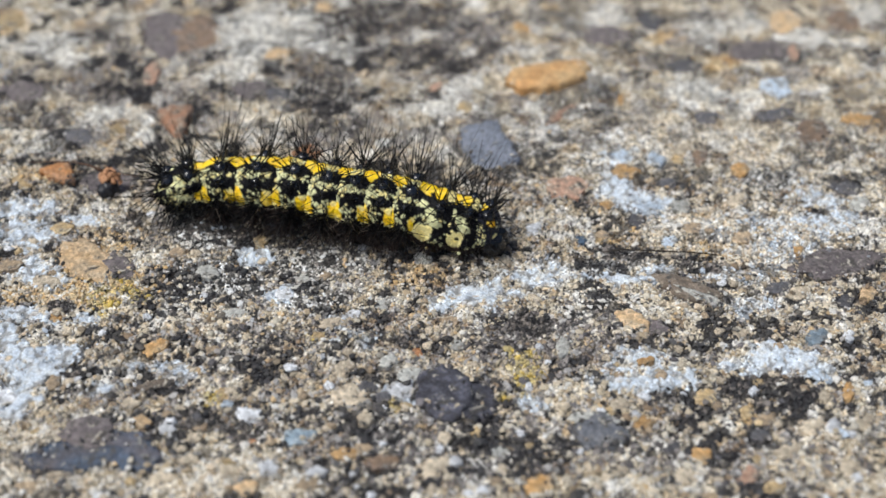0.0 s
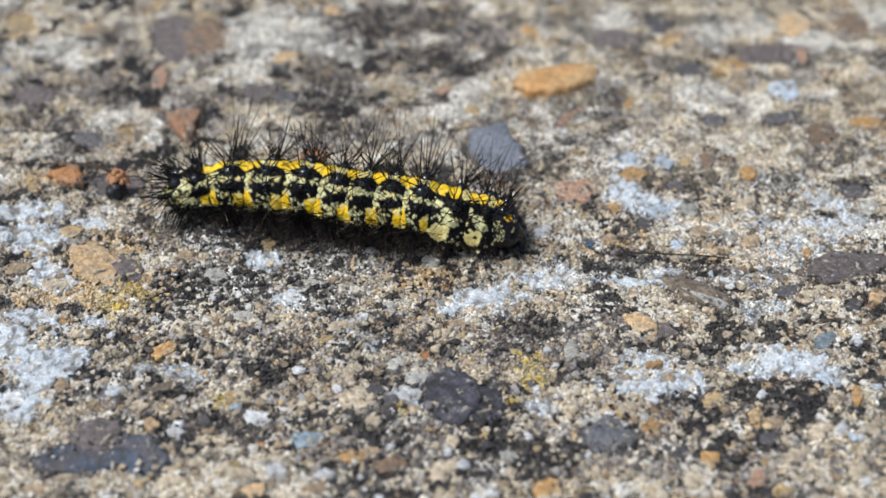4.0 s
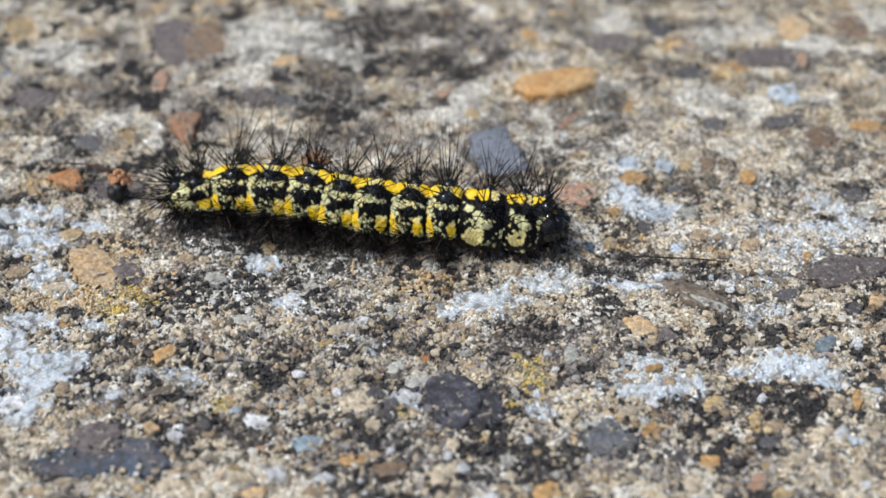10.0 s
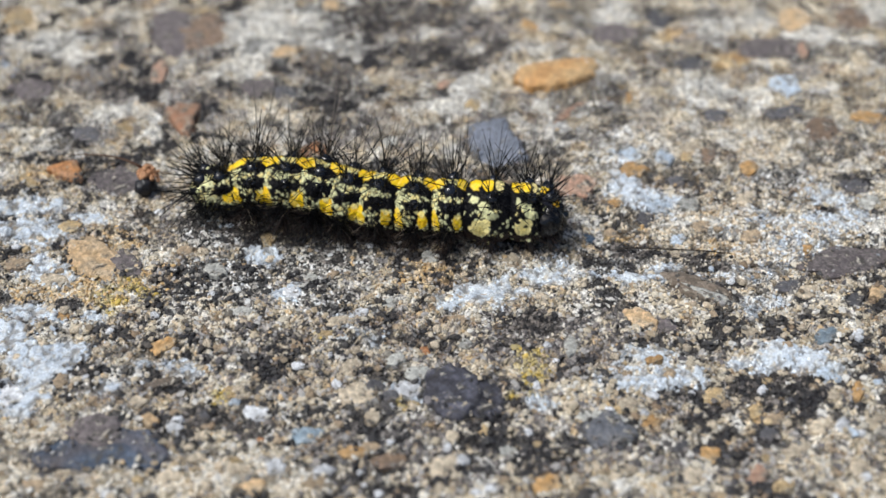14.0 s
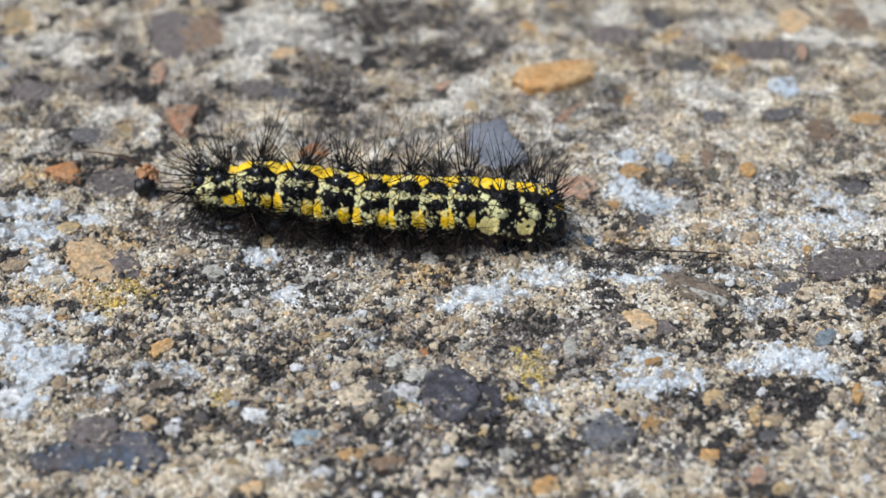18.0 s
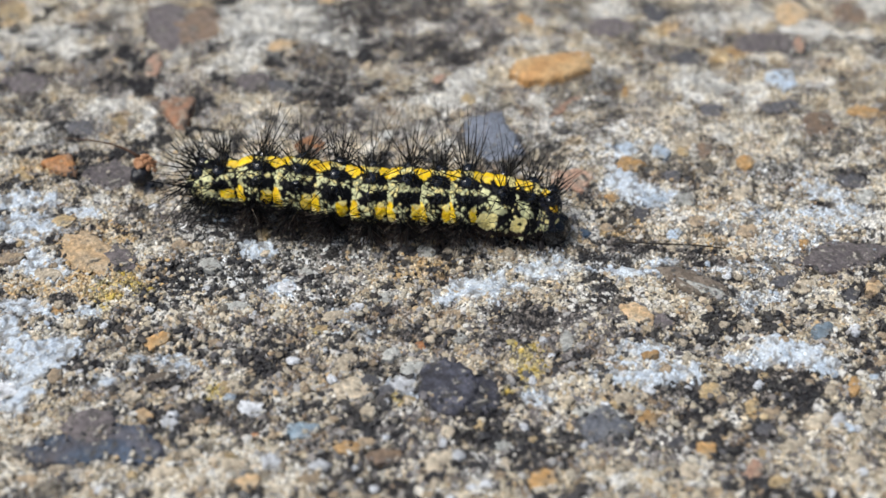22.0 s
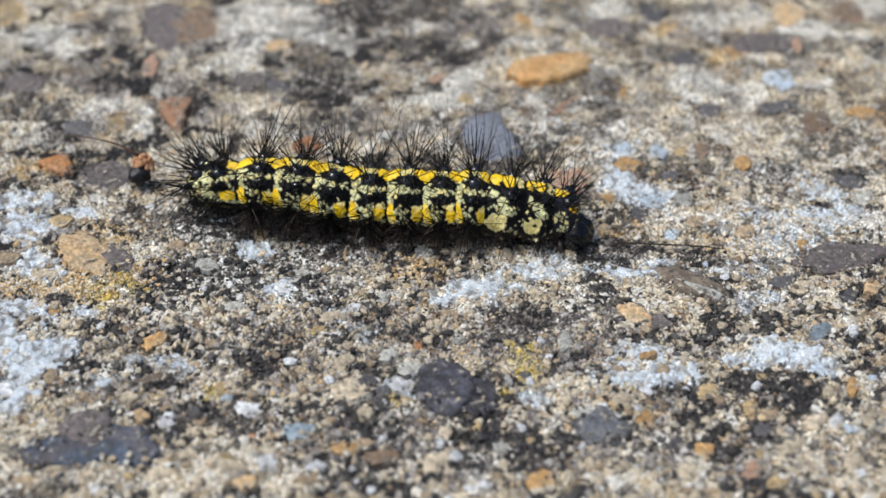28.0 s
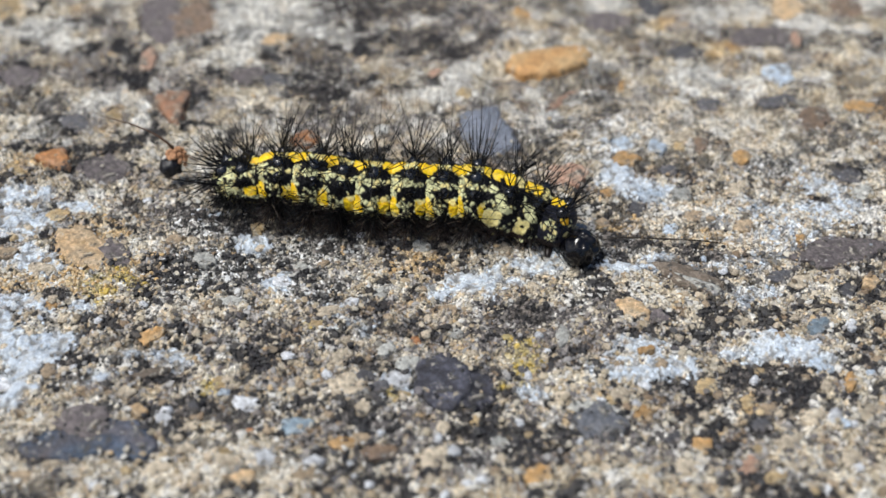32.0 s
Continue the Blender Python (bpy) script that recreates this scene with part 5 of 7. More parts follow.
def build_pebbles():
    """Small round pebbles half set in the surface, most of them towards the near edge."""
    rng = random.Random(23)
    shapes = {}
    for tone in ("cream", "white", "skyblue", "tan", "ochre", "slate"):
        for k in range(4):
            bm = bmesh.new()
            bmesh.ops.create_icosphere(bm, subdivisions=2, radius=MM)
            for v in bm.verts:
                v.co *= 1 + 0.5 * noise.noise(v.co / MM * 1.3 + Vector((7 * k, 3, len(tone)))) + 0.06 * rng.uniform(-1, 1)
            me = bpy.data.meshes.new("pebble")
            bm.to_mesh(me)
            bm.free()
            me.polygons.foreach_set("use_smooth", [True] * len(me.polygons))
            shapes[tone, k] = me
    made = 0
    while made < 290:
        x, y = rng.uniform(-44, 44), rng.triangular(-26, 6, -26)
        if abs(x) > 33 + 0.33 * (y + 28) or inside(np.array([x]), np.array([y]), 1.3)[0]:
            continue
        tone = rng.choices(("cream", "white", "skyblue", "tan", "ochre", "slate"), (32, 18, 5, 24, 7, 8))[0]
        r = rng.uniform(0.18, 0.42)
        z = float(relief(np.array([x]), np.array([y]))[0]) + 0.03
        m = Matrix.LocRotScale((x * MM, y * MM, z * MM), Euler((0, 0, rng.uniform(0, 6.28))), (r * rng.uniform(1.0, 1.4), r, r * rng.uniform(0.4, 0.62)))
        put("pebble", shapes[tone, rng.randrange(4)], ROCK[tone], ground, m=m)
        made += 1


build_pebbles()


# ---- what moves ----
def motions():
    walk(caterpillar, [(0, at(-6.68, 2.75, 0)), (0.5, at(-6.66, 2.75, 0)), (1, at(-6.66, 2.79, 0)), (1.5, at(-6.64, 2.85, 0)), (2, at(-6.60, 2.88, 0)), (2.5, at(-6.57, 2.91, 0)), (3, at(-6.54, 2.93, 0)), (3.5, at(-6.50, 2.95, 0)), (5.5, at(-5.93, 2.93, 0)), (6, at(-5.83, 2.97, 0)), (6.5, at(-5.67, 3.01, 0)), (7, at(-5.47, 3.04, 0)), (7.5, at(-5.33, 3.05, 0)), (8, at(-5.23, 3.04, 0)), (8.5, at(-5.13, 3.03, 0)), (9, at(-5.02, 3.01, 0)), (9.5, at(-4.94, 3.00, 0)), (10, at(-4.89, 2.98, 0)), (10.5, at(-4.84, 2.96, 0)), (11, at(-4.77, 2.96, 0)), (11.5, at(-4.67, 2.96, 0)), (12, at(-4.57, 2.93, 0)), (12.5, at(-4.50, 2.87, 0)), (13, at(-4.39, 2.81, 0)), (13.5, at(-4.26, 2.78, 0)), (14, at(-4.09, 2.83, 0)), (14.5, at(-3.99, 2.84, 0)), (16.5, at(-3.44, 2.74, 0)), (17, at(-3.36, 2.73, 0)), (17.5, at(-3.25, 2.72, 0)), (18, at(-3.14, 2.71, 0)), (18.5, at(-3.12, 2.69, 0)), (19, at(-3.11, 2.67, 0)), (19.5, at(-3.08, 2.63, 0)), (20, at(-3.07, 2.59, 0)), (20.5, at(-3.04, 2.58, 0)), (21, at(-3.00, 2.54, 0)), (21.5, at(-2.95, 2.49, 0)), (22, at(-2.93, 2.46, 0)), (22.5, at(-2.91, 2.45, 0)), (23, at(-2.91, 2.44, 0)), (23.5, at(-2.90, 2.43, 0)), (24, at(-2.89, 2.40, 0)), (24.5, at(-2.82, 2.39, 0)), (25, at(-2.70, 2.36, 0)), (25.5, at(-2.58, 2.34, 0)), (27.5, at(-2.25, 2.24, 0)), (28, at(-2.23, 2.27, 0)), (28.5, at(-2.27, 2.26, 0)), (29, at(-2.25, 2.22, 0)), (29.5, at(-2.16, 2.17, 0)), (30, at(-2.13, 2.12, 0)), (30.5, at(-2.13, 2.07, 0)), (31, at(-2.00, 2.01, 0)), (31.5, at(-1.76, 1.91, 0)), (32, at(-1.53, 1.85, 0))])
    walk(SEGMENTS[0], [
        (0, at(-14.37, 2.86, 2.02, -4.0, 11.4)), (0.5, at(-14.36, 2.86, 2.02, -4.1, 11.1)), (1, at(-14.39, 2.82, 2.02, -4.1, 11.0)), (1.5, at(-14.43, 2.77, 2.03, -4.3, 10.3)),
        (2, at(-14.47, 2.74, 2.05, -4.4, 9.5)), (2.5, at(-14.51, 2.72, 2.06, -4.6, 8.6)), (3, at(-14.54, 2.69, 2.05, -4.6, 8.0)), (3.5, at(-14.56, 2.69, 2.04, -4.3, 6.6)),
        (5.5, at(-15.07, 2.48, 2.09, -5.1, 3.9)), (6, at(-15.16, 2.45, 2.09, -5.1, 2.9)), (6.5, at(-15.29, 2.39, 2.11, -5.3, 1.8)), (7, at(-15.47, 2.36, 2.14, -5.9, 0.9)),
        (7.5, at(-15.62, 2.36, 2.16, -6.2, 0.1)), (8, at(-15.74, 2.38, 2.17, -6.5, -0.7)), (8.5, at(-15.82, 2.37, 2.17, -6.5, -0.6)), (9, at(-15.91, 2.39, 2.18, -6.4, -1.3)),
        (9.5, at(-15.98, 2.42, 2.18, -6.3, -2.2)), (10, at(-16.00, 2.45, 2.19, -6.4, -2.3)), (10.5, at(-16.05, 2.49, 2.18, -6.3, -2.5)), (11, at(-16.04, 2.53, 2.17, -6.3, -3.6)),
        (11.5, at(-15.76, 2.63, 2.19, -6.9, -7.4)), (12, at(-15.33, 2.64, 2.21, -7.9, -9.3)), (12.5, at(-14.94, 2.58, 2.23, -9.0, -7.7)), (13, at(-14.67, 2.49, 2.24, -8.9, -4.8)),
        (13.5, at(-14.56, 2.41, 2.21, -7.9, -3.7)), (14, at(-14.58, 2.29, 2.17, -6.9, -4.4)), (14.5, at(-14.59, 2.21, 2.16, -6.6, -4.5)), (16.5, at(-15.06, 2.00, 2.46, -6.2, -4.2)),
        (17, at(-15.15, 1.98, 2.49, -5.9, -4.1)), (17.5, at(-15.25, 1.97, 2.51, -5.7, -4.3)), (18, at(-15.33, 1.96, 2.53, -5.5, -4.9)), (18.5, at(-15.33, 2.00, 2.55, -5.3, -4.2)),
        (19, at(-15.33, 2.05, 2.54, -5.4, -3.2)), (19.5, at(-15.33, 2.08, 2.54, -5.4, -2.9)), (20, at(-15.33, 2.09, 2.53, -5.5, -3.6)), (20.5, at(-15.35, 2.06, 2.56, -5.1, -4.5)),
        (21, at(-15.36, 2.04, 2.60, -4.6, -5.6)), (21.5, at(-15.36, 2.03, 2.63, -4.3, -5.8)), (22, at(-15.35, 2.00, 2.64, -4.1, -6.4)), (22.5, at(-15.35, 1.97, 2.65, -3.9, -6.5)),
        (23, at(-15.35, 1.94, 2.68, -3.6, -6.3)), (23.5, at(-15.32, 1.93, 2.67, -3.7, -5.8)), (24, at(-15.31, 1.92, 2.67, -3.7, -5.7)), (24.5, at(-15.36, 1.90, 2.67, -3.4, -6.2)),
        (25, at(-15.47, 1.90, 2.66, -3.1, -6.4)), (25.5, at(-15.58, 1.91, 2.66, -3.3, -6.4)), (27.5, at(-15.84, 2.05, 2.65, -3.1, -6.9)), (28, at(-15.85, 2.04, 2.63, -3.1, -7.0)),
        (28.5, at(-15.80, 2.11, 2.63, -3.0, -7.2)), (29, at(-15.83, 2.20, 2.59, -2.8, -7.4)), (29.5, at(-15.82, 2.32, 2.58, -3.2, -6.5)), (30, at(-15.50, 2.47, 2.58, -4.9, -2.7)),
        (30.5, at(-15.00, 2.52, 2.58, -5.9, -1.0)), (31, at(-14.61, 2.51, 2.49, -6.8, -3.5)), (31.5, at(-14.40, 2.50, 2.40, -6.8, -7.2)), (32, at(-14.34, 2.52, 2.38, -6.2, -8.2))])
    walk(SEGMENTS[1], [
        (0, at(-10.77, 2.80, 2.48, -6.3, -8.6)), (0.5, at(-10.77, 2.79, 2.49, -6.3, -8.5)), (1, at(-10.80, 2.76, 2.49, -6.3, -8.4)), (1.5, at(-10.81, 2.70, 2.50, -6.1, -8.3)),
        (2, at(-10.84, 2.65, 2.52, -5.9, -8.3)), (2.5, at(-10.88, 2.60, 2.54, -5.6, -8.6)), (3, at(-10.91, 2.54, 2.53, -5.6, -8.7)), (3.5, at(-10.93, 2.50, 2.51, -5.8, -8.8)),
        (5.5, at(-11.45, 2.30, 2.58, -5.1, -7.5)), (6, at(-11.51, 2.23, 2.58, -5.1, -7.7)), (6.5, at(-11.63, 2.15, 2.61, -4.9, -7.6)), (7, at(-11.81, 2.10, 2.69, -4.9, -7.5)),
        (7.5, at(-11.97, 2.08, 2.73, -4.7, -7.5)), (8, at(-12.11, 2.08, 2.73, -4.3, -7.6)), (8.5, at(-12.20, 2.08, 2.71, -4.1, -7.5)), (9, at(-12.25, 2.07, 2.73, -4.3, -7.6)),
        (9.5, at(-12.28, 2.07, 2.73, -4.3, -7.8)), (10, at(-12.30, 2.09, 2.75, -4.2, -7.9)), (10.5, at(-12.35, 2.12, 2.73, -4.1, -8.0)), (11, at(-12.39, 2.13, 2.72, -4.1, -8.4)),
        (11.5, at(-12.32, 2.11, 2.77, -4.5, -9.4)), (12, at(-12.16, 2.10, 2.88, -5.7, -9.9)), (12.5, at(-11.95, 2.12, 3.01, -7.3, -9.6)), (13, at(-11.64, 2.10, 3.06, -8.0, -8.9)),
        (13.5, at(-11.38, 2.04, 2.99, -8.0, -8.5)), (14, at(-11.25, 1.90, 2.85, -6.7, -8.5)), (14.5, at(-11.15, 1.81, 2.79, -5.9, -8.4)), (16.5, at(-11.49, 1.56, 3.00, -2.1, -8.5)),
        (17, at(-11.58, 1.54, 2.99, -1.9, -8.3)), (17.5, at(-11.69, 1.54, 2.99, -1.8, -8.1)), (18, at(-11.77, 1.53, 2.97, -1.5, -7.9)), (18.5, at(-11.75, 1.57, 2.99, -1.8, -8.1)),
        (19, at(-11.73, 1.63, 3.01, -2.0, -8.5)), (19.5, at(-11.74, 1.66, 3.02, -2.0, -8.5)), (20, at(-11.73, 1.66, 3.00, -1.8, -8.3)), (20.5, at(-11.72, 1.62, 2.98, -1.4, -8.0)),
        (21, at(-11.71, 1.60, 2.95, -0.9, -7.6)), (21.5, at(-11.69, 1.59, 2.95, -0.7, -7.4)), (22, at(-11.64, 1.56, 2.93, -0.3, -7.1)), (22.5, at(-11.59, 1.53, 2.92, -0.2, -6.8)),
        (23, at(-11.57, 1.50, 2.92, -0.1, -6.8)), (23.5, at(-11.55, 1.50, 2.93, -0.2, -6.8)), (24, at(-11.54, 1.50, 2.92, -0.2, -6.7)), (24.5, at(-11.58, 1.48, 2.89, -0.1, -6.5)),
        (25, at(-11.67, 1.48, 2.87, -0.3, -6.4)), (25.5, at(-11.78, 1.49, 2.91, -0.5, -6.4)), (27.5, at(-12.03, 1.59, 2.89, -0.5, -6.9)), (28, at(-12.03, 1.58, 2.90, -1.0, -7.0)),
        (28.5, at(-11.97, 1.62, 2.91, -1.0, -7.2)), (29, at(-11.97, 1.70, 2.85, -0.9, -7.4)), (29.5, at(-12.04, 1.83, 2.86, -1.0, -7.9)), (30, at(-12.04, 2.03, 2.97, -1.4, -9.3)),
        (30.5, at(-11.87, 2.13, 3.05, -2.3, -10.0)), (31, at(-11.51, 2.10, 3.06, -3.4, -9.5)), (31.5, at(-11.10, 2.04, 2.99, -3.4, -8.4)), (32, at(-10.89, 2.03, 2.85, -1.9, -8.2))])
    walk(SEGMENTS[2], [
        (0, at(-7.50, 2.01, 2.92, -7.1, -12.5)), (0.5, at(-7.51, 2.01, 2.92, -7.0, -12.5)), (1, at(-7.52, 1.97, 2.92, -7.0, -12.4)), (1.5, at(-7.54, 1.93, 2.92, -7.1, -12.4)),
        (2, at(-7.57, 1.89, 2.92, -7.1, -12.3)), (2.5, at(-7.60, 1.84, 2.91, -6.7, -11.9)), (3, at(-7.63, 1.79, 2.89, -6.5, -11.5)), (3.5, at(-7.65, 1.76, 2.89, -6.7, -11.4)),
        (5.5, at(-8.21, 1.67, 2.90, -6.1, -10.7)), (6, at(-8.30, 1.61, 2.88, -5.9, -10.3)), (6.5, at(-8.43, 1.56, 2.89, -5.5, -10.1)), (7, at(-8.60, 1.52, 2.93, -4.8, -10.0)),
        (7.5, at(-8.75, 1.51, 2.95, -4.2, -9.8)), (8, at(-8.88, 1.51, 2.92, -4.1, -9.7)), (8.5, at(-8.97, 1.52, 2.89, -4.1, -9.6)), (9, at(-9.05, 1.52, 2.93, -4.2, -9.6)),
        (9.5, at(-9.09, 1.51, 2.94, -4.1, -9.6)), (10, at(-9.11, 1.54, 2.93, -3.6, -9.6)), (10.5, at(-9.16, 1.56, 2.90, -3.5, -9.7)), (11, at(-9.22, 1.56, 2.90, -3.5, -9.9)),
        (11.5, at(-9.27, 1.56, 2.93, -3.1, -10.0)), (12, at(-9.28, 1.57, 3.00, -1.5, -10.1)), (12.5, at(-9.21, 1.61, 3.13, -0.4, -10.2)), (13, at(-8.98, 1.61, 3.20, -0.1, -10.1)),
        (13.5, at(-8.71, 1.55, 3.18, -1.1, -10.0)), (14, at(-8.47, 1.40, 3.06, -3.0, -9.8)), (14.5, at(-8.28, 1.30, 3.01, -3.9, -9.6)), (16.5, at(-8.20, 1.02, 2.86, 2.6, -10.1)),
        (17, at(-8.27, 1.02, 2.87, 2.2, -9.8)), (17.5, at(-8.37, 1.03, 2.87, 2.0, -9.6)), (18, at(-8.45, 1.04, 2.87, 1.6, -9.3)), (18.5, at(-8.43, 1.06, 2.91, 1.6, -9.3)),
        (19, at(-8.42, 1.08, 2.92, 2.1, -9.5)), (19.5, at(-8.43, 1.11, 2.90, 2.5, -9.5)), (20, at(-8.45, 1.14, 2.89, 2.3, -9.3)), (20.5, at(-8.46, 1.13, 2.87, 2.0, -9.2)),
        (21, at(-8.47, 1.14, 2.86, 1.3, -9.0)), (21.5, at(-8.47, 1.15, 2.86, 1.1, -8.8)), (22, at(-8.45, 1.15, 2.83, 1.1, -8.5)), (22.5, at(-8.43, 1.13, 2.84, 0.8, -8.2)),
        (23, at(-8.43, 1.11, 2.84, 0.7, -8.1)), (23.5, at(-8.43, 1.11, 2.86, 0.8, -8.2)), (24, at(-8.43, 1.11, 2.86, 0.7, -8.0)), (24.5, at(-8.48, 1.11, 2.84, 0.2, -7.7)),
        (25, at(-8.58, 1.12, 2.84, 0.1, -7.7)), (25.5, at(-8.68, 1.13, 2.86, 0.6, -7.7)), (27.5, at(-8.95, 1.20, 2.83, 1.1, -8.5)), (28, at(-8.95, 1.18, 2.86, 1.1, -8.5)),
        (28.5, at(-8.90, 1.22, 2.85, 1.4, -8.7)), (29, at(-8.92, 1.29, 2.79, 1.4, -9.0)), (29.5, at(-8.99, 1.38, 2.79, 1.5, -9.5)), (30, at(-8.98, 1.47, 2.85, 2.5, -10.4)),
        (30.5, at(-8.92, 1.54, 2.92, 3.3, -10.8)), (31, at(-8.72, 1.58, 2.95, 3.4, -10.7)), (31.5, at(-8.35, 1.60, 2.90, 2.8, -10.2)), (32, at(-8.06, 1.61, 2.79, 0.5, -9.8))])
    walk(SEGMENTS[3], [
        (0, at(-4.58, 1.34, 3.15, 0.7, -12.8)), (0.5, at(-4.57, 1.34, 3.15, 0.7, -12.8)), (1, at(-4.56, 1.30, 3.15, 0.8, -12.7)), (1.5, at(-4.57, 1.25, 3.17, 0.7, -12.6)),
        (2, at(-4.60, 1.22, 3.19, 0.3, -12.5)), (2.5, at(-4.63, 1.20, 3.16, 0.2, -12.2)), (3, at(-4.67, 1.17, 3.14, 0.2, -11.9)), (3.5, at(-4.69, 1.15, 3.16, -0.3, -11.8)),
        (5.5, at(-5.22, 1.08, 3.12, 1.0, -10.7)), (6, at(-5.32, 1.04, 3.10, 1.0, -10.4)), (6.5, at(-5.46, 1.00, 3.09, 1.5, -10.2)), (7, at(-5.63, 0.97, 3.08, 2.1, -10.0)),
        (7.5, at(-5.79, 0.97, 3.05, 2.6, -9.8)), (8, at(-5.87, 0.97, 3.04, 2.1, -9.7)), (8.5, at(-5.97, 0.99, 3.01, 2.2, -9.6)), (9, at(-6.07, 0.99, 3.02, 3.1, -9.6)),
        (9.5, at(-6.13, 0.99, 3.01, 3.5, -9.6)), (10, at(-6.17, 1.01, 2.98, 3.9, -9.6)), (10.5, at(-6.21, 1.02, 2.94, 3.7, -9.7)), (11, at(-6.26, 1.02, 2.94, 3.7, -9.9)),
        (11.5, at(-6.33, 1.01, 2.95, 4.0, -10.0)), (12, at(-6.43, 1.04, 2.92, 5.0, -10.2)), (12.5, at(-6.45, 1.09, 2.96, 6.4, -10.2)), (13, at(-6.39, 1.12, 2.98, 7.5, -10.2)),
        (13.5, at(-6.24, 1.09, 2.99, 8.0, -10.3)), (14, at(-6.01, 0.95, 3.02, 6.0, -9.9)), (14.5, at(-5.80, 0.86, 3.04, 4.8, -9.6)), (16.5, at(-5.16, 0.30, 2.68, 3.6, -12.3)),
        (17, at(-5.19, 0.31, 2.69, 3.8, -11.9)), (17.5, at(-5.24, 0.33, 2.70, 3.7, -11.6)), (18, at(-5.30, 0.36, 2.71, 3.5, -11.0)), (18.5, at(-5.28, 0.40, 2.73, 3.6, -10.6)),
        (19, at(-5.27, 0.42, 2.72, 3.5, -10.7)), (19.5, at(-5.28, 0.46, 2.70, 3.3, -10.6)), (20, at(-5.31, 0.50, 2.70, 3.3, -10.4)), (20.5, at(-5.35, 0.48, 2.70, 3.3, -10.5)),
        (21, at(-5.38, 0.50, 2.72, 3.5, -10.6)), (21.5, at(-5.40, 0.52, 2.73, 3.4, -10.4)), (22, at(-5.41, 0.54, 2.72, 3.0, -10.1)), (22.5, at(-5.43, 0.56, 2.73, 3.1, -9.6)),
        (23, at(-5.45, 0.55, 2.74, 3.1, -9.7)), (23.5, at(-5.46, 0.53, 2.74, 3.3, -9.8)), (24, at(-5.47, 0.57, 2.75, 3.4, -9.4)), (24.5, at(-5.53, 0.58, 2.75, 3.1, -9.1)),
        (25, at(-5.64, 0.60, 2.75, 3.1, -9.0)), (25.5, at(-5.73, 0.60, 2.75, 3.4, -9.1)), (27.5, at(-6.02, 0.61, 2.71, 3.0, -10.2)), (28, at(-6.03, 0.60, 2.72, 3.2, -10.0)),
        (28.5, at(-5.98, 0.63, 2.70, 2.9, -10.3)), (29, at(-6.02, 0.68, 2.67, 2.3, -10.6)), (29.5, at(-6.09, 0.74, 2.67, 2.3, -11.1)), (30, at(-6.10, 0.82, 2.68, 2.8, -11.2)),
        (30.5, at(-6.03, 0.89, 2.69, 3.3, -11.3)), (31, at(-6.02, 0.93, 2.71, 3.8, -11.8)), (31.5, at(-5.90, 1.00, 2.70, 3.6, -12.1)), (32, at(-5.72, 1.05, 2.71, 2.6, -11.7))])
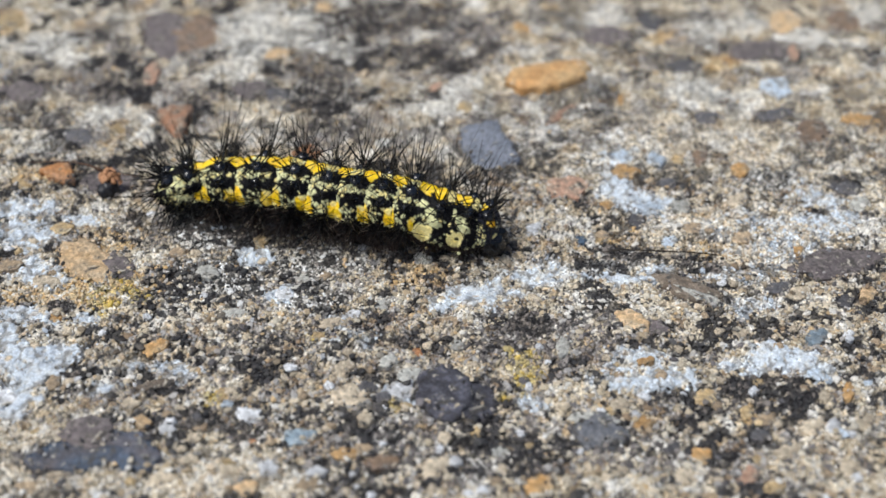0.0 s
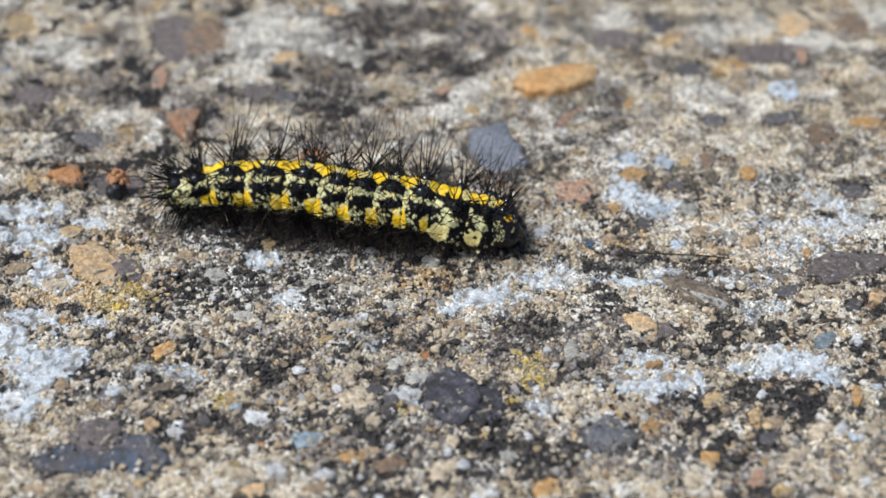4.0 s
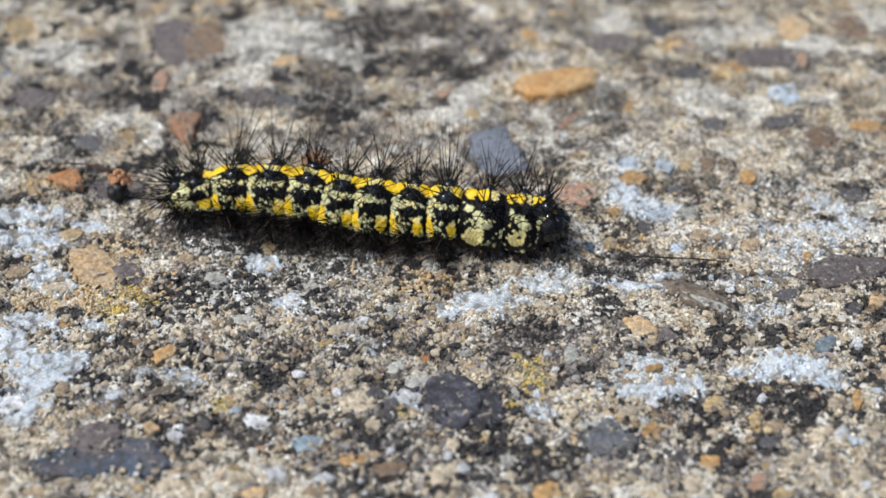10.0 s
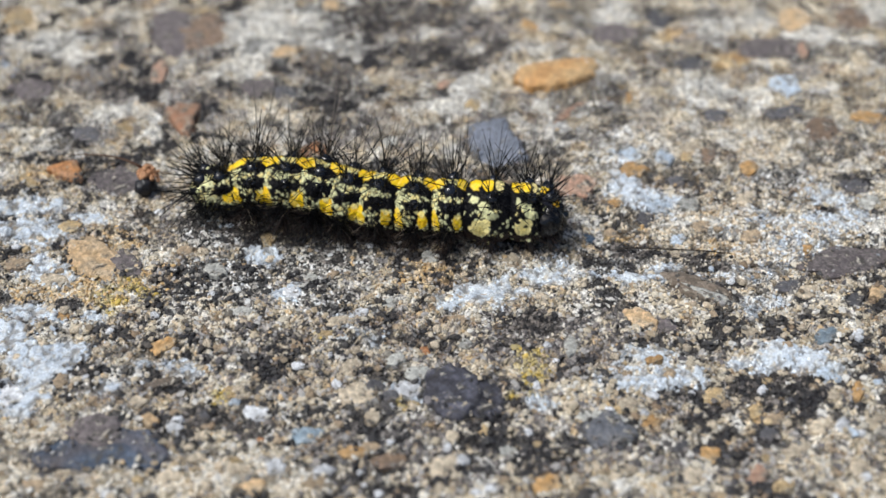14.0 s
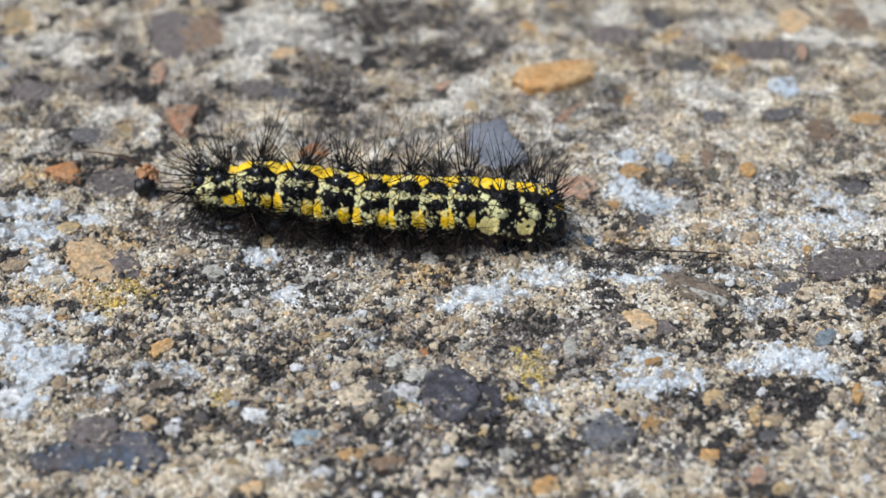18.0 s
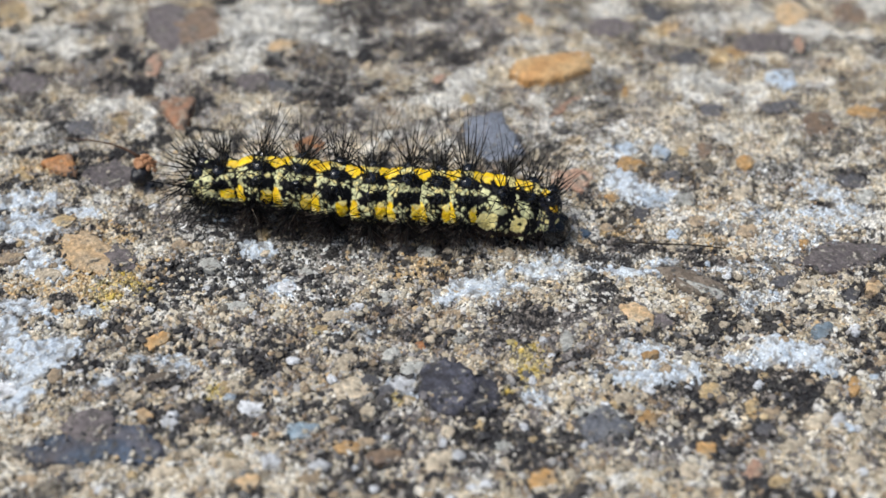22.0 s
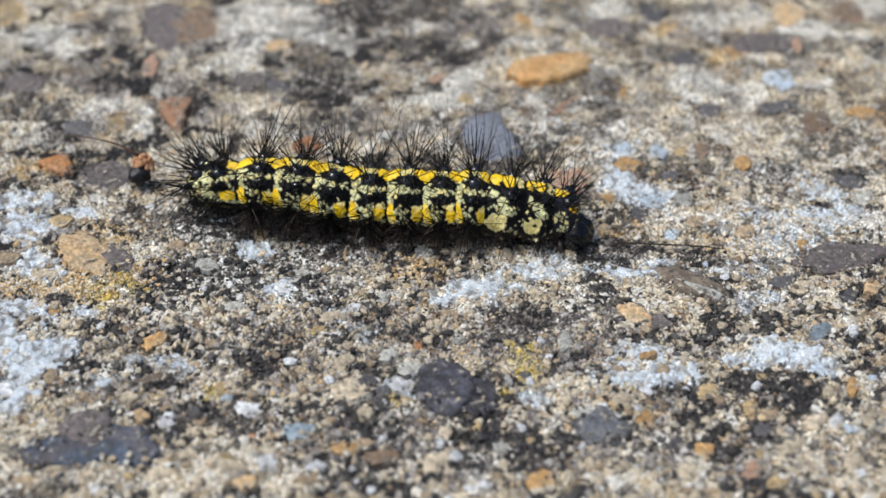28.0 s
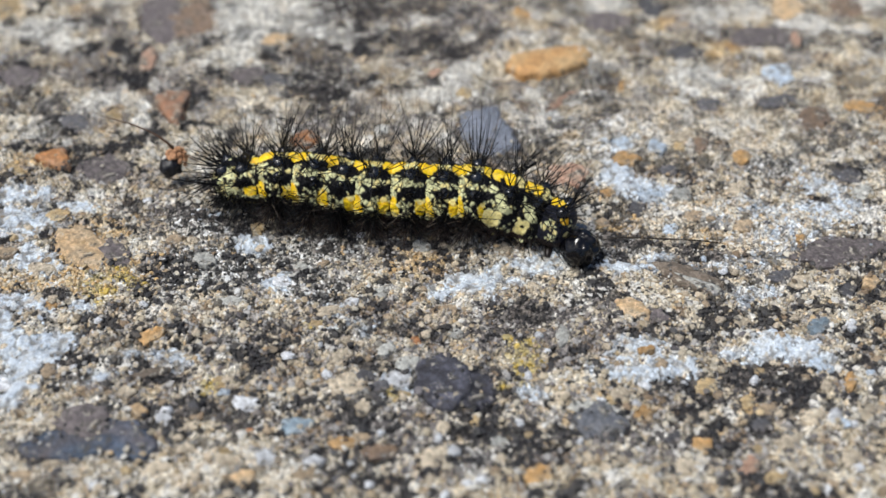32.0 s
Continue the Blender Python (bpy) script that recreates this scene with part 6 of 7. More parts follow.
    walk(SEGMENTS[4], [
        (0, at(-1.92, 0.69, 2.90, 1.2, -13.2)), (0.5, at(-1.90, 0.69, 2.90, 1.3, -13.1)), (1, at(-1.91, 0.67, 2.89, 1.4, -13.0)), (1.5, at(-1.91, 0.62, 2.91, 1.7, -12.9)),
        (2, at(-1.93, 0.59, 2.93, 2.1, -12.8)), (2.5, at(-1.99, 0.58, 2.92, 1.7, -12.6)), (3, at(-2.04, 0.57, 2.91, 1.6, -12.4)), (3.5, at(-2.06, 0.56, 2.94, 1.6, -12.2)),
        (5.5, at(-2.57, 0.55, 2.82, 3.4, -10.8)), (6, at(-2.65, 0.53, 2.80, 3.9, -10.6)), (6.5, at(-2.78, 0.50, 2.77, 4.0, -10.3)), (7, at(-2.95, 0.47, 2.75, 3.7, -10.0)),
        (7.5, at(-3.07, 0.48, 2.73, 3.2, -9.8)), (8, at(-3.15, 0.49, 2.74, 3.1, -9.7)), (8.5, at(-3.24, 0.51, 2.71, 2.8, -9.6)), (9, at(-3.33, 0.51, 2.69, 2.7, -9.6)),
        (9.5, at(-3.41, 0.51, 2.66, 2.8, -9.6)), (10, at(-3.45, 0.53, 2.61, 3.0, -9.6)), (10.5, at(-3.46, 0.53, 2.60, 2.7, -9.7)), (11, at(-3.49, 0.52, 2.59, 2.8, -9.9)),
        (11.5, at(-3.55, 0.50, 2.59, 3.1, -10.1)), (12, at(-3.63, 0.51, 2.54, 3.4, -10.3)), (12.5, at(-3.69, 0.57, 2.53, 4.1, -10.2)), (13, at(-3.74, 0.62, 2.53, 4.5, -10.3)),
        (13.5, at(-3.75, 0.60, 2.53, 4.9, -10.6)), (14, at(-3.69, 0.52, 2.58, 5.5, -10.0)), (14.5, at(-3.60, 0.47, 2.63, 6.1, -9.6)), (16.5, at(-2.61, -0.06, 2.46, 2.2, -2.5)),
        (17, at(-2.54, -0.06, 2.46, 2.0, -2.9)), (17.5, at(-2.48, -0.07, 2.46, 1.5, -3.3)), (18, at(-2.43, -0.02, 2.49, 0.8, -3.3)), (18.5, at(-2.39, 0.03, 2.53, -0.1, -3.4)),
        (19, at(-2.37, 0.05, 2.54, -0.2, -3.4)), (19.5, at(-2.38, 0.08, 2.53, -0.3, -3.5)), (20, at(-2.39, 0.12, 2.52, 0.0, -3.7)), (20.5, at(-2.42, 0.11, 2.51, 0.4, -3.6)),
        (21, at(-2.46, 0.12, 2.50, 0.7, -3.4)), (21.5, at(-2.48, 0.15, 2.51, 0.3, -3.4)), (22, at(-2.52, 0.18, 2.54, -0.3, -3.5)), (22.5, at(-2.55, 0.21, 2.55, -0.3, -3.8)),
        (23, at(-2.56, 0.20, 2.56, -0.5, -3.6)), (23.5, at(-2.56, 0.19, 2.54, -0.2, -3.2)), (24, at(-2.56, 0.23, 2.54, -0.2, -3.5)), (24.5, at(-2.64, 0.25, 2.57, -0.7, -3.6)),
        (25, at(-2.74, 0.26, 2.57, -0.6, -3.7)), (25.5, at(-2.82, 0.26, 2.54, -0.0, -3.7)), (27.5, at(-3.09, 0.24, 2.52, 0.1, -3.7)), (28, at(-3.11, 0.23, 2.54, -0.3, -4.0)),
        (28.5, at(-3.06, 0.25, 2.56, -0.7, -4.1)), (29, at(-3.07, 0.28, 2.54, -0.8, -4.1)), (29.5, at(-3.14, 0.33, 2.54, -0.9, -4.1)), (30, at(-3.15, 0.41, 2.54, -0.8, -4.4)),
        (30.5, at(-3.13, 0.47, 2.57, -1.2, -4.6)), (31, at(-3.20, 0.52, 2.57, -1.2, -4.5)), (31.5, at(-3.26, 0.61, 2.58, -1.5, -4.6)), (32, at(-3.22, 0.68, 2.60, -1.8, -5.0))])
    walk(SEGMENTS[5], [
        (0, at(0.46, 0.12, 2.88, -3.3, -13.2)), (0.5, at(0.46, 0.13, 2.87, -3.5, -13.1)), (1, at(0.45, 0.11, 2.86, -3.6, -13.0)), (1.5, at(0.44, 0.07, 2.86, -3.7, -12.9)),
        (2, at(0.39, 0.05, 2.86, -3.4, -12.8)), (2.5, at(0.33, 0.05, 2.86, -3.5, -12.6)), (3, at(0.28, 0.05, 2.85, -3.5, -12.4)), (3.5, at(0.25, 0.04, 2.87, -3.5, -12.2)),
        (5.5, at(-0.18, 0.09, 2.66, -1.0, -10.8)), (6, at(-0.25, 0.07, 2.61, -0.5, -10.6)), (6.5, at(-0.36, 0.05, 2.57, 0.0, -10.3)), (7, at(-0.45, 0.02, 2.56, -0.3, -10.0)),
        (7.5, at(-0.48, 0.02, 2.56, -0.5, -9.8)), (8, at(-0.49, 0.03, 2.56, -0.2, -9.7)), (8.5, at(-0.54, 0.04, 2.55, -0.4, -9.6)), (9, at(-0.61, 0.05, 2.54, -0.4, -9.6)),
        (9.5, at(-0.67, 0.04, 2.52, -0.3, -9.6)), (10, at(-0.67, 0.05, 2.48, -0.5, -9.7)), (10.5, at(-0.66, 0.04, 2.47, -0.6, -9.7)), (11, at(-0.64, 0.02, 2.46, -0.9, -9.9)),
        (11.5, at(-0.69, -0.01, 2.44, -0.6, -9.9)), (12, at(-0.74, -0.01, 2.38, -0.4, -9.9)), (12.5, at(-0.81, 0.05, 2.35, -0.1, -10.1)), (13, at(-0.89, 0.10, 2.34, 0.2, -10.0)),
        (13.5, at(-0.99, 0.10, 2.32, 0.6, -9.6)), (14, at(-1.08, 0.06, 2.34, 0.5, -9.7)), (14.5, at(-1.10, 0.04, 2.37, 0.5, -9.6)), (16.5, at(-0.07, -0.13, 2.28, 0.4, -5.3)),
        (17, at(0.09, -0.13, 2.31, -0.8, -4.5)), (17.5, at(0.25, -0.14, 2.36, -2.1, -4.0)), (18, at(0.40, -0.12, 2.44, -2.8, -4.7)), (18.5, at(0.49, -0.10, 2.52, -2.8, -5.1)),
        (19, at(0.51, -0.08, 2.52, -2.9, -5.1)), (19.5, at(0.51, -0.05, 2.51, -2.9, -5.2)), (20, at(0.52, -0.03, 2.48, -2.8, -5.3)), (20.5, at(0.50, -0.03, 2.46, -2.6, -5.2)),
        (21, at(0.48, -0.00, 2.45, -2.4, -5.0)), (21.5, at(0.47, 0.02, 2.49, -2.6, -5.0)), (22, at(0.43, 0.04, 2.53, -2.2, -5.1)), (22.5, at(0.41, 0.05, 2.54, -2.2, -5.2)),
        (23, at(0.39, 0.05, 2.56, -2.6, -5.0)), (23.5, at(0.39, 0.06, 2.53, -2.8, -4.8)), (24, at(0.39, 0.08, 2.55, -3.0, -4.9)), (24.5, at(0.32, 0.09, 2.58, -2.7, -4.9)),
        (25, at(0.24, 0.10, 2.58, -2.5, -4.9)), (25.5, at(0.16, 0.10, 2.52, -2.3, -4.9)), (27.5, at(-0.01, 0.08, 2.49, -2.4, -5.2)), (28, at(-0.02, 0.05, 2.53, -2.9, -5.5)),
        (28.5, at(0.05, 0.06, 2.55, -3.0, -5.6)), (29, at(0.05, 0.10, 2.55, -3.2, -5.7)), (29.5, at(0.00, 0.15, 2.55, -3.3, -5.8)), (30, at(0.00, 0.21, 2.56, -3.4, -6.0)),
        (30.5, at(0.02, 0.25, 2.59, -3.4, -6.2)), (31, at(-0.05, 0.31, 2.62, -3.8, -6.2)), (31.5, at(-0.16, 0.39, 2.63, -3.7, -6.4)), (32, at(-0.25, 0.44, 2.64, -3.2, -6.6))])
    walk(SEGMENTS[6], [
        (0, at(2.55, -0.36, 2.90, 1.3, -13.2)), (0.5, at(2.58, -0.35, 2.92, 0.4, -13.1)), (1, at(2.59, -0.37, 2.93, -0.2, -13.0)), (1.5, at(2.58, -0.41, 2.95, -1.0, -12.9)),
        (2, at(2.53, -0.42, 2.95, -1.2, -12.8)), (2.5, at(2.46, -0.41, 2.95, -1.1, -12.6)), (3, at(2.41, -0.40, 2.93, -1.3, -12.4)), (3.5, at(2.38, -0.40, 2.97, -1.9, -12.1)),
        (5.5, at(2.09, -0.33, 2.67, -0.4, -10.8)), (6, at(2.09, -0.35, 2.61, -0.3, -10.6)), (6.5, at(2.08, -0.38, 2.55, -0.7, -10.3)), (7, at(2.11, -0.42, 2.57, -2.3, -10.0)),
        (7.5, at(2.19, -0.43, 2.58, -3.0, -9.8)), (8, at(2.29, -0.43, 2.57, -2.6, -9.7)), (8.5, at(2.31, -0.43, 2.56, -2.1, -9.6)), (9, at(2.28, -0.43, 2.54, -2.2, -9.6)),
        (9.5, at(2.25, -0.44, 2.49, -1.7, -9.6)), (10, at(2.29, -0.44, 2.45, -1.3, -9.7)), (10.5, at(2.33, -0.46, 2.46, -1.8, -9.7)), (11, at(2.35, -0.49, 2.48, -2.1, -9.9)),
        (11.5, at(2.33, -0.53, 2.44, -2.1, -9.9)), (12, at(2.28, -0.53, 2.37, -1.6, -10.0)), (12.5, at(2.24, -0.48, 2.32, -1.2, -10.1)), (13, at(2.14, -0.42, 2.29, -1.0, -10.1)),
        (13.5, at(2.03, -0.39, 2.26, -1.1, -9.8)), (14, at(1.93, -0.44, 2.33, -2.4, -9.7)), (14.5, at(1.86, -0.45, 2.38, -3.1, -9.6)), (16.5, at(2.35, -0.43, 2.27, -4.2, -6.4)),
        (17, at(2.51, -0.40, 2.37, -5.6, -6.8)), (17.5, at(2.66, -0.39, 2.48, -6.3, -6.7)), (18, at(2.82, -0.41, 2.56, -5.9, -6.8)), (18.5, at(2.93, -0.39, 2.62, -5.5, -6.7)),
        (19, at(2.95, -0.37, 2.65, -6.0, -6.7)), (19.5, at(2.95, -0.35, 2.65, -6.2, -6.8)), (20, at(2.96, -0.33, 2.62, -6.3, -6.7)), (20.5, at(2.95, -0.33, 2.58, -6.3, -6.3)),
        (21, at(2.95, -0.30, 2.55, -5.6, -6.6)), (21.5, at(2.95, -0.28, 2.56, -4.4, -6.9)), (22, at(2.97, -0.26, 2.56, -3.2, -6.9)), (22.5, at(2.98, -0.25, 2.59, -3.6, -6.7)),
        (23, at(2.96, -0.24, 2.64, -4.7, -6.5)), (23.5, at(2.96, -0.22, 2.65, -5.5, -6.3)), (24, at(2.96, -0.20, 2.66, -5.0, -6.3)), (24.5, at(2.92, -0.19, 2.67, -4.4, -6.4)),
        (25, at(2.85, -0.18, 2.66, -4.4, -6.4)), (25.5, at(2.79, -0.18, 2.60, -4.8, -6.3)), (27.5, at(2.79, -0.25, 2.58, -4.6, -6.8)), (28, at(2.79, -0.29, 2.68, -5.5, -6.6)),
        (28.5, at(2.84, -0.28, 2.72, -6.1, -6.6)), (29, at(2.86, -0.26, 2.72, -5.8, -6.9)), (29.5, at(2.83, -0.22, 2.72, -5.4, -7.3)), (30, at(2.83, -0.17, 2.74, -5.8, -7.6)),
        (30.5, at(2.83, -0.13, 2.77, -5.8, -7.5)), (31, at(2.75, -0.07, 2.81, -5.6, -7.1)), (31.5, at(2.62, 0.01, 2.79, -5.2, -7.3)), (32, at(2.47, 0.06, 2.77, -4.9, -7.5))])
    walk(SEGMENTS[7], [
        (0, at(4.56, -0.80, 2.75, 6.9, -14.8)), (0.5, at(4.59, -0.80, 2.80, 7.0, -14.6)), (1, at(4.63, -0.82, 2.83, 7.0, -14.5)), (1.5, at(4.64, -0.86, 2.87, 6.8, -14.2)),
        (2, at(4.61, -0.87, 2.88, 6.7, -13.6)), (2.5, at(4.57, -0.86, 2.88, 6.4, -13.0)), (3, at(4.53, -0.85, 2.87, 5.9, -12.6)), (3.5, at(4.51, -0.84, 2.94, 5.6, -12.4)),
        (5.5, at(4.39, -0.75, 2.62, 3.8, -11.3)), (6, at(4.43, -0.77, 2.56, 3.3, -11.0)), (6.5, at(4.54, -0.81, 2.55, 1.8, -10.6)), (7, at(4.70, -0.86, 2.69, -1.2, -10.1)),
        (7.5, at(4.86, -0.87, 2.77, -2.7, -9.8)), (8, at(5.00, -0.88, 2.75, -2.5, -9.7)), (8.5, at(5.05, -0.87, 2.69, -1.6, -9.6)), (9, at(5.03, -0.88, 2.68, -1.5, -9.6)),
        (9.5, at(5.05, -0.90, 2.63, -1.9, -9.6)), (10, at(5.10, -0.90, 2.57, -1.7, -9.6)), (10.5, at(5.15, -0.93, 2.60, -2.2, -9.7)), (11, at(5.17, -0.97, 2.62, -2.2, -9.9)),
        (11.5, at(5.16, -1.01, 2.60, -3.0, -10.0)), (12, at(5.13, -1.01, 2.51, -3.6, -10.1)), (12.5, at(5.05, -0.97, 2.43, -2.8, -10.2)), (13, at(4.96, -0.91, 2.39, -2.4, -10.1)),
        (13.5, at(4.87, -0.88, 2.38, -2.8, -10.0)), (14, at(4.80, -0.92, 2.53, -4.5, -9.5)), (14.5, at(4.71, -0.91, 2.62, -5.1, -9.1)), (16.5, at(4.64, -0.67, 2.52, -5.5, -7.0)),
        (17, at(4.75, -0.67, 2.64, -5.1, -7.2)), (17.5, at(4.87, -0.65, 2.75, -4.5, -7.1)), (18, at(5.01, -0.64, 2.81, -3.9, -6.7)), (18.5, at(5.09, -0.61, 2.85, -2.6, -6.2)),
        (19, at(5.11, -0.59, 2.88, -1.5, -6.2)), (19.5, at(5.10, -0.57, 2.88, -1.2, -6.3)), (20, at(5.10, -0.54, 2.87, -1.7, -6.3)), (20.5, at(5.10, -0.51, 2.84, -2.9, -5.5)),
        (21, at(5.11, -0.51, 2.81, -3.4, -6.1)), (21.5, at(5.12, -0.52, 2.78, -2.8, -6.8)), (22, at(5.16, -0.51, 2.74, -2.1, -6.9)), (22.5, at(5.20, -0.50, 2.77, -1.2, -6.7)),
        (23, at(5.21, -0.48, 2.85, -1.2, -6.3)), (23.5, at(5.22, -0.45, 2.88, -1.5, -6.1)), (24, at(5.22, -0.43, 2.87, -1.3, -6.2)), (24.5, at(5.17, -0.43, 2.85, -0.7, -6.3)),
        (25, at(5.10, -0.42, 2.84, -0.7, -6.4)), (25.5, at(5.04, -0.42, 2.83, -1.5, -6.3)), (27.5, at(5.15, -0.51, 2.81, -1.5, -6.7)), (28, at(5.17, -0.53, 2.90, -0.6, -6.2)),
        (28.5, at(5.16, -0.50, 2.94, 0.3, -5.9)), (29, at(5.17, -0.50, 2.93, 0.4, -6.4)), (29.5, at(5.17, -0.49, 2.92, 0.8, -7.1)), (30, at(5.16, -0.45, 2.94, 1.4, -7.6)),
        (30.5, at(5.13, -0.39, 2.96, 1.9, -7.1)), (31, at(5.02, -0.28, 2.97, 2.4, -6.0)), (31.5, at(4.87, -0.22, 2.96, 2.2, -6.6)), (32, at(4.74, -0.18, 2.94, 1.8, -7.3))])
    walk(SEGMENTS[8], [
        (0, at(6.68, -1.42, 2.32, 11.6, -16.8)), (0.5, at(6.68, -1.40, 2.34, 12.4, -16.7)), (1, at(6.72, -1.42, 2.35, 12.9, -16.5)), (1.5, at(6.76, -1.44, 2.38, 13.3, -15.9)),
        (2, at(6.81, -1.42, 2.38, 12.7, -14.7)), (2.5, at(6.84, -1.38, 2.39, 11.9, -13.3)), (3, at(6.85, -1.35, 2.41, 10.8, -12.5)), (3.5, at(6.86, -1.34, 2.47, 11.1, -12.0)),
        (5.5, at(7.05, -1.30, 2.28, 7.0, -10.8)), (6, at(7.13, -1.31, 2.27, 5.7, -9.8)), (6.5, at(7.31, -1.33, 2.33, 4.3, -8.5)), (7, at(7.55, -1.36, 2.59, 3.6, -7.2)),
        (7.5, at(7.74, -1.36, 2.73, 3.4, -6.9)), (8, at(7.84, -1.35, 2.69, 3.6, -7.2)), (8.5, at(7.87, -1.33, 2.60, 3.8, -7.4)), (9, at(7.87, -1.34, 2.58, 4.0, -7.1)),
        (9.5, at(7.93, -1.37, 2.56, 3.5, -6.8)), (10, at(8.00, -1.38, 2.50, 3.2, -7.0)), (10.5, at(8.06, -1.41, 2.56, 3.0, -7.0)), (11, at(8.10, -1.46, 2.58, 2.9, -6.6)),
        (11.5, at(8.07, -1.51, 2.63, 1.8, -6.5)), (12, at(8.01, -1.51, 2.61, -0.0, -6.7)), (12.5, at(7.90, -1.46, 2.50, -0.0, -7.5)), (13, at(7.81, -1.40, 2.42, 0.6, -8.2)),
        (13.5, at(7.74, -1.36, 2.43, 0.7, -7.9)), (14, at(7.71, -1.37, 2.66, 0.0, -5.5)), (14.5, at(7.63, -1.33, 2.76, 0.0, -4.4)), (16.5, at(7.35, -1.01, 2.64, 0.2, -3.9)),
        (17, at(7.39, -0.99, 2.71, 1.2, -3.9)), (17.5, at(7.43, -0.97, 2.75, 2.8, -4.2)), (18, at(7.47, -0.94, 2.76, 4.6, -4.8)), (18.5, at(7.42, -0.89, 2.70, 7.4, -6.2)),
        (19, at(7.38, -0.86, 2.65, 9.3, -6.9)), (19.5, at(7.37, -0.84, 2.62, 10.1, -7.0)), (20, at(7.37, -0.81, 2.62, 9.8, -7.0)), (20.5, at(7.39, -0.78, 2.68, 8.1, -7.3)),
        (21, at(7.40, -0.78, 2.66, 8.0, -6.9)), (21.5, at(7.41, -0.79, 2.61, 8.6, -6.5)), (22, at(7.43, -0.77, 2.55, 9.0, -6.7)), (22.5, at(7.46, -0.75, 2.54, 9.9, -6.8)),
        (23, at(7.47, -0.73, 2.61, 10.0, -6.7)), (23.5, at(7.47, -0.70, 2.65, 9.6, -6.7)), (24, at(7.47, -0.68, 2.64, 9.7, -6.7)), (24.5, at(7.45, -0.67, 2.62, 9.4, -6.5)),
        (25, at(7.41, -0.67, 2.60, 9.7, -6.4)), (25.5, at(7.37, -0.67, 2.57, 10.1, -6.5)), (27.5, at(7.61, -0.80, 2.55, 9.5, -6.5)), (28, at(7.61, -0.82, 2.63, 8.8, -6.4)),
        (28.5, at(7.50, -0.78, 2.62, 10.3, -7.9)), (29, at(7.49, -0.79, 2.59, 12.0, -8.3)), (29.5, at(7.56, -0.80, 2.54, 13.1, -8.3)), (30, at(7.51, -0.79, 2.52, 14.6, -9.0)),
        (30.5, at(7.36, -0.70, 2.52, 15.9, -9.2)), (31, at(7.20, -0.58, 2.54, 16.1, -10.6)), (31.5, at(7.00, -0.54, 2.53, 16.2, -11.5)), (32, at(6.84, -0.53, 2.52, 16.1, -12.3))])
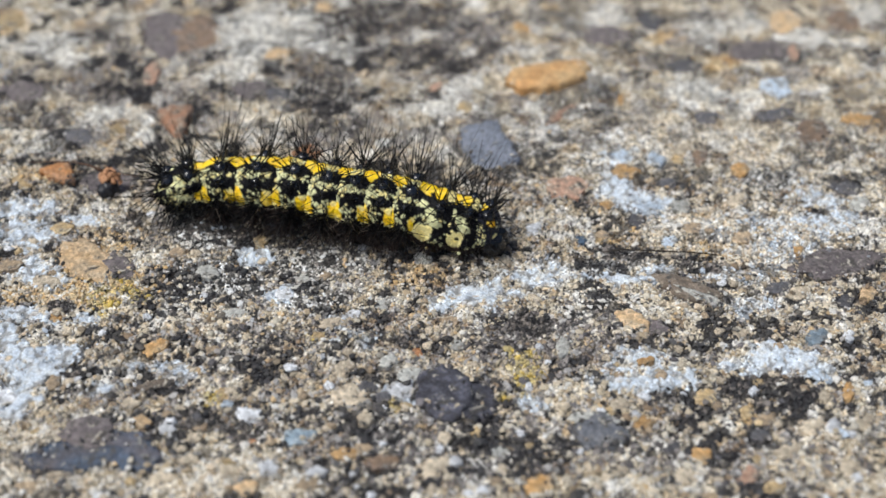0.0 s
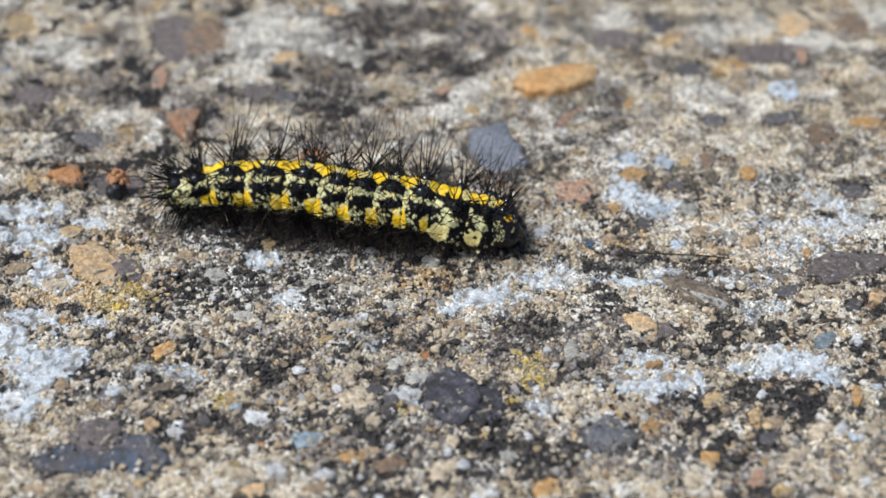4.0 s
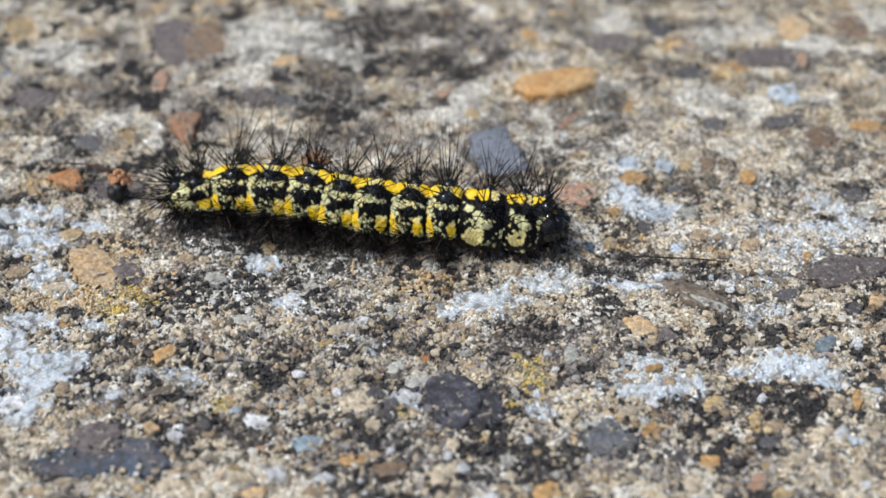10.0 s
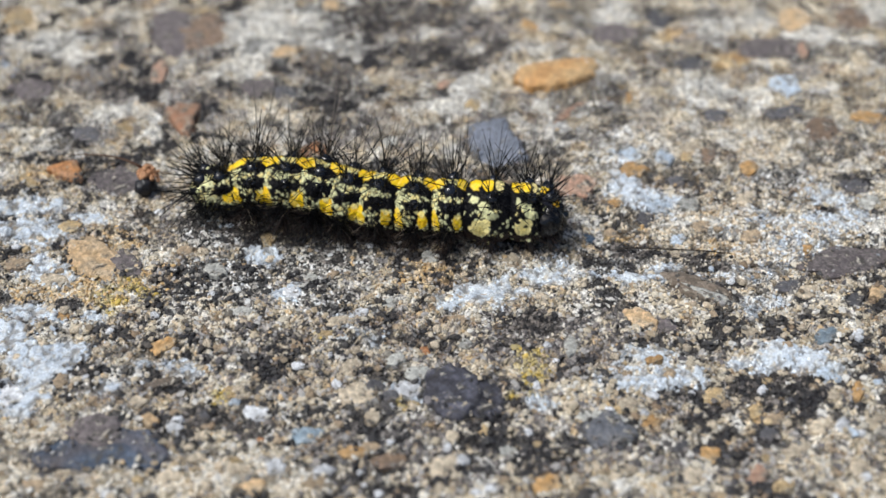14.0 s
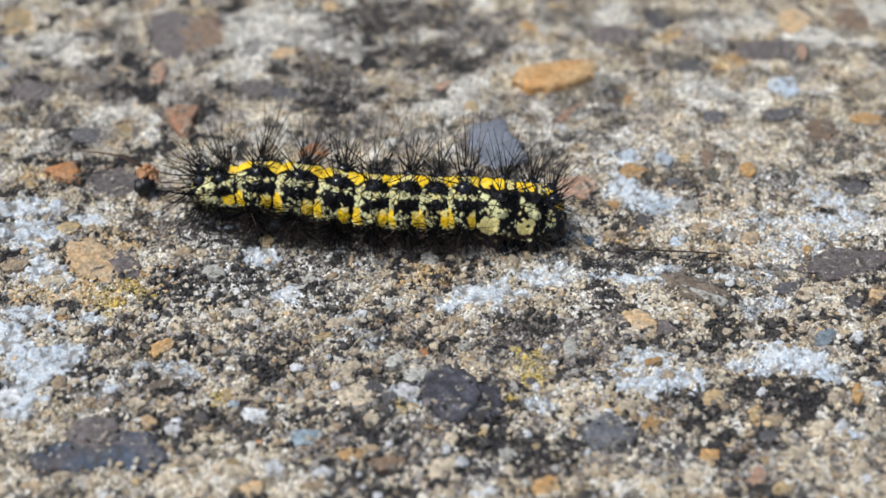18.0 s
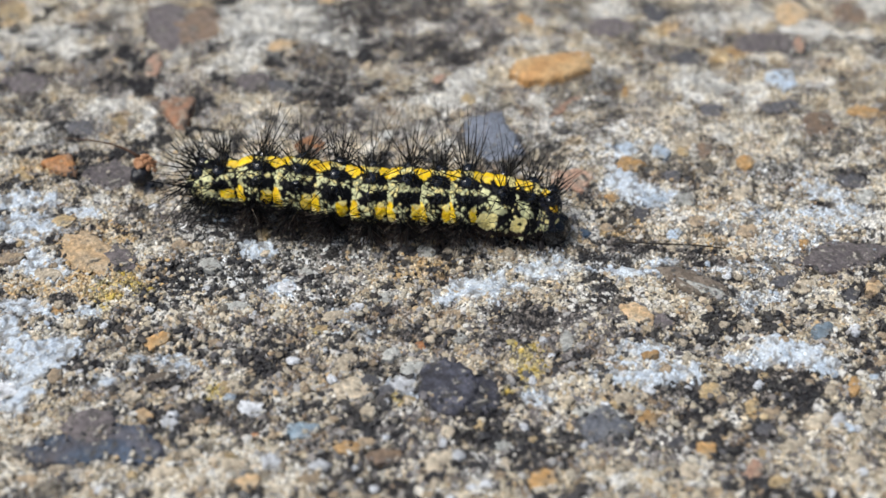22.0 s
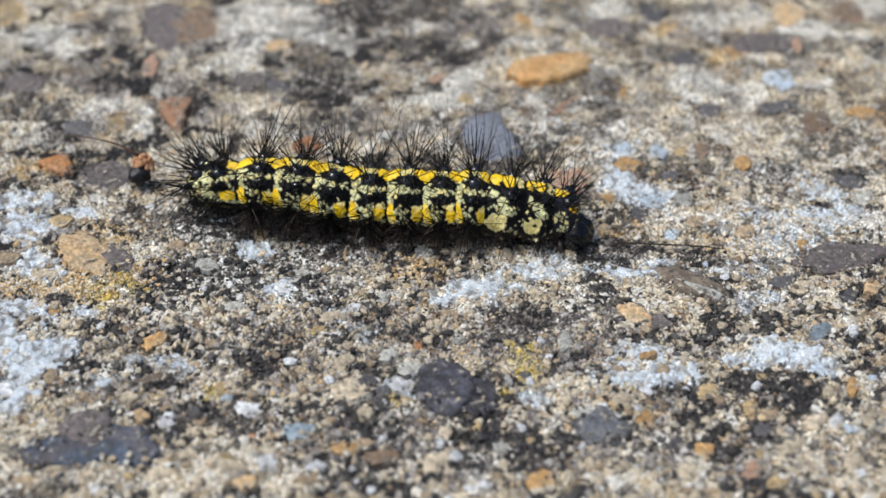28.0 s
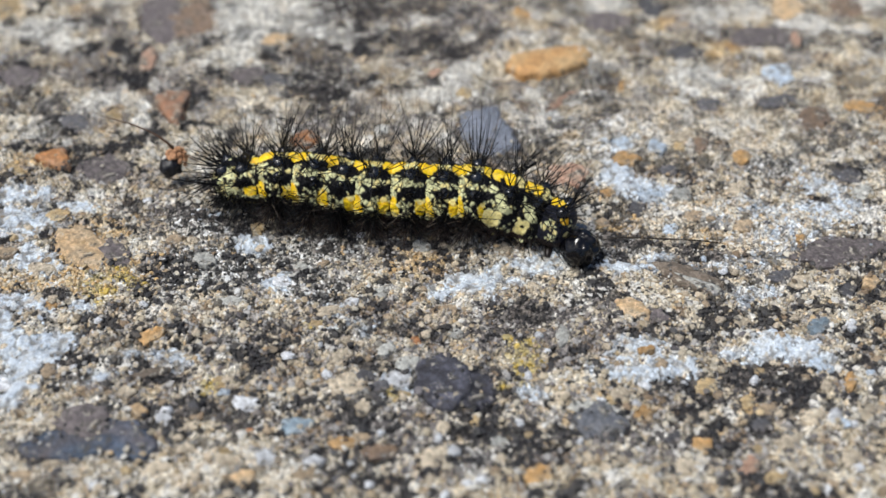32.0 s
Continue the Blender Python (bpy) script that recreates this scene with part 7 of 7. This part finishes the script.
    walk(SEGMENTS[9], [
        (0, at(9.07, -2.00, 2.02, 4.6, -13.1)), (0.5, at(9.04, -1.97, 2.02, 4.9, -13.4)), (1, at(9.06, -1.97, 2.02, 4.7, -12.7)), (1.5, at(9.13, -1.99, 2.03, 4.1, -11.9)),
        (2, at(9.27, -1.96, 2.05, 2.8, -11.8)), (2.5, at(9.38, -1.90, 2.09, 1.6, -11.8)), (3, at(9.42, -1.84, 2.15, 1.2, -11.2)), (3.5, at(9.43, -1.81, 2.19, 1.7, -10.9)),
        (5.5, at(10.14, -1.73, 2.10, -1.4, -6.7)), (6, at(10.25, -1.65, 2.14, -1.7, -4.3)), (6.5, at(10.46, -1.56, 2.23, -1.4, -1.4)), (7, at(10.71, -1.49, 2.44, 0.5, 0.8)),
        (7.5, at(10.85, -1.48, 2.54, 1.7, 0.7)), (8, at(10.89, -1.51, 2.51, 1.1, -0.5)), (8.5, at(10.91, -1.53, 2.44, 0.1, -1.7)), (9, at(10.99, -1.50, 2.41, 0.2, -0.7)),
        (9.5, at(11.09, -1.49, 2.41, -0.0, 0.3)), (10, at(11.14, -1.53, 2.37, -0.6, -0.2)), (10.5, at(11.22, -1.55, 2.42, -0.2, 0.3)), (11, at(11.28, -1.55, 2.44, -0.1, 1.8)),
        (11.5, at(11.21, -1.56, 2.52, 0.1, 2.7)), (12, at(11.07, -1.58, 2.58, -0.1, 2.4)), (12.5, at(10.91, -1.62, 2.50, -1.1, -0.3)), (13, at(10.78, -1.64, 2.41, -1.5, -2.8)),
        (13.5, at(10.71, -1.59, 2.41, -1.3, -2.6)), (14, at(10.72, -1.37, 2.61, 1.0, 3.2)), (14.5, at(10.67, -1.26, 2.69, 2.3, 5.2)), (16.5, at(10.19, -0.93, 2.59, 1.1, 6.0)),
        (17, at(10.16, -0.93, 2.62, 2.1, 5.4)), (17.5, at(10.13, -0.94, 2.60, 3.5, 4.2)), (18, at(10.03, -0.96, 2.56, 5.2, 2.8)), (18.5, at(9.82, -1.02, 2.44, 6.1, -1.2)),
        (19, at(9.73, -1.05, 2.36, 6.0, -3.7)), (19.5, at(9.74, -1.05, 2.31, 5.7, -5.0)), (20, at(9.76, -1.03, 2.31, 5.7, -5.5)), (20.5, at(9.81, -1.00, 2.39, 6.2, -4.8)),
        (21, at(9.85, -1.00, 2.37, 6.0, -5.5)), (21.5, at(9.86, -1.01, 2.31, 5.5, -6.5)), (22, at(9.84, -1.02, 2.25, 5.3, -7.8)), (22.5, at(9.82, -1.00, 2.21, 5.8, -8.2)),
        (23, at(9.81, -0.96, 2.28, 6.2, -7.7)), (23.5, at(9.80, -0.93, 2.33, 6.7, -7.9)), (24, at(9.77, -0.91, 2.31, 7.4, -8.9)), (24.5, at(9.78, -0.91, 2.29, 7.2, -8.9)),
        (25, at(9.88, -0.92, 2.26, 6.5, -8.6)), (25.5, at(9.99, -0.94, 2.22, 5.1, -8.4)), (27.5, at(10.41, -1.05, 2.20, 4.7, -6.6)), (28, at(10.36, -1.02, 2.32, 5.1, -4.4)),
        (28.5, at(10.09, -1.09, 2.27, 5.9, -7.4)), (29, at(10.07, -1.13, 2.12, 8.8, -9.3)), (29.5, at(10.22, -1.16, 1.99, 10.0, -10.1)), (30, at(10.09, -1.15, 1.91, 11.2, -11.4)),
        (30.5, at(9.76, -1.05, 1.90, 12.3, -13.6)), (31, at(9.57, -1.01, 1.91, 12.7, -15.9)), (31.5, at(9.40, -1.02, 1.90, 12.2, -17.3)), (32, at(9.29, -1.04, 1.89, 11.6, -17.8))])
    walk(SEGMENTS[10], [
        (0, at(10.55, -2.35, 1.99, 5.2, -12.5)), (0.5, at(10.52, -2.34, 1.99, 5.2, -13.3)), (1, at(10.52, -2.30, 2.02, 4.5, -11.7)), (1.5, at(10.57, -2.25, 2.09, 2.3, -9.5)),
        (2, at(10.70, -2.23, 2.17, 0.0, -9.9)), (2.5, at(10.81, -2.20, 2.25, -1.3, -11.2)), (3, at(10.88, -2.14, 2.30, -1.2, -11.0)), (3.5, at(10.92, -2.11, 2.33, -0.8, -10.8)),
        (5.5, at(12.01, -1.93, 2.42, -5.6, -6.0)), (6, at(12.13, -1.77, 2.44, -5.4, -3.5)), (6.5, at(12.30, -1.58, 2.51, -4.5, -0.6)), (7, at(12.49, -1.43, 2.62, -1.8, 1.7)),
        (7.5, at(12.60, -1.43, 2.68, -0.5, 1.6)), (8, at(12.63, -1.50, 2.70, -2.2, 0.3)), (8.5, at(12.73, -1.56, 2.68, -3.7, -0.8)), (9, at(12.91, -1.52, 2.65, -3.2, -0.3)),
        (9.5, at(13.03, -1.47, 2.64, -3.1, 0.6)), (10, at(13.04, -1.52, 2.63, -3.9, 0.2)), (10.5, at(13.08, -1.52, 2.66, -3.5, 0.8)), (11, at(13.12, -1.46, 2.68, -3.5, 2.6)),
        (11.5, at(13.03, -1.44, 2.72, -2.4, 3.7)), (12, at(12.85, -1.47, 2.74, -1.3, 3.2)), (12.5, at(12.65, -1.61, 2.70, -2.4, 0.3)), (13, at(12.48, -1.72, 2.64, -3.4, -2.4)),
        (13.5, at(12.38, -1.66, 2.62, -3.1, -2.4)), (14, at(12.34, -1.27, 2.68, 1.6, 3.4)), (14.5, at(12.27, -1.10, 2.69, 3.9, 5.2)), (16.5, at(11.72, -0.72, 2.65, 2.1, 7.2)),
        (17, at(11.65, -0.74, 2.64, 3.4, 6.5)), (17.5, at(11.61, -0.79, 2.56, 5.8, 5.2)), (18, at(11.52, -0.86, 2.44, 8.9, 3.5)), (18.5, at(11.34, -1.04, 2.29, 9.6, -0.8)),
        (19, at(11.30, -1.16, 2.23, 8.5, -3.6)), (19.5, at(11.33, -1.23, 2.21, 7.4, -5.8)), (20, at(11.36, -1.25, 2.21, 7.4, -7.3)), (20.5, at(11.42, -1.19, 2.24, 9.1, -6.5)),
        (21, at(11.47, -1.24, 2.23, 8.6, -7.8)), (21.5, at(11.48, -1.29, 2.21, 7.4, -9.3)), (22, at(11.44, -1.34, 2.17, 6.6, -10.6)), (22.5, at(11.39, -1.33, 2.13, 6.6, -11.2)),
        (23, at(11.39, -1.28, 2.18, 7.6, -10.9)), (23.5, at(11.36, -1.27, 2.19, 8.6, -11.6)), (24, at(11.30, -1.30, 2.16, 9.3, -13.3)), (24.5, at(11.40, -1.31, 2.14, 9.0, -13.1)),
        (25, at(11.65, -1.33, 2.12, 7.5, -12.3)), (25.5, at(11.93, -1.36, 2.14, 5.4, -11.7)), (27.5, at(12.39, -1.38, 2.13, 5.0, -9.0)), (28, at(12.35, -1.26, 2.20, 6.5, -6.7)),
        (28.5, at(12.12, -1.42, 2.14, 6.8, -9.0)), (29, at(12.13, -1.56, 1.91, 8.6, -11.3)), (29.5, at(12.24, -1.66, 1.77, 8.9, -13.5)), (30, at(12.05, -1.76, 1.67, 9.4, -16.5)),
        (30.5, at(11.69, -1.82, 1.64, 9.9, -20.7)), (31, at(11.52, -1.90, 1.63, 10.2, -23.5)), (31.5, at(11.41, -2.00, 1.62, 9.6, -25.1)), (32, at(11.37, -2.08, 1.62, 9.1, -25.4))])
    walk(SEGMENTS[11], [
        (0, at(11.12, -2.87, 1.20, 21.8, -17.1)), (0.5, at(11.11, -2.93, 1.20, 21.7, -18.6)), (1, at(11.10, -2.74, 1.27, 21.2, -15.6)), (1.5, at(11.04, -2.41, 1.52, 18.6, -10.5)),
        (2, at(11.01, -2.31, 1.68, 16.7, -10.0)), (2.5, at(11.10, -2.31, 1.75, 15.7, -11.4)), (3, at(11.25, -2.32, 1.81, 15.0, -11.9)), (3.5, at(11.37, -2.33, 1.87, 14.3, -12.1)),
        (5.5, at(12.50, -2.29, 2.39, 3.3, -9.2)), (6, at(12.62, -2.29, 2.45, 3.1, -9.2)), (6.5, at(12.75, -2.29, 2.57, 3.2, -9.3)), (7, at(12.83, -2.29, 2.77, 4.4, -9.8)),
        (7.5, at(12.95, -2.26, 2.89, 4.9, -9.7)), (8, at(13.12, -2.19, 3.05, 1.9, -8.7)), (8.5, at(13.38, -2.16, 3.06, 0.1, -8.0)), (9, at(13.61, -2.28, 2.94, 1.2, -9.1)),
        (9.5, at(13.64, -2.34, 2.90, 1.7, -9.6)), (10, at(13.60, -2.34, 2.91, 0.9, -9.6)), (10.5, at(13.55, -2.36, 2.98, 0.9, -9.7)), (11, at(13.50, -2.40, 3.04, 0.5, -9.7)),
        (11.5, at(13.43, -2.42, 3.09, 1.2, -9.4)), (12, at(13.33, -2.44, 3.08, 2.4, -9.7)), (12.5, at(13.23, -2.42, 2.97, 2.2, -10.1)), (13, at(13.06, -2.35, 2.85, 2.4, -10.1)),
        (13.5, at(12.87, -2.29, 2.79, 3.3, -10.3)), (14, at(12.65, -2.27, 2.75, 8.4, -11.2)), (14.5, at(12.53, -2.23, 2.69, 11.4, -11.5)), (16.5, at(12.01, -1.62, 2.63, 10.7, -7.4)),
        (17, at(11.93, -1.58, 2.57, 12.6, -7.3)), (17.5, at(11.91, -1.54, 2.25, 17.8, -7.2)), (18, at(11.94, -1.53, 1.76, 24.1, -7.1)), (18.5, at(12.04, -1.53, 1.32, 26.3, -7.3)),
        (19, at(12.10, -1.58, 1.20, 25.5, -8.3)), (19.5, at(12.11, -1.72, 1.20, 24.5, -10.7)), (20, at(12.10, -1.91, 1.20, 24.4, -13.9)), (20.5, at(12.08, -1.96, 1.20, 25.9, -14.9)),
        (21, at(12.07, -1.97, 1.20, 25.8, -15.6)), (21.5, at(12.06, -1.96, 1.20, 24.9, -15.9)), (22, at(12.08, -1.91, 1.20, 24.0, -15.6)), (22.5, at(12.13, -1.95, 1.20, 23.4, -16.3)),
        (23, at(12.15, -1.99, 1.20, 24.2, -17.0)), (23.5, at(12.16, -2.06, 1.20, 24.7, -18.3)), (24, at(12.24, -2.16, 1.20, 24.1, -19.8)), (24.5, at(12.54, -2.17, 1.20, 22.5, -18.8)),
        (25, at(12.88, -2.18, 1.20, 20.5, -17.5)), (25.5, at(13.10, -2.18, 1.20, 18.8, -16.6)), (27.5, at(13.30, -2.13, 1.20, 19.3, -14.6)), (28, at(13.44, -2.19, 1.20, 20.1, -14.2)),
        (28.5, at(13.70, -2.17, 1.20, 18.3, -13.1)), (29, at(13.81, -2.33, 1.20, 17.1, -14.5)), (29.5, at(13.76, -2.70, 1.20, 16.5, -18.6)), (30, at(13.60, -3.23, 1.20, 15.6, -24.1)),
        (30.5, at(13.44, -3.77, 1.20, 14.7, -29.6)), (31, at(13.26, -4.11, 1.20, 14.5, -32.9)), (31.5, at(13.08, -4.36, 1.20, 13.9, -34.8)), (32, at(12.99, -4.51, 1.20, 13.5, -35.5))])
    walk(seed_fragment, [
        (0, at(-27.99, 7.30, 0.66, -2.0, 0.0)), (0.5, at(-28.00, 7.30, 0.66, -2.0, 0.0)), (1, at(-27.99, 7.30, 0.75, -2.0, 0.0)), (1.5, at(-28.05, 7.30, 0.79, -2.0, 0.0)),
        (2, at(-28.03, 7.30, 0.79, -2.0, 0.0)), (2.5, at(-28.04, 7.30, 0.84, -2.0, 0.0)), (3, at(-27.97, 7.30, 0.90, -2.0, 0.0)), (3.5, at(-27.99, 7.30, 0.88, -2.0, 0.0)),
        (5.5, at(-27.91, 7.30, 0.81, -2.0, 0.0)), (6, at(-27.98, 7.30, 0.74, -2.0, 0.0)), (6.5, at(-27.97, 7.30, 0.74, -2.0, 0.0)), (7, at(-27.90, 7.30, 0.86, -2.0, 0.0)),
        (7.5, at(-27.95, 7.30, 0.86, -2.0, 0.0)), (8, at(-27.87, 7.30, 0.93, -2.0, 0.0)), (8.5, at(-27.83, 7.30, 1.05, -2.0, 0.0)), (9, at(-27.87, 7.30, 1.08, -2.0, 0.0)),
        (9.5, at(-27.81, 7.30, 1.13, -2.0, 0.0)), (10, at(-27.83, 7.30, 1.19, -2.0, 0.0)), (10.5, at(-27.83, 7.30, 1.22, -2.0, 0.0)), (11, at(-27.74, 7.30, 1.34, -2.0, 0.0)),
        (11.5, at(-26.87, 7.28, 2.11, 2.0, 0.0)), (12, at(-26.06, 7.26, 2.12, 6.0, 0.0)), (12.5, at(-25.82, 7.24, 1.26, 4.0, 0.0)), (13, at(-25.69, 7.22, 0.62, 2.0, 0.0)),
        (13.5, at(-25.58, 7.20, 0.72, 2.3, 0.0)), (14, at(-25.40, 7.20, 0.90, 2.6, 0.0)), (14.5, at(-25.25, 7.20, 1.00, 3.0, 0.0)), (16.5, at(-25.36, 7.20, 0.97, 4.2, 0.0)),
        (17, at(-25.38, 7.20, 1.03, 4.5, 0.0)), (17.5, at(-25.36, 7.20, 1.12, 4.9, 0.0)), (18, at(-25.32, 7.20, 1.14, 5.2, 0.0)), (18.5, at(-25.25, 7.20, 1.21, 5.5, 0.0)),
        (19, at(-25.30, 7.20, 1.16, 5.8, 0.0)), (19.5, at(-25.29, 7.20, 1.17, 6.1, 0.0)), (20, at(-25.25, 7.20, 1.21, 6.5, 0.0)), (20.5, at(-25.30, 7.20, 1.25, 6.8, 0.0)),
        (21, at(-25.28, 7.20, 1.41, 7.1, 0.0)), (21.5, at(-25.22, 7.20, 1.39, 7.4, 0.0)), (22, at(-25.22, 7.20, 1.39, 7.7, 0.0)), (22.5, at(-25.20, 7.20, 1.43, 8.0, 0.0)),
        (23, at(-25.20, 7.20, 1.40, 8.4, 0.0)), (23.5, at(-25.17, 7.20, 1.41, 8.7, 0.0)), (24, at(-25.24, 7.20, 1.20, 9.0, 0.0)), (24.5, at(-25.22, 7.20, 1.20, 9.2, 0.0)),
        (25, at(-25.25, 7.20, 1.20, 9.3, 0.0)), (25.5, at(-25.25, 7.20, 1.19, 9.5, 0.0)), (27.5, at(-25.07, 7.20, 1.42, 10.2, 0.0)), (28, at(-25.10, 7.20, 1.49, 10.3, 0.0)),
        (28.5, at(-25.05, 7.20, 1.55, 10.5, 0.0)), (29, at(-25.03, 7.20, 1.57, 10.7, 0.0)), (29.5, at(-24.88, 7.20, 1.70, 10.8, 0.0)), (30, at(-24.12, 7.16, 1.78, 11.0, 0.0)),
        (30.5, at(-23.47, 7.12, 1.57, 13.5, 0.0)), (31, at(-22.97, 7.08, 1.10, 16.0, 0.0)), (31.5, at(-22.63, 7.04, 1.31, 18.5, 0.0)), (32, at(-22.17, 7.00, 1.83, 21.0, 0.0))])


motions()
